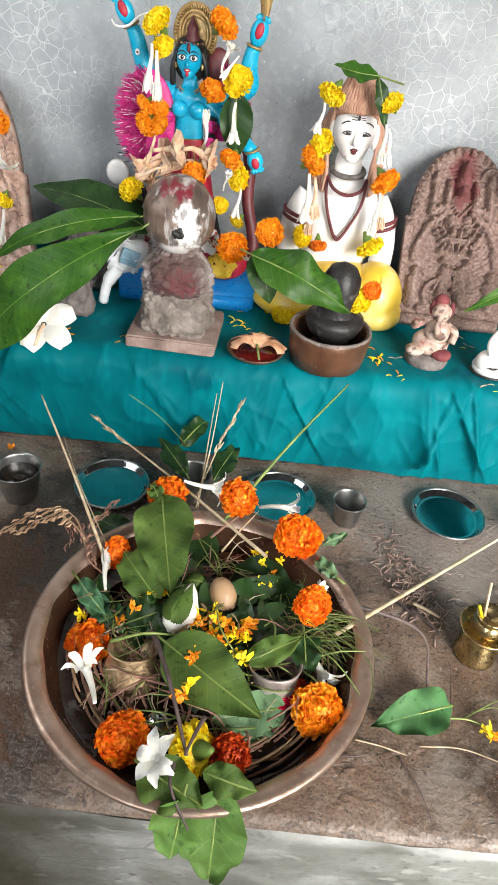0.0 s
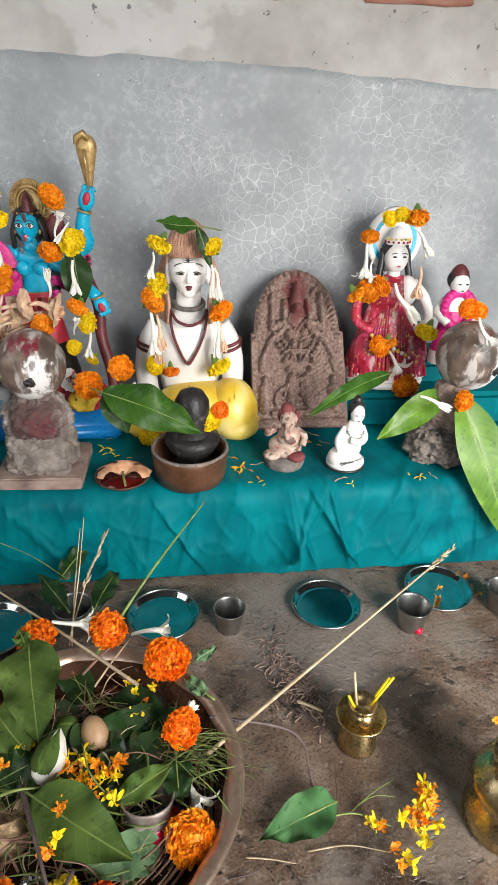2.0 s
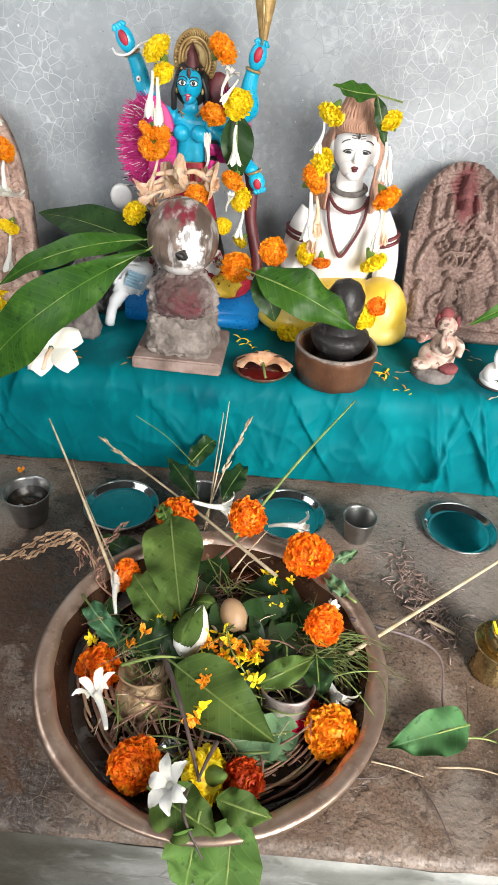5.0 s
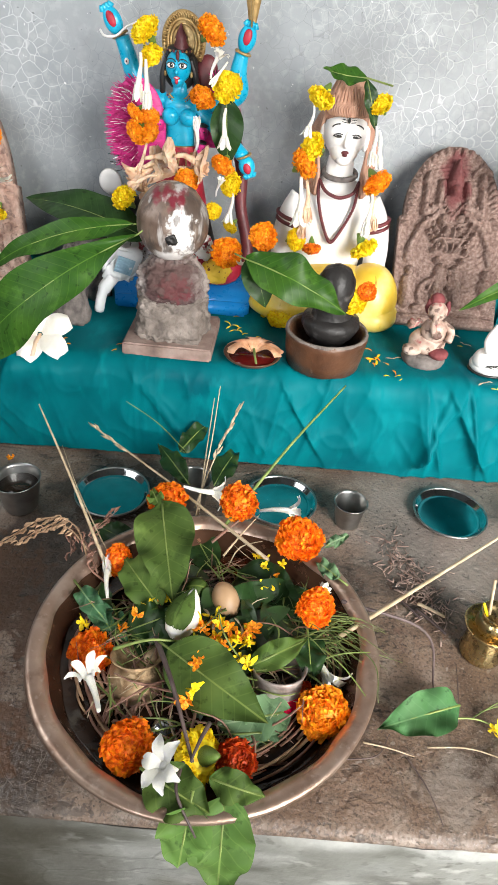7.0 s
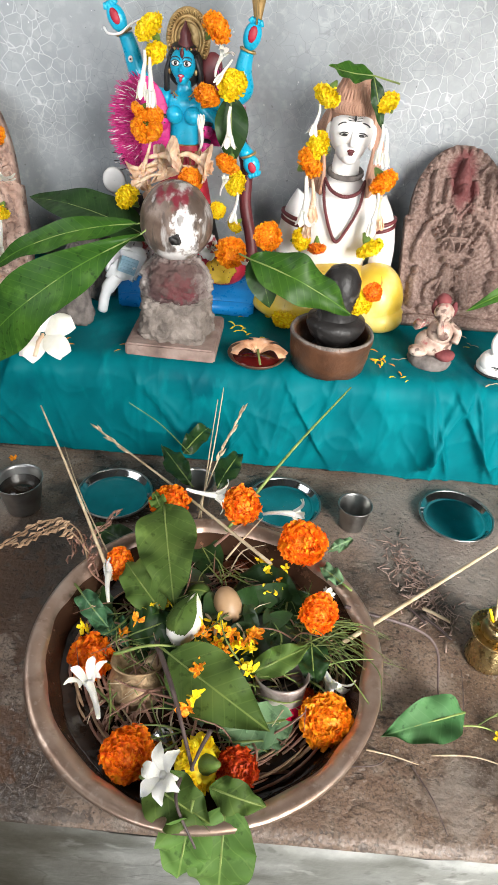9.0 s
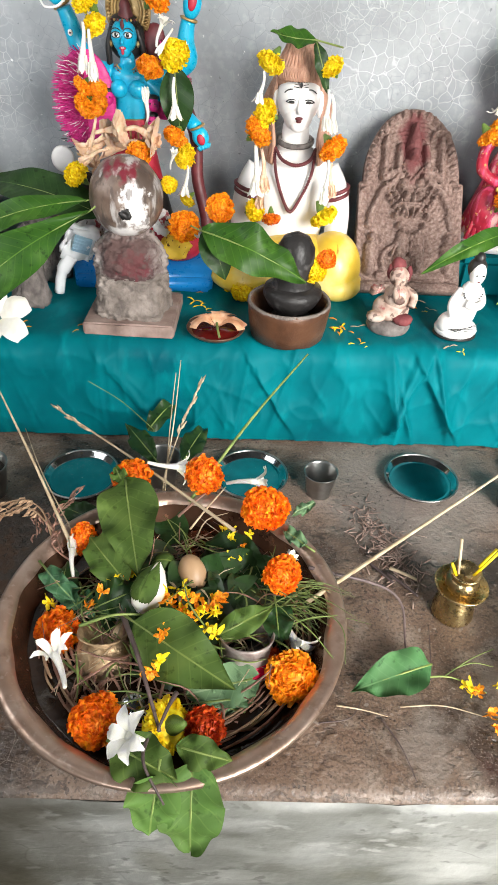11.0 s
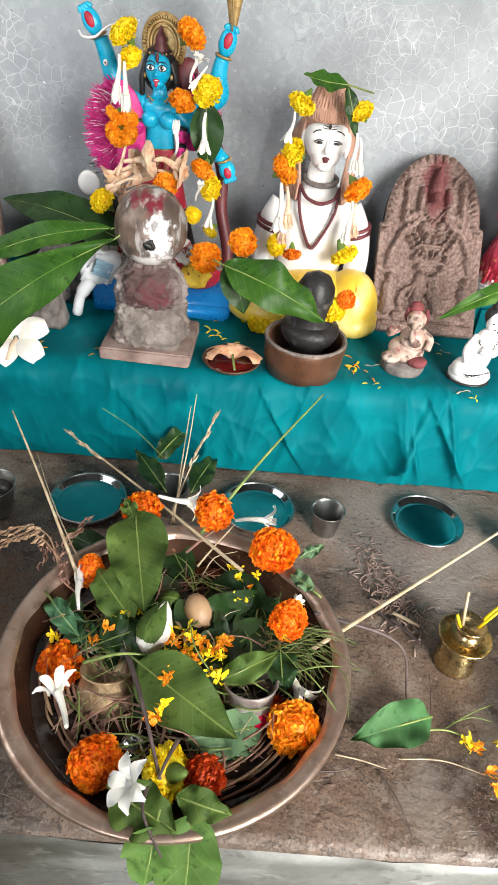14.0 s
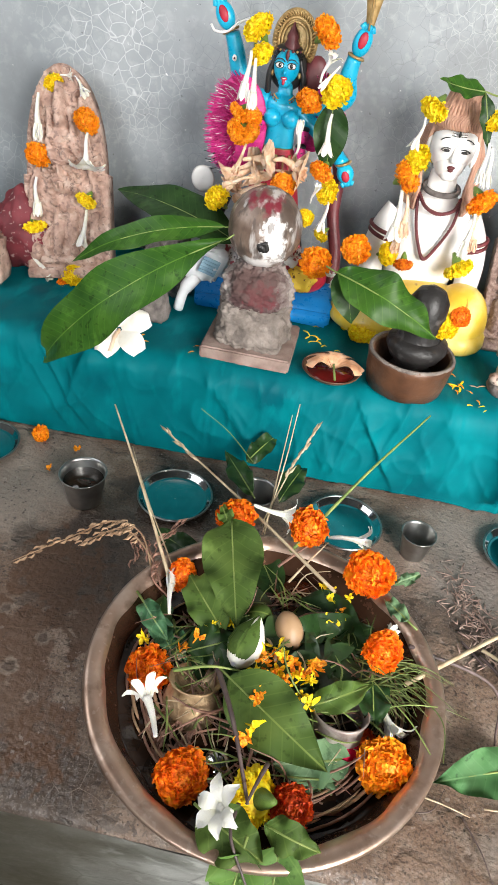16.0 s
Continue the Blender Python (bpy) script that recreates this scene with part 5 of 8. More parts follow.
statue("red_robed_statue", bm, [WHITE, DRESS, BLACK, BLUESKIN, OCHRE, PINK], pose(0.592, 0.985, 0.284, -4, 0, 0),
       "white seated figure in red robe with pale blue halo")
bm = bmesh.new()
add_lathe(bm, [(0.045, 0.0), (0.043, 0.03), (0.034, 0.08), (0.026, 0.12), (0.02, 0.15), (0.001, 0.155)], 24, (0, 0, 0), [0, 1, 1, 0, 0], 1, 0.7)
add_ball(bm, (0, -0.004, 0.178), (0.021, 0.021, 0.025), mi=0)
add_ball(bm, (0, 0.006, 0.186), (0.025, 0.022, 0.024), mi=2)
add_lathe(bm, [(0.02, 0), (0.018, 0.010), (0.010, 0.020), (0.001, 0.024)], 14, (0, 0.004, 0.196), 3)
for k in range(22):
    a = 2 * math.pi * k / 22
    add_ball(bm, (0.034 * math.cos(a), -0.022 + 0.012 * math.sin(a), 0.125 + 0.036 * math.sin(a)), 0.011, mi=1, u=8, v=6)
for sx in (-1, 1):
    add_tube(bm, curve([(sx * 0.024, 0, 0.145), (sx * 0.045, -0.015, 0.12), (sx * 0.03, -0.04, 0.10)], 5), 0.009, 8, 0)
for sx in (-1, 1):
    add_ball(bm, (sx * 0.008, -0.0235, 0.181), (0.0038, 0.002, 0.0018), mi=2, u=8, v=5)
add_ball(bm, (0, -0.0245, 0.167), (0.0035, 0.002, 0.0016), mi=3, u=8, v=5)
statue("small_pink_statue", bm, [WHITE, PINK, BLACK, MAROON], pose(0.735, 0.97, 0.334, -3, 0, 0), "small seated figure wearing a bright pink garland")
block("riser_small", (0.75, 1.0, 0.242), (0.52, 0.20, 0.084), CLOTH, "teal cloth-covered riser at the wall", "platform", bevel=0.012)
block("riser_small_back", (0.76, 1.03, 0.31), (0.2, 0.14, 0.05), CLOTH, "teal cloth-covered upper riser", "platform", bevel=0.01)

# small cream figurine and white figurine on the cloth
bm = bmesh.new()
add_lathe(bm, [(0.038, 0.0), (0.041, 0.006), (0.037, 0.016), (0.03, 0.02), (0.001, 0.021)], 24, mi=2)
add_ball(bm, (0, 0, 0.04), (0.034, 0.026, 0.026), mi=0)
add_ball(bm, (0.006, -0.006, 0.064), (0.024, 0.02, 0.026), mi=0)
add_ball(bm, (0.004, -0.010, 0.105), (0.017, 0.016, 0.018), mi=0)
add_tube(bm, curve([(0.004, -0.024, 0.104), (0.002, -0.03, 0.085), (0.010, -0.028, 0.066), (0.018, -0.024, 0.07)], 5), 0.006, 8, 0)
add_ball(bm, (0.0, 0.0, 0.123), (0.013, 0.012, 0.012), mi=1)
for sx in (-1, 1):
    add_ball(bm, (sx * 0.016 + 0.004, 0.0, 0.108), (0.006, 0.006, 0.014), mi=1)
    add_tube(bm, curve([(sx * 0.02, 0, 0.08), (sx * 0.036, -0.008, 0.07), (sx * 0.034, -0.02, 0.055 + 0.03 * (sx < 0))], 5), 0.007, 8, 0)
    add_ball(bm, (sx * 0.024, -0.018, 0.028), (0.018, 0.016, 0.011), mi=1 if sx > 0 else 0)
rough_up(bm, 0.0014, 90)
DIRTY = mat("worn_cream_paint", [(0.3, (0.22, 0.12, 0.09)), (0.55, (0.50, 0.37, 0.30)), (0.8, (0.70, 0.60, 0.52))], 55, 0.6, bump=0.0008, bscale=160)
layer(DIRTY, (0.075, 0.035, 0.028), "noise", 75, 0.54, 0.60, 0.75, offset=(1, 2, 3))
layer(DIRTY, (0.30, 0.03, 0.04), "noise", 40, 0.60, 0.66, 0.8)
statue("cream_figurine", bm, [DIRTY, STONE_RED, SLATE], pose(0.328, 0.752, TOP + 0.006, 0, 0, -12), "small worn cream figurine with red smears")
bm = bmesh.new()
add_ball(bm, (0, 0, 0.012), (0.046, 0.036, 0.020), mi=0)
add_ball(bm, (-0.018, -0.008, 0.025), (0.027, 0.024, 0.022), mi=0)
add_ball(bm, (0.006, 0, 0.05), (0.029, 0.022, 0.040), mi=0)
add_ball(bm, (0.012, -0.002, 0.082), (0.023, 0.018, 0.024), mi=0)
add_ball(bm, (0.016, -0.003, 0.118), (0.016, 0.016, 0.021), mi=0)
add_ball(bm, (0.015, 0.006, 0.126), (0.019, 0.018, 0.019), mi=1)
add_ball(bm, (0.015, 0.005, 0.144), (0.011, 0.011, 0.011), mi=1)
add_tube(bm, curve([(0.03, 0, 0.09), (0.036, -0.014, 0.07), (0.02, -0.026, 0.066), (0.0, -0.022, 0.07)], 5), 0.0075, 8, 0)
add_tube(bm, curve([(-0.008, 0, 0.088), (-0.026, -0.012, 0.065), (-0.022, -0.024, 0.045)], 5), 0.0075, 8, 0)
for k in range(10):
    a = math.pi * (1 + k / 9)
    add_ball(bm, (0.012 + 0.019 * math.cos(a), -0.016, 0.086 + 0.012 * math.sin(a)), 0.0017, mi=1, u=6, v=4)
for sx in (-1, 1):
    add_ball(bm, (0.016 + sx * 0.0065, -0.0175, 0.120), (0.0032, 0.0015, 0.0012), mi=1, u=6, v=4)
for k in range(5):                                                   # painted fold lines of the robe
    add_tube(bm, curve([(-0.034 + 0.004 * k, -0.026 - 0.002 * k, 0.026 - 0.002 * k), (-0.010 + 0.006 * k, -0.034 - 0.0012 * k, 0.020 + 0.003 * k), (0.018 + 0.004 * k, -0.030, 0.012 + 0.006 * k)], 5), 0.0006, 4, 1)
add_lathe(bm, [(0.040, 0.0), (0.0435, 0.001), (0.0435, 0.003), (0.040, 0.004)], 32, (0, 0, 0), 1, 1.06, 0.84)
add_ball(bm, (0.016, -0.018, 0.109), (0.003, 0.0015, 0.0013), mi=2, u=6, v=4)
statue("white_figurine", bm, [WHITE, BLACK, MAROON], pose(0.450, 0.735, TOP + 0.006) @ Matrix.Diagonal((0.86, 0.9, 1, 1)), "small white glazed seated figurine with black hair")


# ---------------------------------------------------------------- shells on stone blocks, pot, dish
def lumpy(name, prof, material, parent, amount, scale, seed, c=(0, 0, 0), sx=1.0, sy=1.0, seg=128, square=0.0, label=""):
    bm = bmesh.new()
    pr = []
    for a, b in zip(prof, prof[1:]):
        pr += [(a[0] + (b[0] - a[0]) * k / 12, a[1] + (b[1] - a[1]) * k / 12) for k in range(12)]
    add_lathe(bm, pr + [prof[-1]], seg, c, 0, sx, sy)
    if square:
        for v in bm.verts:
            a = math.atan2(v.co.y - c[1], v.co.x - c[0])
            k = 1 / max(abs(math.cos(a)), abs(math.sin(a))) ** square
            v.co.x, v.co.y = c[0] + (v.co.x - c[0]) * k, c[1] + (v.co.y - c[1]) * k
    rough_up(bm, amount, scale, seed)
    rough_up(bm, amount * 0.35, scale * 3.5, seed + 3)
    return part(name, bm, material, parent, label)


ped = thing("stone_pedestal", pose(-0.143, 0.752, TOP + 0.005, 0, 0, -2), "rough grey stone pedestal on a square slab, stained dark red", "pedestal")
bm = bmesh.new()
add_box(bm, (0, 0, 0.0125), (0.160, 0.142, 0.025), bevel=0.003)
part("slab", bm, STONE, ped, "flat brown stone slab", smooth=False)
lumpy("block", [(0.001, 0.024), (0.063, 0.024), (0.066, 0.04), (0.061, 0.075), (0.057, 0.095), (0.055, 0.10), (0.001, 0.101)], GREYSTONE, ped, 0.0065, 52, 2, square=0.6, sy=0.9)
lumpy("crown", [(0.054, 0.094), (0.061, 0.102), (0.0615, 0.122), (0.054, 0.146), (0.036, 0.162), (0.030, 0.17), (0.001, 0.172)], STONE_TOP, ped, 0.006, 46, 5, sy=0.9, label="stone top stained dark red")


def shell(name, m, r, label, pale):
    t = thing(name, m, label, "coconut shell")
    bm = bmesh.new()
    add_ball(bm, (0, 0, 0), (r, r, r * 1.06), u=48, v=32)
    for v in bm.verts:
        v.co *= 1 + 0.02 * noise.fractal(v.co * 40, 0.8, 2, 3)
    sm = mat("shell_surface", [(0.3, (0.085, 0.052, 0.037)), (0.55, (0.19, 0.135, 0.105)), (0.8, (0.37, 0.31, 0.27))], 28, 0.4, bump=0.001, bscale=90)
    layer(sm, (0.05, 0.035, 0.028), "noise", 26, 0.52, 0.60, 0.7, stretch=(1, 1, 0.5))
    layer(sm, (0.66, 0.64, 0.62), "noise", 34, 0.52, 0.60, 0.55, stretch=(1.6, 1, 0.35), offset=(4 + pale, 2, 1))
    spot(sm, (0.80, 0.78, 0.76), (0.020, -r, -0.004), r * 0.40, 0.004, 0.036, 70, 0.92, (1.35, 0.5, 0.62))
    layer(sm, (0.075, 0.055, 0.045), "noise", 55, 0.55, 0.61, 0.75, stretch=(1.3, 1, 0.4), offset=(1, 7, 3))
    spot(sm, (0.78, 0.76, 0.74), (0.0, -r * 0.6, -r * 0.75), r * 0.30, 0.006, 0.02, 60, 0.9, (0.7, 0.6, 1.6))
    if pale > 1:
        spot(sm, (0.82, 0.81, 0.80), (0.040, -0.045, -0.005), 0.046, 0.004, 0.026, 50, 0.95)
        spot(sm, (0.06, 0.05, 0.045), (-0.012, -0.058, 0.018), 0.020, 0.006, 0.02, 60, 0.8)
    for sx_, sz_ in ((-0.022, 0.85), (0.006, 0.72), (0.020, 0.80), (-0.006, 0.93)):
        spot(sm, (0.17, 0.01, 0.025), (sx_, -r * 0.5, r * sz_), 0.009, 0.004, 0.014, 90, 0.9 if pale < 1 else 0.2, (1.6, 0.25, 0.75))
    part("shell", bm, sm, t)
    bm = bmesh.new()
    add_ball(bm, (0.006, -r * 0.97, -r * 0.16), (0.0095, 0.005, 0.0095), u=24, v=14)
    rough_up(bm, 0.003, 160)
    part("dark_hole", bm, BLACK, t, "black hole in the white smear")
    return t


shell("painted_shell", pose(-0.143, 0.757, 0.426), 0.0605, "round grey-brown shell smeared white and red with a dark hole", 0.0)
shell("painted_shell", pose(0.688, 0.775, 0.425, 0, 0, 25), 0.064, "round grey shell smeared white, resting on a stone", 3.0)
rs = thing("stone_pedestal", pose(0.662, 0.765, TOP + 0.005), "lumpy pale grey stone holding a shell", "pedestal")
lumpy("block", [(0.001, 0.0), (0.066, 0.001), (0.07, 0.02), (0.062, 0.055), (0.042, 0.085), (0.001, 0.088)], GREYSTONE, rs, 0.016, 26, 7, sy=0.8)
lumpy("crown", [(0.036, 0.078), (0.044, 0.10), (0.042, 0.13), (0.03, 0.165), (0.001, 0.17)], STONE, rs, 0.005, 36, 9, label="dark reddish stone neck")

pot = thing("clay_pot", pose(0.137, 0.716, TOP + 0.005), "low brown clay pot with a worn pale rim", "pot")
bm = bmesh.new()
add_lathe(bm, [(0.058, 0.0), (0.066, 0.003), (0.070, 0.025), (0.073, 0.052), (0.0745, 0.062), (0.072, 0.067), (0.066, 0.0665), (0.062, 0.060), (0.058, 0.02), (0.05, 0.012), (0.001, 0.012)], 56)
rough_up(bm, 0.0012, 30)
part("body", bm, CLAY, pot)
bm = bmesh.new()
add_tube(bm, [(0.0705 * math.cos(a), 0.0705 * math.sin(a), 0.0655) for a in np.linspace(0, 2 * math.pi, 57)], 0.0034, 8, cap=False)
rough_up(bm, 0.001, 90)
part("rim", bm, GREYSTONE, pot, "pale worn rim")
ling = thing("black_stone", pose(0.142, 0.725, TOP + 0.018), "polished black upright stone with a waisted foot in the pot", "stone")
bm = bmesh.new()
add_lathe(bm, [(0.03, 0.0), (0.036, 0.004), (0.038, 0.016), (0.03, 0.026), (0.03, 0.032), (0.043, 0.044), (0.052, 0.062), (0.050, 0.074), (0.036, 0.08)], 40)
part("foot", bm, DARKSTONE, ling)
bm = bmesh.new()
add_lathe(bm, [(0.036, 0.079), (0.034, 0.085), (0.034, 0.12), (0.032, 0.145), (0.022, 0.162), (0.008, 0.169), (0.001, 0.17)], 40)
rough_up(bm, 0.002, 30)
part("shaft", bm, DARKSTONE, ling)

dish = thing("small_dish", pose(0.008, 0.705, TOP + 0.005), "small brown dish holding red water and a faded flower", "dish")
bm = bmesh.new()
add_lathe(bm, [(0.03, 0.0), (0.04, 0.003), (0.050, 0.011), (0.0525, 0.0145), (0.051, 0.016), (0.047, 0.0125), (0.036, 0.005), (0.001, 0.004)], 44)
part("body", bm, CLAY, dish)
bm = bmesh.new()
add_lathe(bm, [(0.001, 0.0095), (0.043, 0.0095), (0.043, 0.008)], 40)
part("red_water", bm, mat("red_liquid", [(0.3, (0.06, 0.004, 0.004)), (0.7, (0.13, 0.01, 0.008))], 20, 0.08, rvar=0.04), dish, "dark red liquid")

# small dark standing stones on the darker end, boxed thing and red bundle
for (x, y, w, h, sd, nm) in ((-0.345, 0.80, 0.032, 0.145, 1, "dark_stone_figure"), (-0.345, 0.93, 0.045, 0.19, 4, "dark_stone_figure")):
    bm = bmesh.new()
    add_lathe(bm, [(0.001, 0.0), (w * 1.05, 0.0), (w * 1.1, h * 0.15), (w * 0.85, h * 0.3), (w * 0.8, h * 0.55), (w * 0.9, h * 0.65), (w * 0.6, h * 0.78), (w * 0.62, h * 0.9), (w * 0.3, h), (0.001, h)], 40)
    bmesh.ops.subdivide_edges(bm, edges=bm.edges[:], cuts=1, use_grid_fill=True)
    rough_up(bm, 0.006, 55, sd)
    statue(nm, bm, [SLATE], pose(x, y, TOP + 0.005, -8, 0, 0), "small weathered dark stone figure standing on the cloth")
bm = bmesh.new()
add_ball(bm, (0, 0, 0.06), (0.075, 0.07, 0.085), u=40, v=24)
rough_up(bm, 0.02, 16, 3)
for v in bm.verts:
    v.co.z = max(v.co.z, 0)
RED_PRINT = mat("dark_red_print", [(0.3, (0.10, 0.015, 0.02)), (0.7, (0.22, 0.035, 0.045))], 30, 0.7, bump=0.0006)
layer(RED_PRINT, (0.45, 0.33, 0.30), "noise", 95, 0.62, 0.66, 0.8)
tagged(part("folded_cloth", bm, RED_PRINT, m=pose(-0.650, 0.955, TOP + 0.004)), "crumpled dark red printed cloth on the platform", "cloth")
bm = bmesh.new()
add_box(bm, (0, 0, 0.05), (0.10, 0.07, 0.10), bevel=0.012)
bmesh.ops.subdivide_edges(bm, edges=bm.edges[:], cuts=3, use_grid_fill=True)
rough_up(bm, 0.006, 30, 2)
tagged(part("pink_stone", bm, TERRACOTTA, m=pose(-0.700, 0.83, TOP + 0.004)), "pinkish worn stone block at the side wall", "stone")

# folded printed wrapper by the pedestal
wr = thing("printed_wrapper", pose(-0.262, 0.842, 0.285, 12, 20, 10), "crumpled white plastic wrapper with pale blue print", "wrapper")
bm = bmesh.new()
add_box(bm, (0, 0, 0.03), (0.058, 0.016, 0.07), bevel=0.005)
bmesh.ops.subdivide_edges(bm, edges=bm.edges[:], cuts=4, use_grid_fill=True)
rough_up(bm, 0.012, 28, 5)
part("packet", bm, PAPER, wr)
bm = bmesh.new()
add_tube(bm, curve([(-0.008, -0.004, 0.0), (-0.018, -0.012, -0.035), (-0.014, -0.016, -0.078)], 6), [0.013] * 6 + [0.010] * 7, 12)
part("nozzle", bm, PAPER, wr)
bm = bmesh.new()
add_box(bm, (0.004, -0.0135, 0.036), (0.032, 0.002, 0.034))
for k in range(4):
    add_box(bm, (0.002, -0.0155, 0.025 + 0.007 * k), (0.026, 0.002, 0.0022))
part("print", bm, PRINT, wr, "pale blue printed bars", smooth=False)


# ---------------------------------------------------------------- flowers and leaves, built once and shared
def marigold_mesh(name, material, seed, petals=380):
    """A ruffled head, radius 1, facing +z."""
    rnd = random.Random(seed)
    bm = bmesh.new()
    for k in range(petals):
        u = (k + 0.5) / petals
        th = math.acos(1 - 1.55 * u)
        ph = k * 2.39996 + rnd.uniform(-0.25, 0.25)
        d = Vector((math.sin(th) * math.cos(ph), math.sin(th) * math.sin(ph), math.cos(th) * 0.58))
        side = d.cross(Vector((0, 0, 1)))
        side = (side if side.length > 0.05 else Vector((1, 0, 0))).normalized()
        up = side.cross(d).normalized()
        tw = rnd.uniform(-1.5, 1.5)
        s2 = side * math.cos(tw) + up * math.sin(tw)
        w = rnd.uniform(0.095, 0.15)
        lump = 1 + 0.10 * noise.noise(d * 1.7 + Vector((seed, 0, 0)))
        r0, r1 = 0.45, lump * rnd.uniform(0.80, 1.05)
        n = s2.cross(d).normalized()
        cup = rnd.uniform(0.03, 0.12)
        a = [bm.verts.new(d * r0 + s2 * (w * 0.5 * q)) for q in (-1, 0, 1)]
        b = [bm.verts.new(d * (r1 - 0.12) + s2 * (w * 1.1 * q) + n * (cup * (1 - abs(q)))) for q in (-1, 0, 1)]
        c = [bm.verts.new(d * (r1 + rnd.uniform(-0.07, 0.04)) + s2 * (w * 1.0 * q) + n * (cup * (1.5 if q else 2.3))) for q in (-1, 0, 1)]
        for r, s in ((a, b), (b, c)):
            for i in (0, 1):
                bm.faces.new((r[i], r[i + 1], s[i + 1], s[i]))
    add_ball(bm, (0, 0, 0), (0.72, 0.72, 0.5), u=14, v=8)
    me = bpy.data.meshes.new(name)
    bm.to_mesh(me)
    bm.free()
    me.materials.append(material)
    return me


def calyx_mesh():
    bm = bmesh.new()
    add_lathe(bm, [(0.001, -1.25), (0.10, -1.24), (0.15, -1.1), (0.26, -0.85), (0.34, -0.55), (0.40, -0.30), (0.30, -0.2)], 12)
    me = bpy.data.meshes.new("calyx")
    bm.to_mesh(me)
    bm.free()
    me.materials.append(CALYX)
    me.polygons.foreach_set("use_smooth", [True] * len(me.polygons))
    return me


HEADS = {k: [marigold_mesh("petals", m, 11 + 7 * i + j) for j in range(3)] for i, (k, m) in enumerate((("o", ORANGE), ("d", DEEP), ("y", YELLOW), ("r", RUST)))}
CALYX_ME = calyx_mesh()
FLOWER_RND = random.Random(21)
WORDS = {"o": "orange", "d": "deep orange", "y": "bright yellow", "r": "rust red"}


def facing(p, n, spin=0.0):
    n = Vector(n).normalized()
    return Matrix.Translation(p) @ n.to_track_quat("Z", "Y").to_matrix().to_4x4() @ Matrix.Rotation(spin, 4, "Z")


def marigold(p, r, kind, n=None, parent=None, where="", calyx=True):
    """A marigold head of radius r at p, petals facing n."""
    rnd = FLOWER_RND
    if n is None:
        n = Vector((rnd.uniform(-0.4, 0.4), -0.8, 0.45 + rnd.uniform(-0.3, 0.3)))
    m = facing(p, n, rnd.uniform(0, 6.28)) @ Matrix.Diagonal((r, r * rnd.uniform(0.9, 1.05), r * rnd.uniform(0.80, 1.0), 1))
    me = HEADS[kind][rnd.randrange(3)]
    if parent:
        ob = share("marigold", me, parent, m)
        if calyx:
            share("calyx", CALYX_ME, ob, Matrix(), "green calyx")
        return ob
    t = thing("marigold", m, WORDS[kind] + " marigold head " + where, "flower", "marigolds")
    share("petals", me, t, Matrix())
    if calyx:
        share("calyx", CALYX_ME, t, Matrix(), "green calyx")
    return t


def tuberose_meshes(material, star, wide=1.0):
    """Tube along +z, and one of its six petals; length 1."""
    bm = bmesh.new()
    add_tube(bm, curve([(0, 0, 0), (0.05, 0.02, 0.22), (0.04, 0.01, 0.44), (0, 0, 0.64)], 4), [0.030, 0.034, 0.038, 0.040, 0.042, 0.044, 0.047, 0.050, 0.054, 0.058, 0.063, 0.068, 0.074], 9)
    tube = bpy.data.meshes.new("white_flower")
    bm.to_mesh(tube)
    bm.free()
    bm = bmesh.new()
    rows = []
    for t in np.linspace(0, 1, 8):
        w = 0.062 * wide * (0.45 + 0.75 * math.sin(math.pi * min(1, 0.10 + 0.80 * t))) * (1 - 0.75 * max(0, t - 0.72) / 0.28)
        rows.append([bm.verts.new((0.050 + 0.36 * star * t ** 1.4 + 0.028 * q * q, w * q, 0.60 + 0.40 * t - 0.26 * star * t ** 3 + 0.012 * q * q)) for q in (-1, -0.5, 0, 0.5, 1)])
    for r, q in zip(rows, rows[1:]):
        for i in range(4):
            bm.faces.new((r[i], r[i + 1], q[i + 1], q[i]))
    petal = bpy.data.meshes.new("petal")
    bm.to_mesh(petal)
    bm.free()
    for me in (tube, petal):
        me.materials.append(material)
        me.polygons.foreach_set("use_smooth", [True] * len(me.polygons))
    return tube, petal


TUBES = {"w": [tuberose_meshes(PETAL, k) for k in (0.85, 0.40, 0.10)] + [tuberose_meshes(PETAL, 1.25, 1.6)], "c": [tuberose_meshes(CREAM, k, 1.4) for k in (0.6, 0.35, 0.15)] + [tuberose_meshes(CREAM, 0.7, 2.3)]}


def tuberose(a, b, kind="w", parent=None, k=0, fat=1.0, where=""):
    a, b = Vector(a), Vector(b)
    L = (b - a).length
    m = facing(a, b - a, FLOWER_RND.uniform(0, 6)) @ Matrix.Diagonal((L * fat, L * fat, L, 1))
    tube, petal = TUBES[kind][k if k == 3 else k % 3]
    if parent:
        ob = share("white_flower", tube, parent, m)
    else:
        ob = tagged(new("tuberose", tube), ("fresh white" if kind == "w" else "wilting cream") + " tubular flower " + where, "flower", "white tubular flowers")
        ob.matrix_basis = m
    for i in range(6):
        s_ = FLOWER_RND.uniform(0.75, 1.1)
        share("petal", petal, ob, Matrix.Rotation(i * math.pi / 3 + FLOWER_RND.uniform(-0.2, 0.2), 4, "Z") @ Matrix.Diagonal((s_, 1, 1, 1)))
    return ob


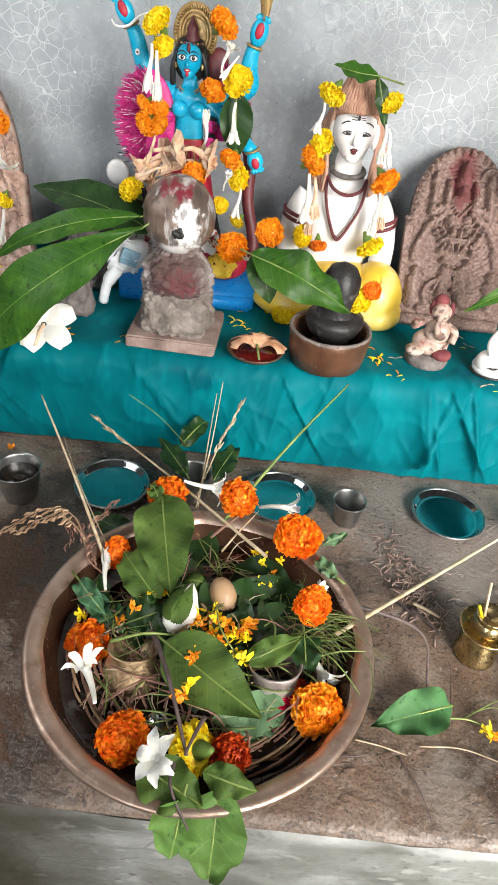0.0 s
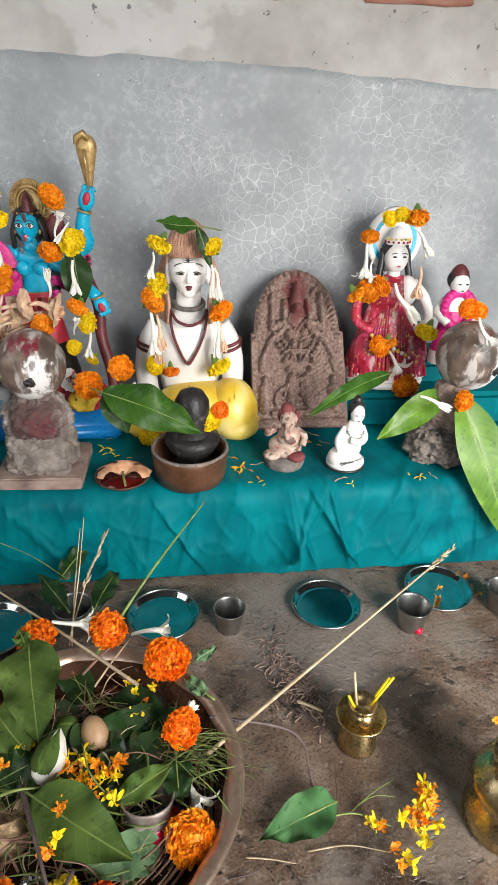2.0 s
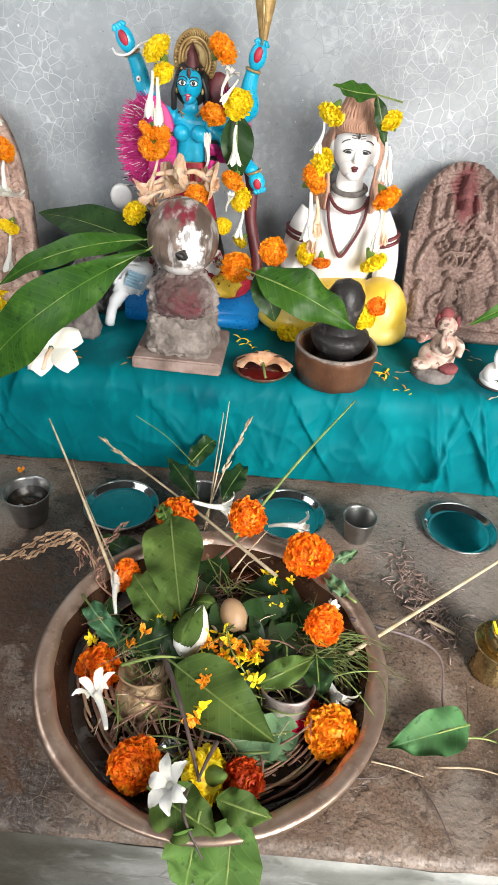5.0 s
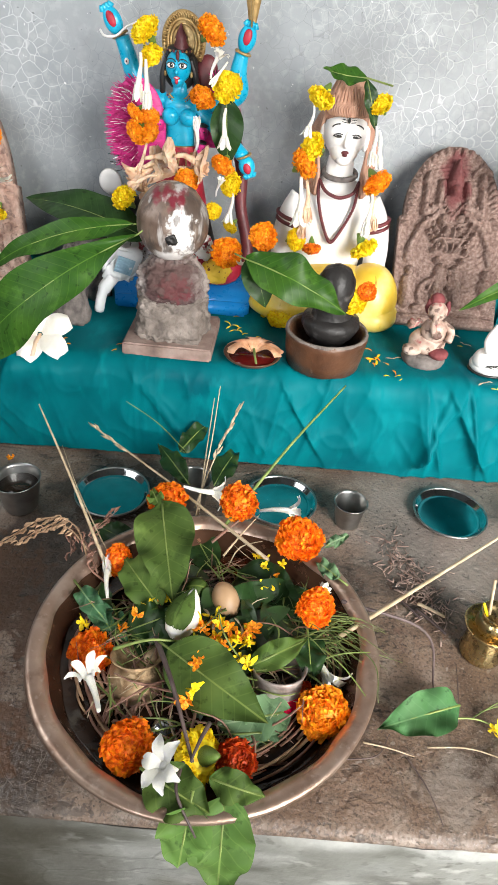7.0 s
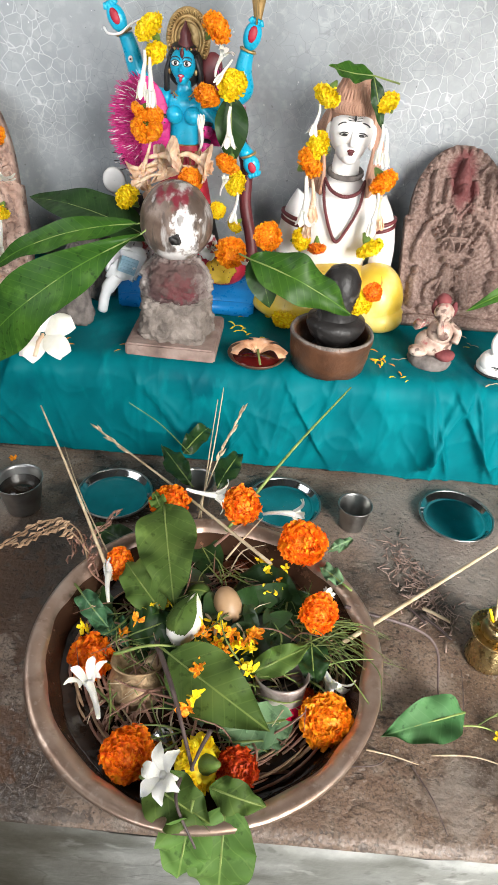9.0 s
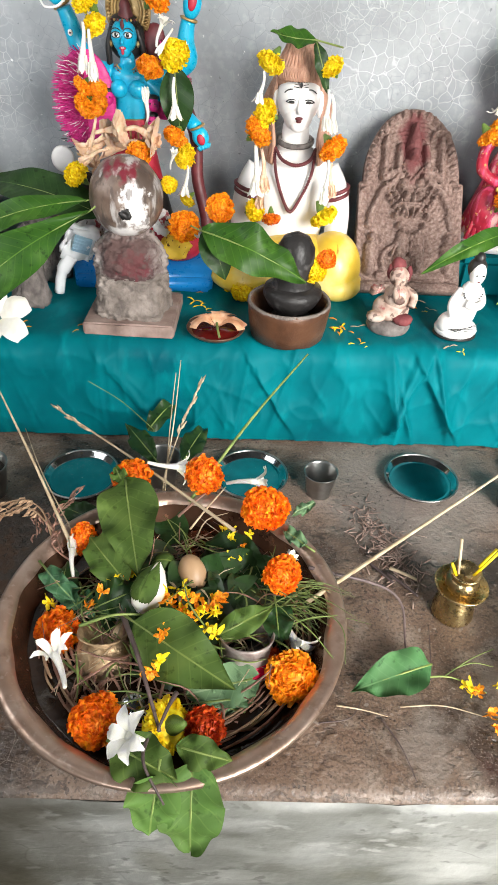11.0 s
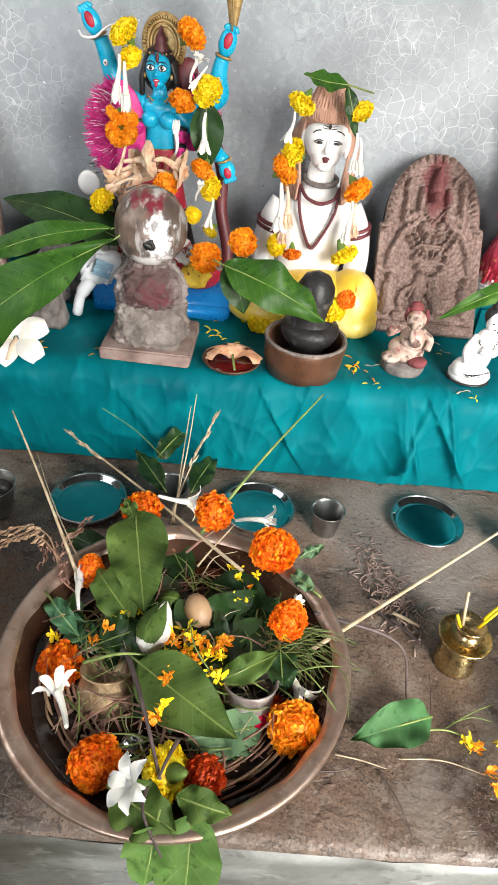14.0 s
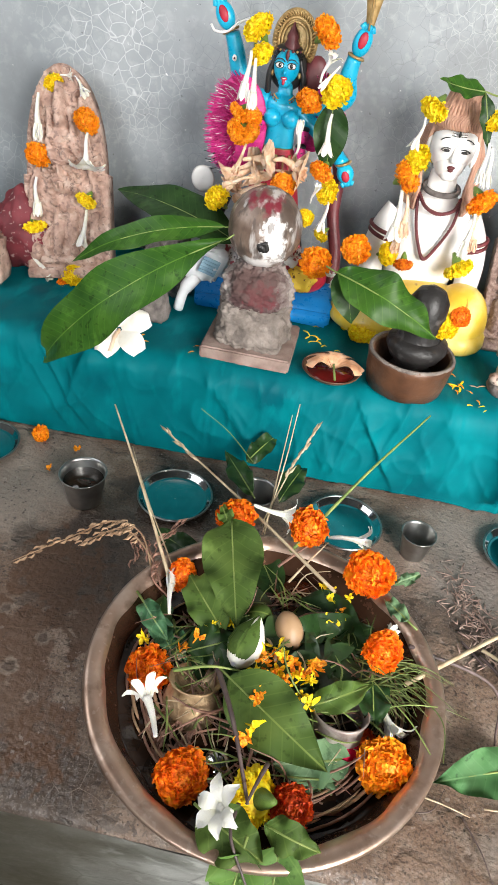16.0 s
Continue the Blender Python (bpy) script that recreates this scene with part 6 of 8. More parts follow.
def blade_width(shape, t):
    if shape == "mango":
        return math.sin(math.pi * min(1, t ** 0.8)) ** 0.85 * (1 - 0.15 * t)
    if shape == "broad":
        return math.sin(math.pi * t ** 1.08) ** 0.95
    if shape == "heart":
        return min(1.0, (max(t, 0) ** 0.42)) * (max(0, 1 - t) ** 0.72) * 1.62
    return math.sin(math.pi * t ** 0.7)


def leaf(a, b, width, material, normal=(0, -0.45, 0.9), shape="mango", droop=0.12, fold=0.15, wave=0.004, where="", parent=None, label="", stem=0.0, twist=0.0):
    """A leaf from its base a to its tip b; width: full width. The blade bends by droop and folds along the midrib."""
    a, b = Vector(a), Vector(b)
    L = (b - a).length
    x = (b - a).normalized()
    n = Vector(normal)
    z = (n - x * n.dot(x)).normalized()
    y = z.cross(x)
    m = Matrix((x, y, z)).transposed().to_4x4()
    m.translation = a
    sd = FLOWER_RND.uniform(0, 50)
    bm = bmesh.new()
    nu, nv = 26, 10
    rows, mid = [], []
    for i in range(nu + 1):
        t = i / nu
        w = width / 2 * blade_width(shape, 0.002 + 0.996 * t)
        bend = droop * L * 4 * t * (1 - t)
        back = -0.10 * L * max(0, 1 - t * 7) if shape == "heart" else 0
        row = []
        for j in range(nv + 1):
            q = 2 * j / nv - 1
            yy = w * q
            zz = bend + fold * abs(yy) + wave * noise.noise(Vector((t * 5 + sd, q * 1.2, sd))) * (0.2 + abs(q)) + 0.6 * wave * math.sin(t * 17 + sd) * q * q
            zz += twist * yy * (t - 0.5)
            row.append(bm.verts.new((L * t + back * abs(q) ** 1.2, yy, zz)))
        rows.append(row)
        mid.append((L * t, 0, bend - 0.0004))
    for r, s in zip(rows, rows[1:]):
        for j in range(nv):
            bm.faces.new((r[j], s[j], s[j + 1], r[j + 1]))
    if parent is None:
        t_ = thing("leaf", m, label or "green leaf " + where, "leaf", "leaves")
        blade_m = Matrix()
        owner = t_
    else:
        t_, owner, blade_m = None, parent, m
    bl = part("blade", bm, material, owner, m=blade_m)
    bm = bmesh.new()
    stalk = [(-stem, 0, -stem * 0.1)] if stem else []
    pts = stalk + mid[::3]
    add_tube(bm, pts, np.linspace(0.0016, 0.0004, len(pts)).tolist(), 6)
    part("midrib", bm, GRASS, t_ or bl)
    return t_ or bl


def stalk(a, b, r, material, name, label, category, bend=(0, 0, 0.01), leaves=0, ear=0, r1=None):
    """A dry stalk; ear: grains on the far end."""
    a, b = Vector(a), Vector(b)
    t = thing(name, Matrix.Translation(a), label, category)
    pts = curve([(0, 0, 0), (b - a) * 0.5 + Vector(bend), b - a], 8)
    bm = bmesh.new()
    add_tube(bm, pts, np.linspace(r, r1 if r1 is not None else r * 0.5, len(pts)).tolist(), 7)
    part("stem", bm, material, t)
    if ear:
        rnd = random.Random(int(abs(a.x) * 1000) + ear)
        d = (pts[-1] - pts[-6]).normalized()
        for k in range(ear):
            c = pts[-1] - d * (0.09 * k / ear)
            o = Vector((rnd.uniform(-1, 1), rnd.uniform(-1, 1), rnd.uniform(-1, 1))).normalized() * 0.004
            bm = bmesh.new()
            add_tube(bm, [c, c + d * 0.006 + o * 0.7, c + d * 0.016 + o * 1.2], [0.0008, 0.0022, 0.0004], 6)
            part("grain", bm, material, t)
    return t


# ---------------------------------------------------------------- garlands on the figures
def garland(label, beads, tubes):
    t = thing("garland", pose(0, 0, 0), label, "garland", "flower garlands")
    for p, r, k in beads:
        marigold(p, r * 1.06, k, (FLOWER_RND.uniform(-0.8, 0.8), -0.5, FLOWER_RND.choice((-0.75, -0.4, 0.3, 0.7))), parent=t)
    for a, b, k, v in tubes:
        tuberose(a, b, k, t, v, 1.7 if k == "c" and v == 3 else 1.0)
    return t


K_P = [(-0.204, 0.885, 0.684), (-0.197, 0.890, 0.650), (-0.098, 0.890, 0.691), (-0.110, 0.885, 0.594), (-0.069, 0.885, 0.614), (-0.222, 0.885, 0.563), (-0.201, 0.885, 0.561), (-0.222, 0.880, 0.535), (-0.204, 0.880, 0.534), (-0.071, 0.885, 0.492), (-0.129, 0.83, 0.474), (-0.239, 0.83, 0.437), (-0.054, 0.885, 0.459), (-0.086, 0.885, 0.409), (-0.053, 0.885, 0.385)]
K_R = [0.024, 0.020, 0.024, 0.021, 0.024, 0.018, 0.018, 0.021, 0.021, 0.021, 0.021, 0.024, 0.021, 0.015, 0.015]
K_C = "yyooyoooooo" + "yyyy"
K_A = [(-0.209, 0.868, 0.655), (-0.201, 0.868, 0.646), (-0.096, 0.872, 0.625), (-0.069, 0.872, 0.651), (-0.119, 0.872, 0.512), (-0.069, 0.872, 0.584), (-0.196, 0.872, 0.516), (-0.160, 0.866, 0.462), (-0.185, 0.872, 0.495), (-0.150, 0.868, 0.486), (-0.095, 0.872, 0.496), (-0.081, 0.872, 0.440), (-0.050, 0.872, 0.448), (-0.204, 0.872, 0.520), (-0.215, 0.872, 0.480), (-0.204, 0.850, 0.500), (-0.152, 0.846, 0.508), (-0.182, 0.842, 0.476), (-0.100, 0.850, 0.478)]
K_B = [(-0.218, 0.868, 0.583), (-0.200, 0.868, 0.572), (-0.078, 0.868, 0.675), (-0.096, 0.868, 0.615), (-0.117, 0.868, 0.570), (-0.069, 0.868, 0.514), (-0.171, 0.862, 0.455), (-0.226, 0.862, 0.430), (-0.232, 0.866, 0.452), (-0.090, 0.862, 0.486), (-0.128, 0.866, 0.505), (-0.070, 0.862, 0.478), (-0.058, 0.862, 0.391), (-0.222, 0.866, 0.462), (-0.172, 0.862, 0.500), (-0.148, 0.840, 0.514), (-0.092, 0.840, 0.498), (-0.238, 0.840, 0.452), (-0.142, 0.842, 0.488)]
garland("long garland of marigolds and white tubular flowers on the blue figure", list(zip(K_P, K_R, K_C)),
        [(a, b, "wwwwwwcccccwwcccccc"[i], (2, 2, 0, 2, 2, 1, 3, 0, 3, 1, 3, 1, 1, 2, 3, 3, 3, 0, 1)[i]) for i, (a, b) in enumerate(zip(K_A, K_B))])
S_P = [(0.090, 0.890, 0.610), (0.190, 0.890, 0.605), (0.085, 0.888, 0.533), (0.072, 0.880, 0.506), (0.206, 0.882, 0.484), (0.072, 0.880, 0.371), (0.104, 0.880, 0.357), (0.203, 0.880, 0.365)]
S_R = [0.024, 0.019, 0.023, 0.025, 0.026, 0.021, 0.017, 0.027]
S_C = "yyyooydy"
S_A = [(0.078, 0.878, 0.598), (0.187, 0.878, 0.575), (0.193, 0.878, 0.569), (0.069, 0.872, 0.486), (0.080, 0.872, 0.480), (0.199, 0.872, 0.466), (0.206, 0.872, 0.462), (0.086, 0.872, 0.440)]
S_B = [(0.070, 0.878, 0.545), (0.189, 0.878, 0.510), (0.204, 0.878, 0.506), (0.076, 0.872, 0.392), (0.089, 0.872, 0.404), (0.199, 0.872, 0.388), (0.212, 0.872, 0.400), (0.080, 0.872, 0.375)]
garland("garland of marigolds and white flowers on the white figure", list(zip(S_P, S_R, S_C)), [(a, b, "wwwwcwcc"[i], (1, 2, 2, 1, 2, 2, 2, 2)[i]) for i, (a, b) in enumerate(zip(S_A, S_B))])
D_P = [(0.591, 0.915, 0.660), (0.561, 0.915, 0.664), (0.537, 0.915, 0.656), (0.502, 0.915, 0.623), (0.488, 0.915, 0.507), (0.512, 0.915, 0.514), (0.536, 0.915, 0.525), (0.551, 0.915, 0.393), (0.573, 0.915, 0.400), (0.653, 0.915, 0.426), (0.622, 0.915, 0.298)]
D_R = [0.024, 0.016, 0.016, 0.018, 0.023, 0.024, 0.024, 0.025, 0.018, 0.024, 0.029]
D_C = "oyyooooooyo"
D_A = [(0.496, 0.910, 0.610), (0.589, 0.910, 0.642), (0.565, 0.910, 0.531), (0.573, 0.910, 0.384), (0.613, 0.910, 0.565), (0.512, 0.910, 0.577)]
D_B = [(0.500, 0.910, 0.531), (0.634, 0.910, 0.582), (0.626, 0.910, 0.447), (0.609, 0.910, 0.331), (0.616, 0.910, 0.495), (0.512, 0.910, 0.531)]
garland("garland of orange marigolds and white flowers on the red-robed figure", list(zip(D_P, D_R, D_C)), [(a, b, "wwwwcw"[i], i) for i, (a, b) in enumerate(zip(D_A, D_B))])
L_P = [(-0.600, 1.015, 0.541), (-0.522, 0.972, 0.492), (-0.614, 0.955, 0.425), (-0.507, 0.912, 0.367), (-0.613, 0.905, 0.300), (-0.554, 0.872, 0.198), (-0.528, 0.875, 0.226)]
L_R = [0.017, 0.024, 0.025, 0.019, 0.023, 0.018, 0.020]
L_C = "yooyyoy"
L_A = [(-0.593, 1.02, 0.554), (-0.560, 1.02, 0.556), (-0.620, 0.99, 0.525), (-0.513, 0.950, 0.478), (-0.507, 0.910, 0.349), (-0.612, 0.930, 0.390), (-0.619, 0.900, 0.276), (-0.624, 0.895, 0.248)]
L_B = [(-0.560, 1.02, 0.556), (-0.525, 0.985, 0.531), (-0.615, 0.955, 0.446), (-0.508, 0.915, 0.408), (-0.514, 0.885, 0.276), (-0.611, 0.915, 0.317), (-0.624, 0.895, 0.248), (-0.568, 0.870, 0.210)]
garland("garland of marigolds and white flowers on the terracotta relief", list(zip(L_P, L_R, L_C)), [(a, b, "wwwwwwww"[i], i) for i, (a, b) in enumerate(zip(L_A, L_B))])

for p, r, k, w in zip([(-0.053, 0.800, 0.364), (0.011, 0.800, 0.399), (0.175, 0.710, 0.330), (0.194, 0.710, 0.350), (0.061, 0.854, 0.222), (0.037, 0.894, 0.222), (0.657, 0.700, 0.363), (0.679, 0.800, 0.511), (0.700, 0.800, 0.507)],
                      [0.029, 0.025, 0.022, 0.017, 0.030, 0.026, 0.022, 0.020, 0.019], "ooydyyooo",
                      ["beside the shell", "beside the shell", "on the black stone", "on the black stone", "lying on the cloth", "lying on the cloth", "hanging by the shell", "behind the shell", "behind the shell"]):
    marigold(p, r, k, where=w)
for i, (a, b) in enumerate(zip([(-0.026, 0.780, 0.341), (0.037, 0.780, 0.377), (0.565, 0.690, 0.380), (0.648, 0.690, 0.530)], [(0.012, 0.770, 0.379), (-0.020, 0.770, 0.324), (0.626, 0.680, 0.354), (0.683, 0.680, 0.470)])):
    tuberose(b if i == 0 else a, a if i == 0 else b, "w", None, i, where="beside a shell")

# leaves on the altar
lf = lambda a, b, w, mt, **k: leaf(a, b, w, mt, **k)
lf((-0.196, 0.715, 0.414), (-0.516, 0.665, 0.145), 0.108, MANGO, where="arching from the shell over the cloth edge", label="large glossy mango leaf arching from the shell over the cloth", shape="broad", droop=0.17, fold=0.10, wave=0.012, normal=(0.1, -0.7, 0.7), stem=0.02)
lf((-0.206, 0.740, 0.422), (-0.471, 0.740, 0.317), 0.055, MANGO, label="narrow glossy green mango leaf behind a larger leaf", droop=0.12, fold=0.1, normal=(0, -0.6, 0.8), stem=0.02)
lf((-0.196, 0.800, 0.378), (-0.440, 0.900, 0.400), 0.095, MANGO_DARK, label="dark green mango leaf behind the shell", droop=0.08, fold=0.1, normal=(0, -0.5, 0.85), stem=0.02)
lf((-0.016, 0.705, 0.392), (0.158, 0.668, 0.326), 0.080, MANGO, label="large glossy mango leaf lying across the black stone", droop=0.12, fold=0.10, wave=0.012, normal=(0.1, -0.75, 0.6), stem=0.02)
lf((-0.007, 0.720, 0.396), (0.024, 0.700, 0.311), 0.06, MANGO_DARK, label="dark green leaf hanging beside the blue base", droop=0.08, normal=(0.1, -0.8, 0.4))
lf((-0.071, 0.895, 0.598), (-0.064, 0.900, 0.488), 0.062, MANGO_DARK, label="dark green leaf tucked into the garland", droop=0.05, normal=(0.1, -0.9, 0.3))
lf((0.162, 0.900, 0.642), (0.085, 0.880, 0.653), 0.04, MANGO, label="green leaf laid on the white figure's head", droop=-0.05, normal=(0, -0.6, 0.7), stem=0.05)
lf((0.162, 0.900, 0.640), (0.187, 0.885, 0.566), 0.026, MANGO_DARK, label="narrow dark leaf hanging from the white figure's head", droop=0.05, normal=(0.2, -0.9, 0.2))
lf((0.542, 0.800, 0.379), (0.366, 0.740, 0.317), 0.038, MANGO, label="narrow curved mango leaf over the stone relief", droop=0.16, normal=(0.1, -0.6, 0.7))
lf((0.646, 0.760, 0.357), (0.497, 0.700, 0.283), 0.06, MANGO_LIGHT, label="bright green mango leaf pointing down to the cloth", droop=0.05, normal=(0.1, -0.7, 0.6))
lf((0.656, 0.720, 0.369), (0.771, 0.615, 0.083), 0.10, MANGO_LIGHT, label="large bright mango leaf hanging over the cloth edge", droop=0.06, normal=(-0.1, -0.8, 0.5))
lf((0.707, 0.760, 0.404), (0.837, 0.850, 0.440), 0.06, MANGO, label="green mango leaf behind the shell", droop=0.06)

# white hibiscus lying on the cloth
hb = thing("hibiscus", facing((-0.372, 0.690, TOP + 0.030), (0.25, -0.62, 0.75)) @ Matrix.Diagonal((1.05, 1.05, 1.05, 1)), "fresh white hibiscus flower lying on the cloth", "flower")
for k in range(5):
    a = k * 1.2566 + 0.3
    bm = bmesh.new()
    rows = []
    for t in np.linspace(0, 1, 8):
        w = 0.0205 * math.sin(math.pi * (0.10 + 0.74 * t)) ** 0.7
        rows.append([bm.verts.new(((0.004 + 0.050 * t) * math.cos(a) - w * q * math.sin(a), (0.004 + 0.050 * t) * math.sin(a) + w * q * math.cos(a),
                                   0.016 * math.sin(t * 2.4) + 0.004 * math.sin(q * 3 + k) * t - 0.006 * q * q * t)) for q in np.linspace(-1, 1, 6)])
    for r, q in zip(rows, rows[1:]):
        for i in range(5):
            bm.faces.new((r[i], r[i + 1], q[i + 1], q[i]))
    part("petal", bm, PETAL, hb)
bm = bmesh.new()
add_tube(bm, curve([(0, 0, 0), (-0.01, -0.02, 0.012), (-0.018, -0.042, 0.012)], 5), np.linspace(0.0025, 0.004, 11).tolist(), 7)
rough_up(bm, 0.002, 300)
part("stamen", bm, CREAM, hb, "pale fuzzy stamen column")

# faded flower in the dish: a fan of limp petals with its green stem
fd = thing("faded_flower", pose(0.010, 0.690, TOP + 0.017), "wilted peach flower fanned over the small dish", "flower")
TAN = mat("limp_petal", [(0.3, (0.50, 0.22, 0.10)), (0.55, (0.68, 0.40, 0.24)), (0.8, (0.78, 0.58, 0.42))], 60, 0.6, trans=0.1, bump=0.0008, bscale=260)
for k in range(9):
    a0 = math.pi * (-0.06 + 1.12 * k / 8)
    L = 0.045 + 0.006 * math.sin(2.3 * k)
    bm = bmesh.new()
    rows = []
    for t in np.linspace(0, 1, 7):
        row = []
        for q in (-1, -0.5, 0, 0.5, 1):
            g = a0 + 0.42 * q * (0.5 + 0.5 * t)
            r = 0.004 + (L - 0.006 * abs(q) * t) * t
            row.append(bm.verts.new((1.05 * r * math.cos(g), 0.75 * r * math.sin(g), 0.010 + 0.016 * math.sin(2.4 * t) - 0.010 * t * t * abs(math.cos(a0)) + 0.0028 * abs(q) * t + 0.0008 * (k % 2))))
        rows.append(row)
    for r, q in zip(rows, rows[1:]):
        for i in range(4):
            bm.faces.new((r[i], r[i + 1], q[i + 1], q[i]))
    part("petal", bm, TAN, fd)
bm = bmesh.new()
add_tube(bm, curve([(0, 0.004, 0.016), (0.002, -0.010, 0.012), (0.006, -0.026, 0.003)], 5), 0.0022, 8)
part("stem", bm, GRASS, fd, "green stem")

# ---------------------------------------------------------------- in the bowl
UPN = (0.0, -0.55, 0.83)
for p, r, k in zip([(-0.094, 0.346, 0.172), (0.006, 0.355, 0.172), (0.091, 0.298, 0.166), (0.110, 0.192, 0.158), (0.118, 0.073, 0.128), (-0.012, 0.012, 0.135), (-0.088, 0.022, 0.125), (-0.153, 0.132, 0.118), (-0.145, 0.252, 0.148), (0.024, 0.013, 0.132), (0.096, 0.098, 0.122)],
                   [0.0285, 0.0285, 0.0315, 0.0245, 0.0295, 0.0275, 0.0275, 0.0290, 0.022, 0.0225, 0.014], "ddddoydddrr"):
    marigold(p, r, k, (FLOWER_RND.uniform(-0.3, 0.3), -0.55, 0.8) if k != "y" else (-0.5, 0.3, -0.7), where="on the heap in the bowl")

BL = [  # base, tip, width, material, shape, label
    ((-0.098, 0.322, 0.194), (-0.062, 0.176, 0.162), 0.078, BETEL, "oval", "broad green betel leaf standing on the heap"),
    ((-0.100, 0.316, 0.188), (-0.114, 0.340, 0.196), 0.022, BETEL, "oval", "folded green leaf tip above the heap"),
    ((-0.082, 0.184, 0.152), (-0.136, 0.250, 0.155), 0.062, BETEL, "heart", "green betel leaf leaning on the heap"),
    ((-0.060, 0.118, 0.160), (0.056, 0.046, 0.146), 0.074, BETEL, "oval", "large green betel leaf with a pointed tip"),
    ((0.074, 0.075, 0.120), (0.002, 0.052, 0.125), 0.060, BETEL_PALE, "heart", "pale underside of a betel leaf"),
    ((0.061, 0.082, 0.120), (0.042, 0.036, 0.100), 0.050, BETEL_PALE, "oval", "pale crumpled betel leaf"),
    ((-0.018, 0.173, 0.130), (0.107, 0.251, 0.120), 0.075, MANGO_DARK, "mango", "green leaf low in the heap, its shade put into a dark colour"),
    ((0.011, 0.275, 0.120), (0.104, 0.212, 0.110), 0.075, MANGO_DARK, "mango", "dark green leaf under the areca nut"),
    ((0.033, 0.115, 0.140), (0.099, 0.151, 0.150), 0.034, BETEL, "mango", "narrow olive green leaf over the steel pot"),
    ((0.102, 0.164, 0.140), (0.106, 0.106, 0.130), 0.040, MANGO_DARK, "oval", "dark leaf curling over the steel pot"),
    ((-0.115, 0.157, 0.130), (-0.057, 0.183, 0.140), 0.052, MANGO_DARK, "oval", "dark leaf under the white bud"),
    ((-0.184, 0.208, 0.140), (-0.140, 0.166, 0.130), 0.030, HERB, "mango", "light-edged herb leaf in the bowl"),
    ((-0.165, 0.194, 0.135), (-0.129, 0.154, 0.120), 0.030, HERB, "mango", "light-edged herb leaf in the bowl"),
    ((-0.137, 0.191, 0.120), (-0.114, 0.147, 0.120), 0.022, HERB, "mango", "small blue-green herb leaf"),
    ((0.000, -0.016, 0.152), (0.054, -0.029, 0.150), 0.034, BETEL, "mango", "green leaf lying on the front rim"),
    ((-0.055, -0.018, 0.150), (0.003, -0.045, 0.145), 0.065, BETEL, "heart", "green leaf bending over the front rim"),
    ((0.016, -0.038, 0.145), (0.016, -0.080, 0.075), 0.085, HANG, "heart", "fresh heart-shaped leaf hanging over the front rim"),
    ((-0.016, -0.041, 0.145), (-0.022, -0.075, 0.100), 0.068, HANG, "heart", "fresh heart-shaped leaf hanging over the front rim"),
    ((0.132, 0.307, 0.150), (0.163, 0.329, 0.150), 0.018, BETEL_PALE, "mango", "small pale leaf beside a marigold"),
    ((0.144, 0.248, 0.150), (0.116, 0.279, 0.145), 0.022, BETEL_PALE, "mango", "small pale leaf beside a marigold"),
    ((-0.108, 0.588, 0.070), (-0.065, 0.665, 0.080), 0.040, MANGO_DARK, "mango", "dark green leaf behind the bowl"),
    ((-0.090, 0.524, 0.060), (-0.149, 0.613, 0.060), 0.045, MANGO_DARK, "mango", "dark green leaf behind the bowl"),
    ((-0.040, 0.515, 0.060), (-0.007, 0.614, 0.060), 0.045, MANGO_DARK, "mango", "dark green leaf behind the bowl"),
    ((-0.016, 0.280, 0.100), (-0.067, 0.374, 0.100), 0.050, MANGO_DARK, "mango", "leaf inside the bowl, its shade put into a dark colour"),
    ((-0.128, 0.312, 0.110), (-0.211, 0.354, 0.110), 0.040, MANGO_DARK, "mango", "leaf at the back of the bowl, its shade put into a dark colour"),
    ((0.090, 0.171, 0.100), (0.165, 0.221, 0.100), 0.045, MANGO_DARK, "mango", "leaf inside the bowl, its shade put into a dark colour"),
    ((-0.143, 0.197, 0.105), (-0.194, 0.252, 0.100), 0.040, MANGO_DARK, "mango", "leaf inside the bowl, its shade put into a dark colour"),
]
for i, (a, b, w, mt, sh, lab) in enumerate(BL):
    leaf(a, b, w, mt, UPN, sh, droop=(0.05, 0.09, 0.12)[i % 3], fold=(0.10, 0.2, 0.14)[i % 3], wave=0.010, label=lab, stem=0.015 if i % 2 else 0.0)
leaf((0.318, 0.162, 0.020), (0.206, 0.126, 0.008), 0.058, HERB_FLAT, (0.0, -0.35, 1.0), "oval", droop=0.06, fold=0.40, wave=0.014, label="pale green folded leaf lying on the ledge", stem=0.0)

# white flowers in the bowl
for a, b, k, v, fat in (
    ((-0.121, 0.043, 0.150), (-0.154, 0.107, 0.145), "w", 0, 1.0),
    ((-0.022, -0.010, 0.148), (-0.055, -0.028, 0.198), "w", 3, 0.98),
    ((-0.073, 0.359, 0.190), (-0.005, 0.353, 0.185), "w", 0, 1.0),
    ((0.037, 0.369, 0.145), (0.108, 0.377, 0.145), "w", 0, 1.0),
    ((-0.147, 0.196, 0.140), (-0.160, 0.256, 0.150), "w", 2, 1.0),
    ((0.103, 0.198, 0.145), (0.129, 0.237, 0.150), "w", 1, 1.0),
    ((0.103, 0.160, 0.130), (0.138, 0.098, 0.120), "w", 0, 1.0),
    ((-0.125, 0.285, 0.150), (-0.110, 0.314, 0.160), "c", 2, 1.0),
):
    tuberose(a, b, k, None, v, fat, where="on the heap in the bowl")

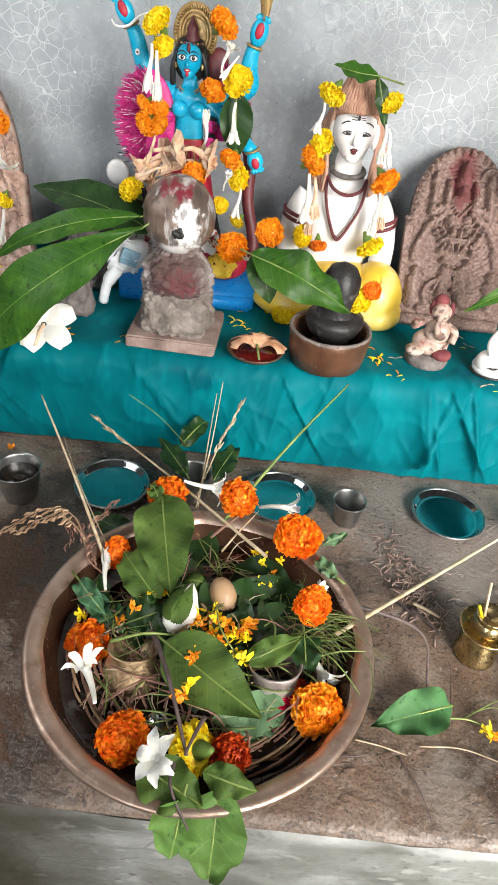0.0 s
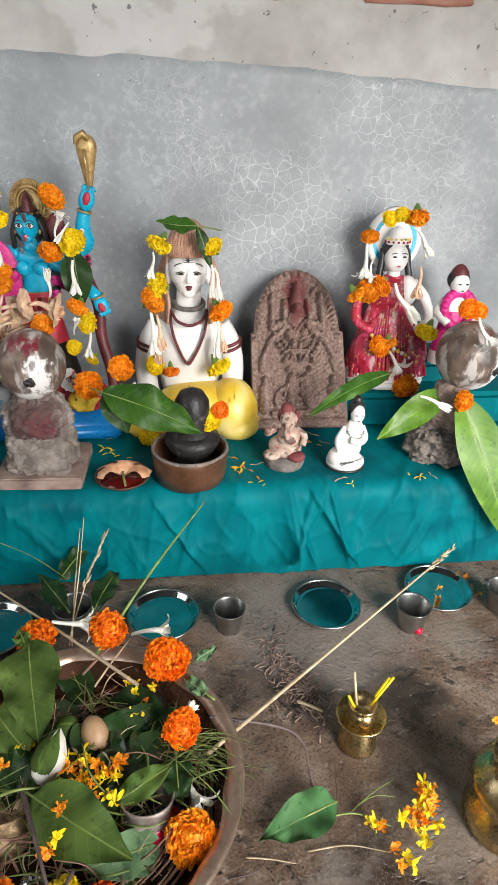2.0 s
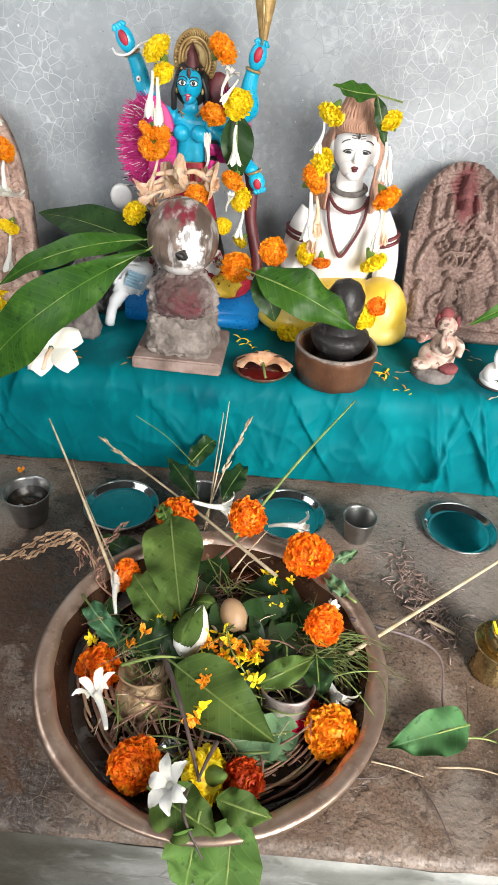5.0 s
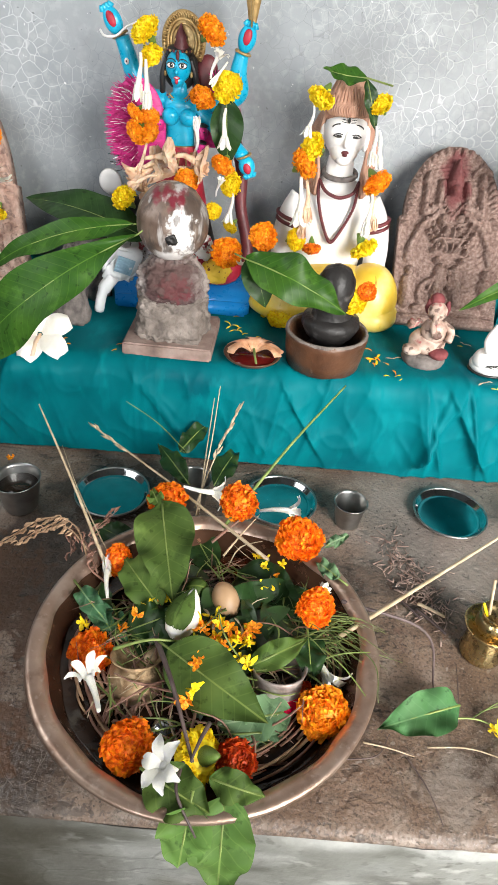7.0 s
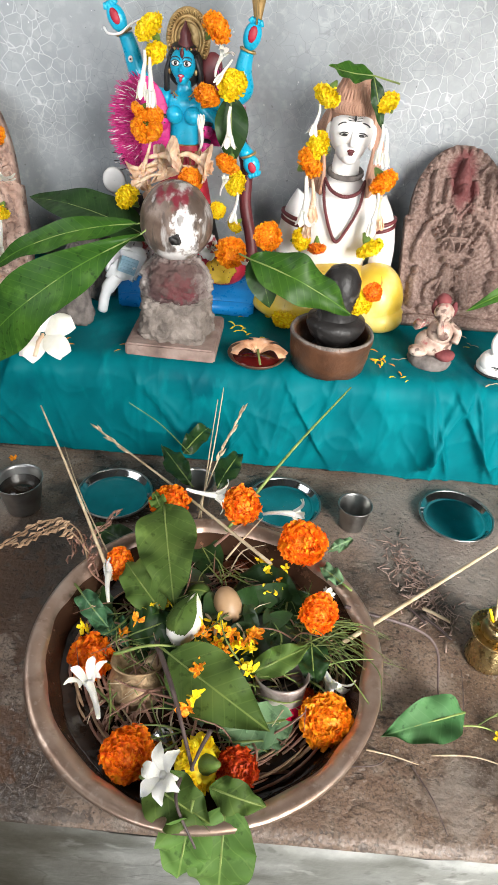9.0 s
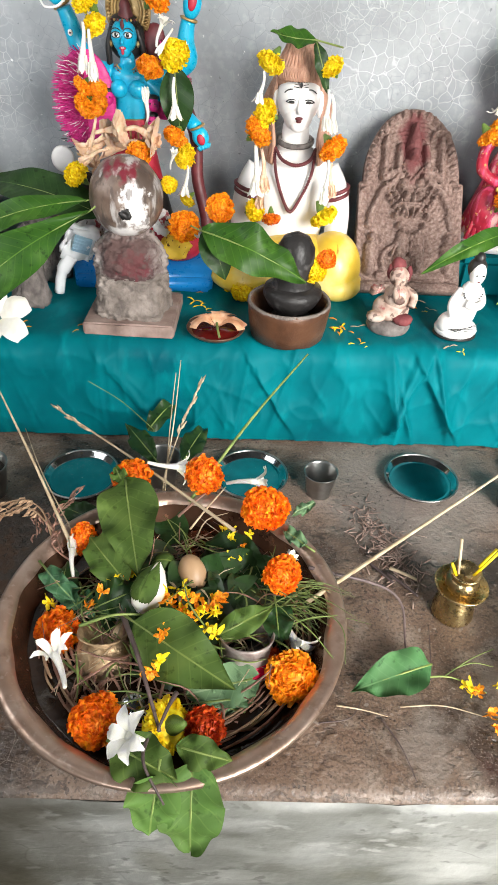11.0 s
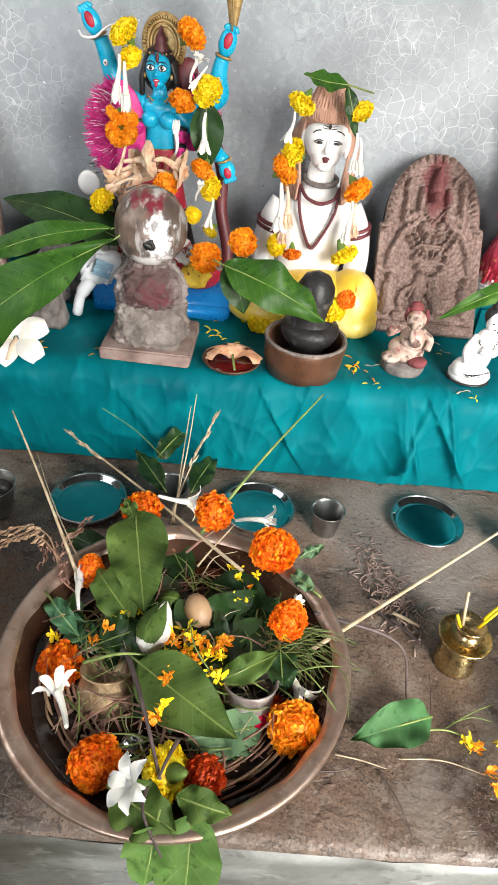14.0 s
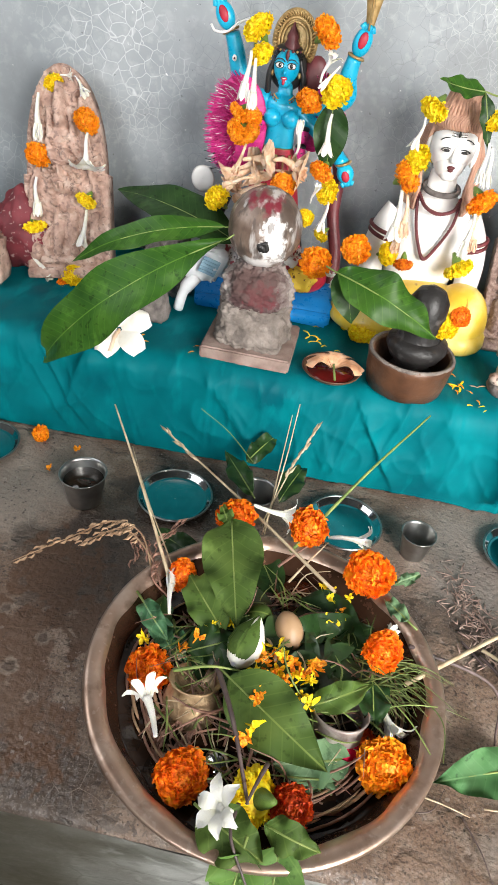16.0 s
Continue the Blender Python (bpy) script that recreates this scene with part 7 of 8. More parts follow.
# closed white bud in green sepals
bud = thing("lotus_bud", facing((-0.056, 0.140, 0.148), (0.22, 0.62, 0.35), 0.0) @ Matrix.Diagonal((0.98, 0.98, 0.88, 1)), "closed white bud in green sepals on the heap", "flower bud")
bm = bmesh.new()
add_lathe(bm, [(0.004, -0.002), (0.014, 0.006), (0.021, 0.022), (0.019, 0.042), (0.010, 0.06), (0.001, 0.070)], 24, (0, 0, 0), 0, 1.0, 0.85)
part("petals", bm, PETAL, bud)
for k in range(6):
    a = 3.9 + k * 0.84
    bm = bmesh.new()
    rows = []
    for t in np.linspace(0, 1, 9):
        rr = np.interp(t, [0, 0.15, 0.35, 0.65, 1], [0.004, 0.0155, 0.0225, 0.019, 0.002])
        rows.append([bm.verts.new((rr * math.cos(a + q * 0.55 * math.sin(math.pi * (0.1 + 0.85 * t))), 0.88 * rr * math.sin(a + q * 0.55 * math.sin(math.pi * (0.1 + 0.85 * t))), -0.002 + 0.074 * t)) for q in (-1, -0.3, 0.3, 1)])
    for r, q in zip(rows, rows[1:]):
        for i in range(3):
            bm.faces.new((r[i], r[i + 1], q[i + 1], q[i]))
    part("sepal", bm, BETEL, bud, "green sepal")
nut = bmesh.new()
add_ball(nut, (0, 0, 0), (0.0175, 0.0175, 0.025), u=28, v=18)
tagged(part("areca_nut", nut, NUT, m=pose(0.0, 0.205, 0.140, -50, 0, 28)), "smooth tan egg-shaped areca nut on the leaves", "nut")
nut = bmesh.new()
add_ball(nut, (0, 0, 0), (0.016, 0.016, 0.020), u=24, v=14)
tagged(part("green_fruit", nut, BETEL, m=pose(-0.038, 0.222, 0.135, 20, 0, 0)), "small olive green fruit beside the nut", "fruit")

# vessels in the bowl
v1 = thing("steel_pot", pose(0.068, 0.096, 0.069, -18, 0, 0) @ Matrix.Diagonal((0.9, 0.9, 0.95, 1)), "small steel pot with red band standing in the bowl", "pot")
bm = bmesh.new()
add_lathe(bm, [(0.001, 0.0), (0.03, 0.0), (0.034, 0.01), (0.036, 0.05), (0.032, 0.068), (0.036, 0.078), (0.034, 0.079), (0.029, 0.068), (0.032, 0.04), (0.001, 0.03)], 36)
part("body", bm, STEEL_DULL, v1)
bm = bmesh.new()
add_lathe(bm, [(0.0355, 0.034), (0.0378, 0.037), (0.0376, 0.050), (0.0345, 0.055)], 36)
part("red_band", bm, BERRY, v1, "smeared red band")
v2 = thing("brass_pot", pose(-0.097, 0.100, 0.079, -24, 0, 0) @ Matrix.Diagonal((0.86, 0.86, 0.95, 1)), "small chased brass pot standing in the bowl", "pot")
bm = bmesh.new()
add_lathe(bm, [(0.001, 0.0), (0.025, 0.0), (0.036, 0.014), (0.040, 0.032), (0.034, 0.048), (0.028, 0.054), (0.036, 0.062), (0.034, 0.063), (0.025, 0.054), (0.001, 0.04)], 36)
rough_up(bm, 0.0012, 160)
part("body", bm, BRASS_DULL, v2)
bm = bmesh.new()
add_lathe(bm, [(0.001, 0.0), (0.020, 0.0), (0.030, 0.014), (0.033, 0.03), (0.028, 0.044), (0.020, 0.05), (0.026, 0.056), (0.024, 0.057), (0.001, 0.045)], 32)
t3 = thing("copper_pot", pose(0.002, 0.285, 0.052), "small dark copper pot at the back of the bowl", "pot")
part("body", bm, BRONZE_IN, t3)
bm = bmesh.new()
add_ball(bm, (0, 0, 0), (0.017, 0.017, 0.013), u=20, v=12)
tagged(part("steel_ball", bm, STEEL_MIRROR, m=pose(-0.055, 0.050, 0.105)), "small shiny steel knob between the flowers", "knob")

# dry rice ears, brown fronds, litter, grass
RN = random.Random(77)


def rice_ear(pts, n, label, material=RICE):
    t = thing("rice_ear", pose(0, 0, 0), label, "rice ear", "rice ears")
    c = curve(pts, 8)
    bm = bmesh.new()
    add_tube(bm, c, np.linspace(0.0014, 0.0006, len(c)).tolist(), 6)
    part("stem", bm, material, t)
    for k in range(n):
        q = c[int((0.30 + 0.69 * k / n) * (len(c) - 1))]
        d = (c[-1] - c[-8]).normalized()
        o = Vector((RN.uniform(-1, 1), RN.uniform(-1, 1), RN.uniform(-0.6, 0.4)))
        o = (o - d * o.dot(d)).normalized()
        bm = bmesh.new()
        L = RN.uniform(0.009, 0.013)
        e = q + o * RN.uniform(0.002, 0.006)
        add_tube(bm, [q, e, e + d * L * 0.5 + o * 0.002, e + d * L], [0.0004, 0.0011, 0.0021, 0.0003], 6)
        part("grain", bm, material, t)
    return t


rice_ear([(-0.185, 0.253, 0.145), (-0.218, 0.311, 0.145), (-0.267, 0.335, 0.130), (-0.331, 0.322, 0.090), (-0.400, 0.288, 0.060)], 46, "dry golden rice ear hanging over the bowl's rim")
rice_ear([(-0.184, 0.263, 0.145), (-0.224, 0.304, 0.145), (-0.261, 0.319, 0.130), (-0.303, 0.297, 0.110)], 26, "dry rice ear bent over the bowl's rim")
rice_ear([(-0.167, 0.230, 0.145), (-0.198, 0.285, 0.145), (-0.224, 0.318, 0.130), (-0.217, 0.277, 0.120)], 22, "dry rice ear hanging on the bowl's rim", DRYRED)
rice_ear([(-0.154, 0.219, 0.140), (-0.183, 0.245, 0.145), (-0.188, 0.303, 0.145), (-0.161, 0.333, 0.160)], 22, "reddish dry rice ear at the bowl's rim", DRYRED)
rice_ear([(-0.059, 0.104, 0.117), (-0.09, 0.09, 0.117), (-0.116, 0.069, 0.111), (-0.122, 0.051, 0.108)], 22, "reddish dry rice ear inside the bowl", DRYRED)
rice_ear([(-0.055, 0.124, 0.12), (-0.08, 0.11, 0.12), (-0.108, 0.091, 0.111), (-0.137, 0.085, 0.108)], 22, "reddish dry rice ear inside the bowl", DRYRED)
rice_ear([(-0.062, 0.079, 0.12), (-0.083, 0.07, 0.12), (-0.098, 0.06, 0.111), (-0.104, 0.039, 0.108)], 18, "reddish dry rice ear inside the bowl", DRYRED)


def litter(name, n, make, material, label):
    bm = bmesh.new()
    for _ in range(n):
        make(bm)
    return tagged(part(name, bm, material), label, "plant litter", kind="stuff")


def strip(bm, zlo, zhi, rmax, L0, L1, r):
    a, q = RN.uniform(0, 6.28), math.sqrt(RN.uniform(0.02, 1)) * rmax
    p = Vector((-0.018 + q * math.cos(a), 0.155 + q * math.sin(a), RN.uniform(zlo, zhi) + 0.02 * (1 - q / rmax)))
    d = Vector((RN.uniform(-1, 1), RN.uniform(-1, 1), RN.uniform(-0.25, 0.35))).normalized() * RN.uniform(L0, L1)
    if (Vector((p.x + d.x + 0.018, p.y + d.y - 0.155))).length > 0.165:
        d = -d
    s = Vector((RN.uniform(-0.3, 0.3), RN.uniform(-0.3, 0.3), RN.uniform(0, 0.25))) * d.length
    add_tube(bm, curve([p, p + d * 0.5 + s * 0.5, p + d], 3), [r, r, r, r, r * 0.8, r * 0.6, r * 0.3], 5, 0, 0.4)


litter("dry_stems", 190, lambda bm: strip(bm, 0.101, 0.116, 0.150, 0.03, 0.09, RN.uniform(0.0007, 0.0018)), DRYRED, "tangle of wet brown stems inside the bowl")
def ring_stem(bm):
    a, r = RN.uniform(2.4, 6.6), RN.uniform(0.115, 0.160)
    z, da = 0.1005 + RN.uniform(0, 0.007), RN.uniform(0.25, 0.7)
    pts = [Vector((-0.017 + (r + 0.004 * math.sin(3 * t)) * math.cos(a + da * t), 0.151 + r * math.sin(a + da * t), z + 0.006 * math.sin(2 * t))) for t in np.linspace(0, 1, 8)]
    w = RN.uniform(0.0009, 0.0022)
    add_tube(bm, pts, [w] * 7 + [w * 0.4], 5, 0, 0.5)


litter("curved_stems", 30, ring_stem, RICE, "flat dry stems curving along the bowl's wall")
litter("curved_brown_stems", 40, ring_stem, DRYRED, "brown stems curving along the bowl's wall")
litter("straw_bits", 90, lambda bm: strip(bm, 0.102, 0.122, 0.145, 0.02, 0.07, RN.uniform(0.0006, 0.0013)), STRAW, "loose pale straw inside the bowl")
litter("green_stems", 120, lambda bm: strip(bm, 0.103, 0.132, 0.145, 0.03, 0.08, RN.uniform(0.0007, 0.0015)), GRASS, "loose green stems inside the bowl")


def heap_leaf(bm):
    while True:
        a, q = RN.uniform(0, 6.28), math.sqrt(RN.uniform(0, 1)) * 0.118
        cx, cy = -0.010 + q * math.cos(a), 0.185 + 0.85 * q * math.sin(a)
        if min(math.hypot(cx - 0.070, cy - 0.095), math.hypot(cx + 0.10, cy - 0.095), math.hypot(cx, cy - 0.27)) > 0.05:
            break
    c = Vector((-0.010 + q * math.cos(a), 0.185 + 0.85 * q * math.sin(a), 0.100 + 0.032 * (1 - (q / 0.125) ** 2) + RN.uniform(-0.008, 0.008)))
    x = Vector((RN.uniform(-1, 1), RN.uniform(-1, 1), RN.uniform(-0.3, 0.3))).normalized()
    n = Vector((RN.uniform(-0.5, 0.5), RN.uniform(-0.6, 0.3), 1))
    y = n.cross(x).normalized()
    n = x.cross(y)
    L, w = RN.uniform(0.03, 0.055), RN.uniform(0.010, 0.018)
    rows = []
    for t in np.linspace(0, 1, 7):
        ww = w * math.sin(math.pi * (0.04 + 0.94 * t)) ** 0.8
        rows.append([bm.verts.new(c + x * (L * (t - 0.5)) + y * (ww * k) + n * (0.006 * math.sin(3 * t) + 0.25 * ww * abs(k))) for k in (-1, 0, 1)])
    for r, s in zip(rows, rows[1:]):
        for i in (0, 1):
            bm.faces.new((r[i], s[i], s[i + 1], r[i + 1]))


# leaf colour kept extra dark: it carries the shade between the leaves
DARKLEAF = mat("wet_shaded_leaves", [(0.3, (0.012, 0.03, 0.010)), (0.6, (0.03, 0.065, 0.018)), (0.8, (0.06, 0.10, 0.03))], 30, 0.35, bump=0.0006, bscale=150)
litter("heap_of_leaves", 170, heap_leaf, DARKLEAF, "dense heap of wet leaves filling the bowl, coloured dark for shade")


def grass_blade(bm):
    a = Vector(((0.105, 0.183, 0.120))) + Vector((RN.uniform(-0.03, 0.03), RN.uniform(-0.03, 0.02), RN.uniform(-0.01, 0.02)))
    d = Vector((RN.uniform(0.03, 0.09), RN.uniform(-0.06, 0.02), RN.uniform(-0.02, 0.015)))
    add_tube(bm, curve([a, a + d * 0.5 + Vector((0, 0, 0.012)), a + d], 4), np.linspace(0.0013, 0.0003, 9).tolist(), 4, 0, 0.4)


litter("grass_tuft", 60, grass_blade, GRASS, "tuft of thin green grass at the bowl's edge")

# little yellow blossoms
BLOSSOM = []
for k in range(3):
    bm = bmesh.new()
    r2 = random.Random(k)
    for j in range(5):
        a = j * 1.2566 + r2.uniform(-0.3, 0.3)
        d, s = Vector((math.cos(a), math.sin(a), r2.uniform(0.1, 1.2))) * r2.uniform(0.55, 1.15), Vector((-math.sin(a), math.cos(a), r2.uniform(-0.8, 0.8)))
        rows = [[bm.verts.new(d * (t * 0.9) + s * (0.24 * math.sin(math.pi * (0.1 + 0.75 * t)) * q) + Vector((0, 0, 0.25 * math.sin(2.4 * t + j) + 0.2 * q * math.sin(5 * t + j)))) for q in (-1, 0, 1)] for t in (0, 0.3, 0.6, 0.85, 1)]
        for r, q in zip(rows, rows[1:]):
            for i in (0, 1):
                bm.faces.new((r[i], r[i + 1], q[i + 1], q[i]))
    add_tube(bm, [(0, 0, 0.1), (0.05, 0.02, -0.5), (0.15, 0.1, -1.1)], [0.12, 0.10, 0.05], 6)
    me = bpy.data.meshes.new("blossom")
    bm.to_mesh(me)
    bm.free()
    me.materials.append(YELLOW if k < 2 else ORANGE)
    BLOSSOM.append(me)


SHRED = []
for k in range(4):
    bm = bmesh.new()
    r2 = random.Random(40 + k)
    for j in range(1 + k % 3):
        a, cv, L = r2.uniform(0, 6.28), r2.uniform(-0.5, 0.5), r2.uniform(1.3, 2.3)
        pts = [Vector((L * t * math.cos(a + cv * t), L * t * math.sin(a + cv * t), 0.10 + 0.2 * math.sin(3 * t))) for t in np.linspace(0, 1, 7)]
        add_tube(bm, pts, [0.06, 0.10, 0.13, 0.17, 0.20, 0.18, 0.06], 5, 0, 0.35)
    me = bpy.data.meshes.new("shred")
    bm.to_mesh(me)
    bm.free()
    me.materials.append((YELLOW, STRAW, YELLOW, ORANGE)[k])
    SHRED.append(me)


def shred(p, r, where):
    ob = new("fallen_petal", SHRED[FLOWER_RND.randrange(4)])
    ob.matrix_basis = Matrix.Translation(p) @ Matrix.Rotation(FLOWER_RND.uniform(0, 6.28), 4, "Z") @ Matrix.Diagonal((r, r, r, 1))
    return tagged(ob, "thin fallen petal shred " + where, "petal", "fallen petals")


def blossom(p, r, where, n=None, k=None, group="yellow blossoms"):
    ob = new("yellow_blossom", BLOSSOM[FLOWER_RND.randrange(3) if k is None else k])
    n = n or (FLOWER_RND.uniform(-0.7, 0.7), FLOWER_RND.uniform(-0.9, 0.3), 0.8)
    ob.matrix_basis = facing(p, n, FLOWER_RND.uniform(0, 6)) @ Matrix.Diagonal((r, r, r, 1))
    return tagged(ob, "small yellow trumpet blossom " + where, "flower", group)


for p in ((-0.026, 0.096, 0.165), (-0.026, 0.066, 0.165), (-0.031, 0.054, 0.165), (-0.024, 0.105, 0.165), (-0.092, 0.184, 0.150), (-0.079, 0.190, 0.150), (-0.106, 0.166, 0.150), (-0.069, 0.193, 0.150), (-0.023, 0.153, 0.145), (-0.006, 0.147, 0.145), (0.011, 0.145, 0.145), (-0.011, 0.131, 0.145), (0.006, 0.121, 0.145), (0.023, 0.123, 0.145), (0.030, 0.113, 0.145), (-0.031, 0.165, 0.145), (0.064, 0.253, 0.140), (0.048, 0.281, 0.140), (0.071, 0.274, 0.140), (0.036, 0.285, 0.140), (0.045, 0.266, 0.140), (0.057, 0.238, 0.140), (-0.122, 0.159, 0.130), (-0.168, 0.163, 0.130)):
    blossom(p, RN.uniform(0.008, 0.012), "scattered on the heap")

for k in range(16):
    blossom((0.002 + RN.uniform(-0.034, 0.034), 0.146 + RN.uniform(-0.018, 0.022), 0.150 + RN.uniform(-0.004, 0.006)), RN.uniform(0.008, 0.013), "scattered on the heap", k=2 if k % 3 else 0)
for k in range(12):
    shred((0.0 + RN.uniform(-0.05, 0.05), 0.150 + RN.uniform(-0.03, 0.03), 0.148), RN.uniform(0.007, 0.011), "on the heap in the bowl")

# stalks standing in the bowl
stalk((-0.151, 0.230, 0.140), (-0.305, 0.470, 0.232), 0.0026, STRAW, "dry_stalk", "pale dry stalk leaning out of the bowl", "stalk", r1=0.0012)
stalk((-0.135, 0.224, 0.140), (-0.282, 0.480, 0.149), 0.0011, STRAW, "dry_stalk", "thin pale dry stalk leaning out of the bowl", "stalk", bend=(-0.01, 0, 0.02))
stalk((0.051, 0.271, 0.150), (-0.234, 0.500, 0.176), 0.0026, STRAW, "dry_stalk", "pale stalk with a green-tipped ear across the flowers", "stalk", bend=(0, 0, 0.004), ear=14)
stalk((-0.057, 0.361, 0.120), (-0.036, 0.500, 0.271), 0.0013, STRAW, "dry_stalk", "thin white grass stalk standing in the bowl", "stalk", bend=(0.004, 0, 0.01))
stalk((-0.053, 0.362, 0.120), (-0.044, 0.500, 0.249), 0.0013, STRAW, "dry_stalk", "thin white grass stalk standing in the bowl", "stalk")
stalk((-0.060, 0.391, 0.120), (-0.006, 0.490, 0.239), 0.0013, STRAW, "dry_stalk", "thin white grass ear standing in the bowl", "stalk", ear=16)
stalk((-0.013, 0.324, 0.150), (0.156, 0.530, 0.271), 0.0028, GRASS, "green_stalk", "yellow-green stalk slanting out of the bowl", "stalk", r1=0.0012)
stalk((-0.026, 0.295, 0.150), (0.032, 0.359, 0.160), 0.0022, DRYRED, "dry_stalk", "short brown stalk between the flowers", "stalk", bend=(0, 0, 0.002))
stalk((-0.009, 0.281, 0.140), (0.037, 0.351, 0.155), 0.0016, STRAW, "dry_stalk", "short pale stalk between the flowers", "stalk", bend=(0, 0, 0.002))
stalk((-0.098, 0.590, 0.070), (-0.184, 0.520, 0.216), 0.001, GRASS, "green_stalk", "thin green grass stalk behind the bowl", "stalk")
stalk((0.141, 0.169, 0.135), (0.603, 0.520, 0.154), 0.0030, STRAW, "dry_stalk", "long pale reed with a seed head reaching over the ledge", "stalk", bend=(0, 0, 0.0), ear=24)
stalk((-0.077, 0.137, 0.150), (-0.018, -0.002, 0.150), 0.0034, TWIG, "dark_twig", "dark purple-brown leaf stalk across the heap", "twig", bend=(0.0, 0, 0.02))
stalk((-0.005, 0.037, 0.155), (-0.020, -0.004, 0.155), 0.0026, TWIG, "dark_twig", "dark leaf stalk meeting another", "twig", bend=(0, 0, 0.004))
stalk((-0.027, -0.005, 0.155), (-0.008, -0.065, 0.140), 0.0022, TWIG, "dark_twig", "dark curved stalk of the hanging leaf", "twig", bend=(-0.012, 0, 0.012))
stalk((-0.122, 0.118, 0.150), (-0.043, 0.131, 0.155), 0.0022, GRASS, "green_stalk", "pale green stalk on the heap", "stalk")
stalk((0.147, 0.220, 0.140), (0.290, 0.189, 0.012), 0.0026, TWIG, "dark_twig", "dark curved leaf stalk reaching from the bowl to the ledge", "twig", bend=(0.045, 0.012, 0.02))
stalk((0.113, 0.157, 0.135), (0.171, 0.078, 0.140), 0.0011, GRASS, "green_stalk", "thin grass blade over the rim", "stalk")
stalk((0.134, 0.175, 0.135), (0.176, 0.080, 0.145), 0.0009, GRASS, "green_stalk", "thin grass blade over the rim", "stalk", bend=(0.02, 0, 0.01))
stalk((0.099, 0.128, 0.130), (0.173, 0.140, 0.150), 0.0011, GRASS, "green_stalk", "thin grass blade over the rim", "stalk")

# ---------------------------------------------------------------- on the ledge
lamp = thing("brass_lamp", pose(0.374, 0.262, 0.001), "small brass oil lamp stand with incense sticks", "oil lamp")
bm = bmesh.new()
add_lathe(bm, [(0.001, 0.0), (0.029, 0.0), (0.0305, 0.003), (0.0295, 0.008), (0.0285, 0.020), (0.0250, 0.034), (0.0205, 0.046), (0.0185, 0.052)], 40)
part("foot", bm, BRASS, lamp)
bm = bmesh.new()
add_lathe(bm, [(0.0185, 0.051), (0.030, 0.053), (0.036, 0.058), (0.038, 0.063), (0.0365, 0.0635), (0.033, 0.060), (0.020, 0.056)], 44)
part("tray", bm, BRASS, lamp)
bm = bmesh.new()
add_lathe(bm, [(0.020, 0.056), (0.023, 0.062), (0.0235, 0.070), (0.019, 0.077), (0.017, 0.079), (0.0215, 0.086), (0.0225, 0.089), (0.0205, 0.090), (0.015, 0.082), (0.001, 0.079)], 36)
part("cup", bm, BRASS, lamp)
for (x0, y0), (x1, y1, z1), mt in (((-0.008, 0.004), (-0.016, 0.012, 0.135), STRAW), ((-0.012, 0.0), (-0.024, 0.0, 0.10), YELLOW), ((0.012, 0.0), (0.046, 0.014, 0.115), YELLOW), ((0.020, 0.012), (0.042, 0.020, 0.108), YELLOW)):
    bm = bmesh.new()
    add_tube(bm, [(x0, y0, 0.080), (x1, y1, z1 + 0.006)], 0.0021, 7)
    part("incense_stick", bm, mt, lamp, "pale incense stick" if mt is STRAW else "yellow flower stalk")

pot2 = thing("brass_pot", pose(0.552, 0.128, 0.001), "tall polished brass water pot with a flared foot", "pot")
bm = bmesh.new()
add_lathe(bm, [(0.001, 0.0), (0.058, 0.0), (0.062, 0.006), (0.058, 0.022), (0.048, 0.04), (0.046, 0.048), (0.052, 0.056), (0.058, 0.062), (0.063, 0.075), (0.060, 0.088), (0.045, 0.10), (0.037, 0.11), (0.046, 0.128), (0.044, 0.13), (0.034, 0.112), (0.001, 0.10)], 56)
part("body", bm, BRASS, pot2)

bm = bmesh.new()
add_ball(bm, (0, 0, 0.0075), (0.0085, 0.0085, 0.0078), u=20, v=12)
tagged(part("red_berry", bm, BERRY, m=pose(0.545, 0.470, 0.0005)), "shiny dark red berry beside a steel cup", "berry")

ch = random.Random(4)


def chip(bm):
    u = ch.gauss(0, 1)
    c = Vector((0.296 + 0.022 * u + ch.gauss(0, 0.018), 0.392 - 0.045 * u + ch.gauss(0, 0.022), 0.0025))
    d = Vector((ch.uniform(-1, 1), ch.uniform(-1, 1), 0)).normalized() * ch.uniform(0.003, 0.011)
    add_tube(bm, [c - d, c + d + Vector((0, 0, ch.uniform(0, 0.002)))], [ch.uniform(0.0005, 0.0012)] * 2, 5)


litter_bm = bmesh.new()
for _ in range(240):
    chip(litter_bm)
tagged(part("incense_litter", litter_bm, ASH), "scattered ash and broken incense bits on the ledge", "litter", kind="stuff")
for a, b, r, mt in (((0.296, 0.339, 0.004), (0.334, 0.317, 0.004), 0.0030, STRAW), ((0.298, 0.406, 0.004), (0.318, 0.367, 0.004), 0.0022, ASH), ((0.291, 0.328, 0.004), (0.329, 0.286, 0.004), 0.0026, TWIG),
                    ((0.266, 0.347, 0.004), (0.296, 0.310, 0.004), 0.0022, TWIG)):
    stalk(a, b, r, mt, "incense_stub", "short burnt stick stub on the ledge", "stick", bend=(0, 0, 0.001), r1=r * 0.8)
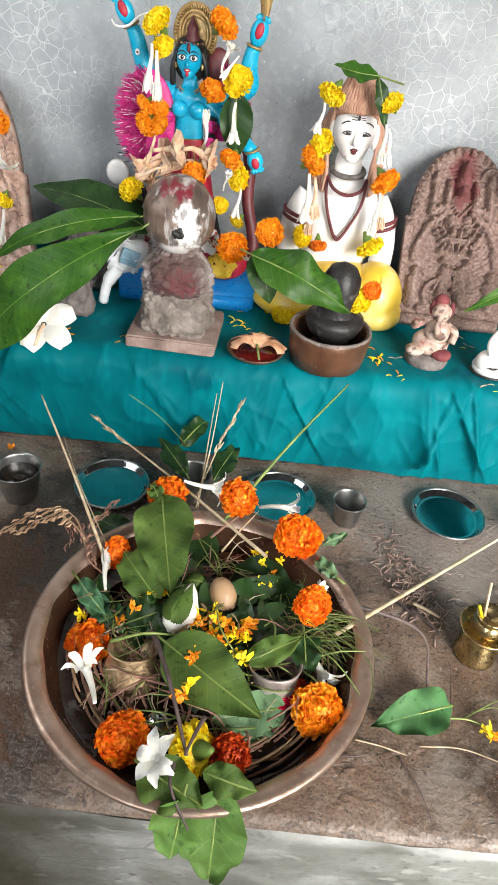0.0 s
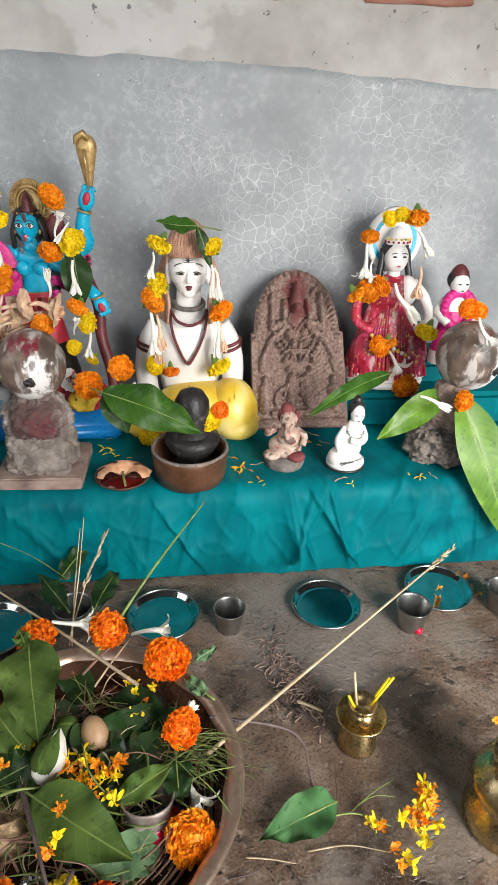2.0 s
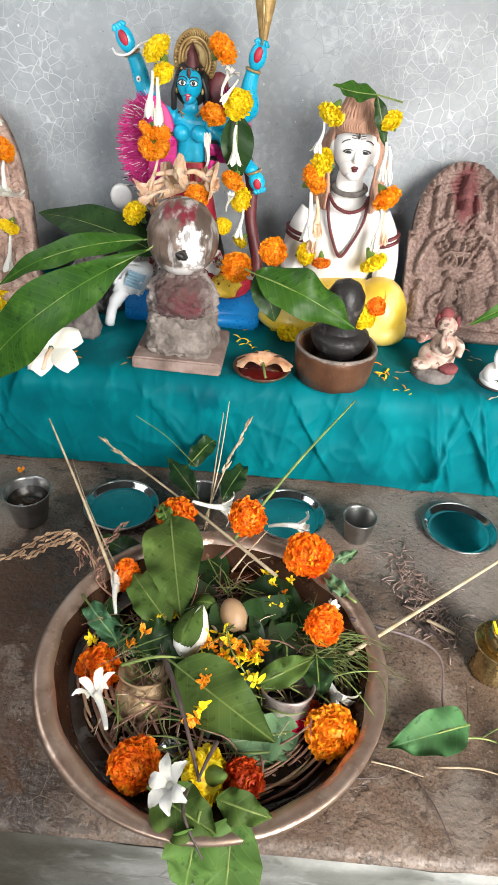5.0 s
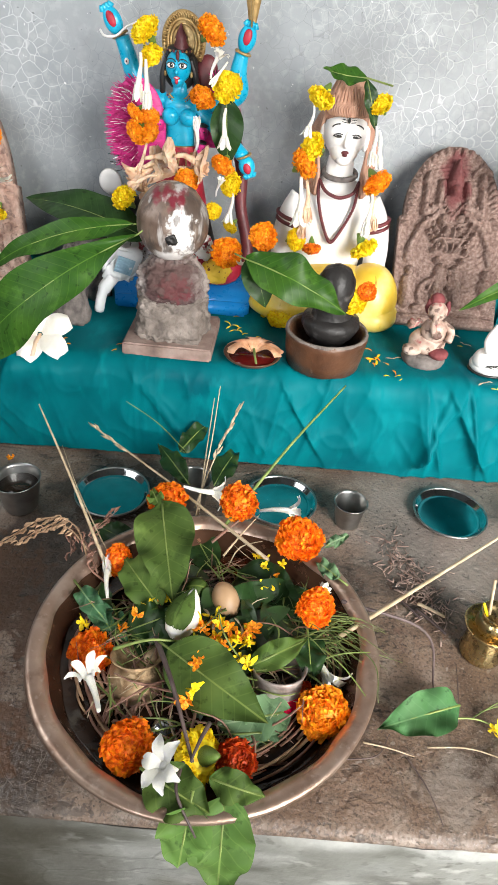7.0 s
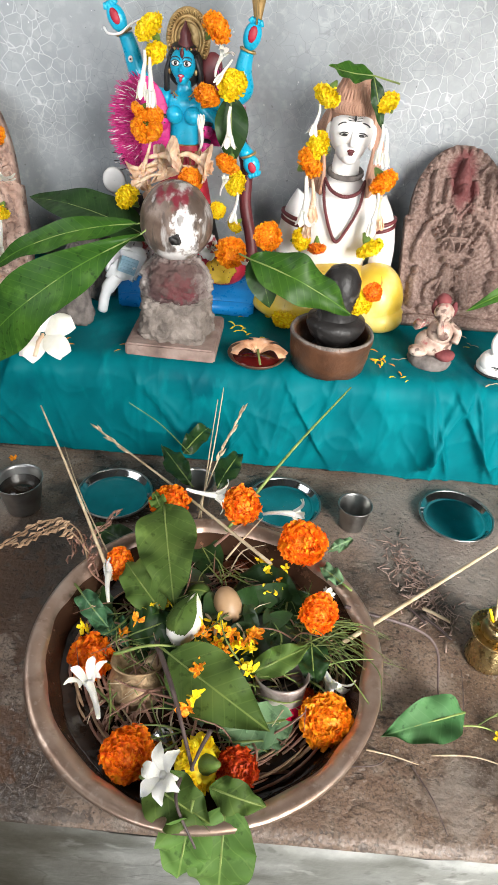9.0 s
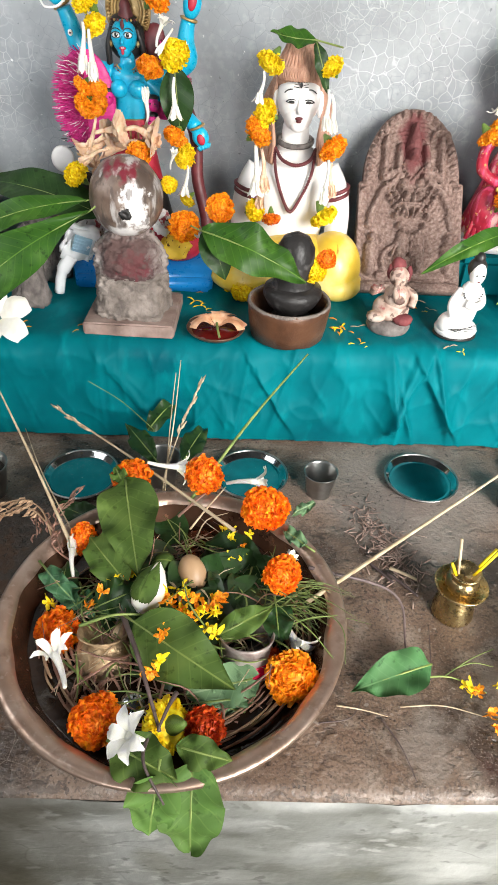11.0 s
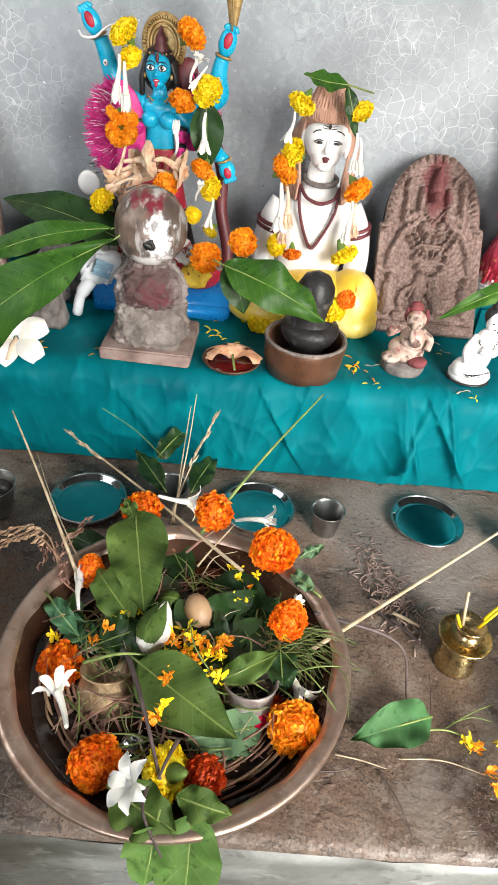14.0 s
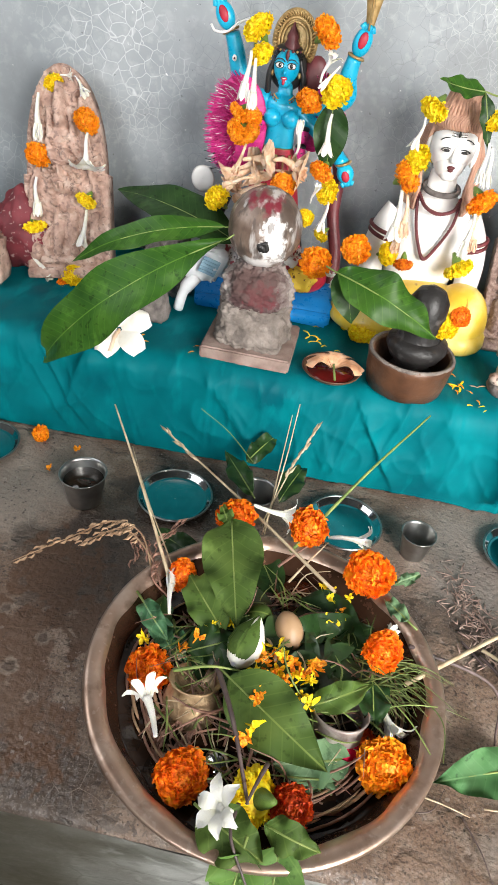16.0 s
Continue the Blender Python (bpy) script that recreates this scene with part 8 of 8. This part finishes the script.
for a, b, bend, r, mt in (((0.187, 0.110, 0.004), (0.251, 0.097, 0.003), (0, 0, 0.003), 0.0012, STRAW), ((0.241, 0.096, 0.003), (0.271, 0.019, 0.003), (0.004, 0, 0.002), 0.001, TWIG), ((0.269, 0.110, 0.004), (0.377, 0.098, 0.004), (0, 0.006, 0.004), 0.0013, STRAW),
                          ((0.296, 0.146, 0.012), (0.386, 0.130, 0.006), (0, 0.008, 0.006), 0.0016, GRASS), ((0.338, 0.155, 0.005), (0.412, 0.192, 0.012), (0, 0, 0.008), 0.0011, GRASS), ((0.349, 0.164, 0.004), (0.403, 0.165, 0.012), (0, 0.004, 0.006), 0.0011, GRASS),
                          ((0.317, 0.148, 0.004), (0.332, 0.231, 0.006), (0, 0, 0.004), 0.001, TWIG), ((0.162, 0.087, 0.003), (0.223, 0.124, 0.003), (0.01, -0.012, 0.002), 0.0009, TWIG)):
    stalk(a, b, r, mt, "thin_stem", "thin dry stem lying on the ledge", "stem", bend=bend)
for p in ((0.447, 0.179, 0.018), (0.439, 0.168, 0.018), (0.446, 0.163, 0.018), (0.446, 0.154, 0.018), (0.429, 0.150, 0.018), (0.409, 0.140, 0.022), (0.420, 0.137, 0.022), (0.399, 0.132, 0.022), (0.425, 0.130, 0.022), (0.410, 0.122, 0.022), (0.440, 0.138, 0.022), (0.365, 0.129, 0.015), (0.371, 0.125, 0.015), (0.356, 0.134, 0.015), (0.390, 0.087, 0.015), (0.397, 0.075, 0.015), (0.380, 0.079, 0.015), (0.420, 0.097, 0.015), (0.447, 0.120, 0.015), (0.378, 0.096, 0.015)):
    blossom(p, ch.uniform(0.009, 0.014), "in a small bunch on the ledge")
marigold((-0.509, 0.622, 0.016), 0.017, "o", (0.6, -0.5, 0.6), where="lying on the ledge")
for p in ((0.692, 0.601, 0.008), (0.693, 0.571, 0.008), (0.700, 0.554, 0.008), (0.678, 0.609, 0.008), (0.623, 0.570, 0.014), (0.603, 0.273, 0.008), (-0.459, 0.542, 0.006), (-0.432, 0.609, 0.006)):
    blossom(p, 0.009, "fallen on the ledge", k=2)
for p in ((-0.039, 0.828, 0.210), (-0.025, 0.869, 0.210), (-0.004, 0.798, 0.210), (-0.021, 0.909, 0.210), (0.237, 0.736, 0.210), (0.251, 0.727, 0.210), (0.266, 0.679, 0.210), (0.235, 0.768, 0.210), (0.225, 0.723, 0.210), (0.364, 0.823, 0.210), (0.390, 0.839, 0.210), (0.408, 0.818, 0.210), (0.407, 0.866, 0.210), (-0.336, 0.699, 0.210), (-0.246, 0.689, 0.210), (0.590, 0.682, 0.210), (0.614, 0.684, 0.210), (0.269, 0.687, 0.210), (0.246, 0.731, 0.210), (0.430, 0.683, 0.210)):
    shred((p[0], p[1], TOP + 0.007), ch.uniform(0.008, 0.012), "scattered on the teal cloth")
    shred((p[0] + ch.uniform(-0.03, 0.03), p[1] + ch.uniform(-0.02, 0.03), TOP + 0.007), ch.uniform(0.006, 0.010), "scattered on the teal cloth")

# scraps of patterned cloth beside the blue base
SPOTTED = mat("yellow_spotted_cloth", [(0.3, (0.72, 0.44, 0.02)), (0.7, (0.84, 0.60, 0.06))], 20, 0.6, bump=0.0006)
layer(SPOTTED, (0.10, 0.03, 0.01), "noise", 130, 0.62, 0.66, 0.9)
MOTLEY = mat("white_patterned_cloth", [(0.3, (0.62, 0.60, 0.58)), (0.7, (0.80, 0.79, 0.78))], 20, 0.6, bump=0.0006)
layer(MOTLEY, (0.05, 0.02, 0.02), "noise", 85, 0.58, 0.62, 0.9)
layer(MOTLEY, (0.40, 0.02, 0.04), "noise", 40, 0.62, 0.66, 0.9, offset=(2, 5, 1))
for (p, r, mt, lab) in (((-0.078, 0.868, 0.300), (0.030, 0.014, 0.022), SPOTTED, "yellow cloth scrap with dark spots on the blue base"),
                        ((-0.232, 0.872, 0.318), (0.034, 0.016, 0.028), MOTLEY, "white cloth scrap with dark and red pattern"),
                        ((-0.100, 0.872, 0.345), (0.022, 0.012, 0.022), MOTLEY, "white cloth scrap with dark and red pattern")):
    bm = bmesh.new()
    add_ball(bm, (0, 0, 0), r, u=32, v=20)
    rough_up(bm, 0.008, 45, p[0] * 20)
    tagged(part("cloth_scrap", bm, mt, m=Matrix.Translation(p)), lab, "cloth")
for _ in range(16):
    u = ch.uniform(-1, 1)
    blossom((0.435 + 0.018 * u + ch.uniform(-0.012, 0.012), 0.140 + 0.035 * u + ch.uniform(-0.01, 0.01), 0.012 + ch.uniform(0, 0.012)), ch.uniform(0.006, 0.011), "in a small bunch on the ledge")
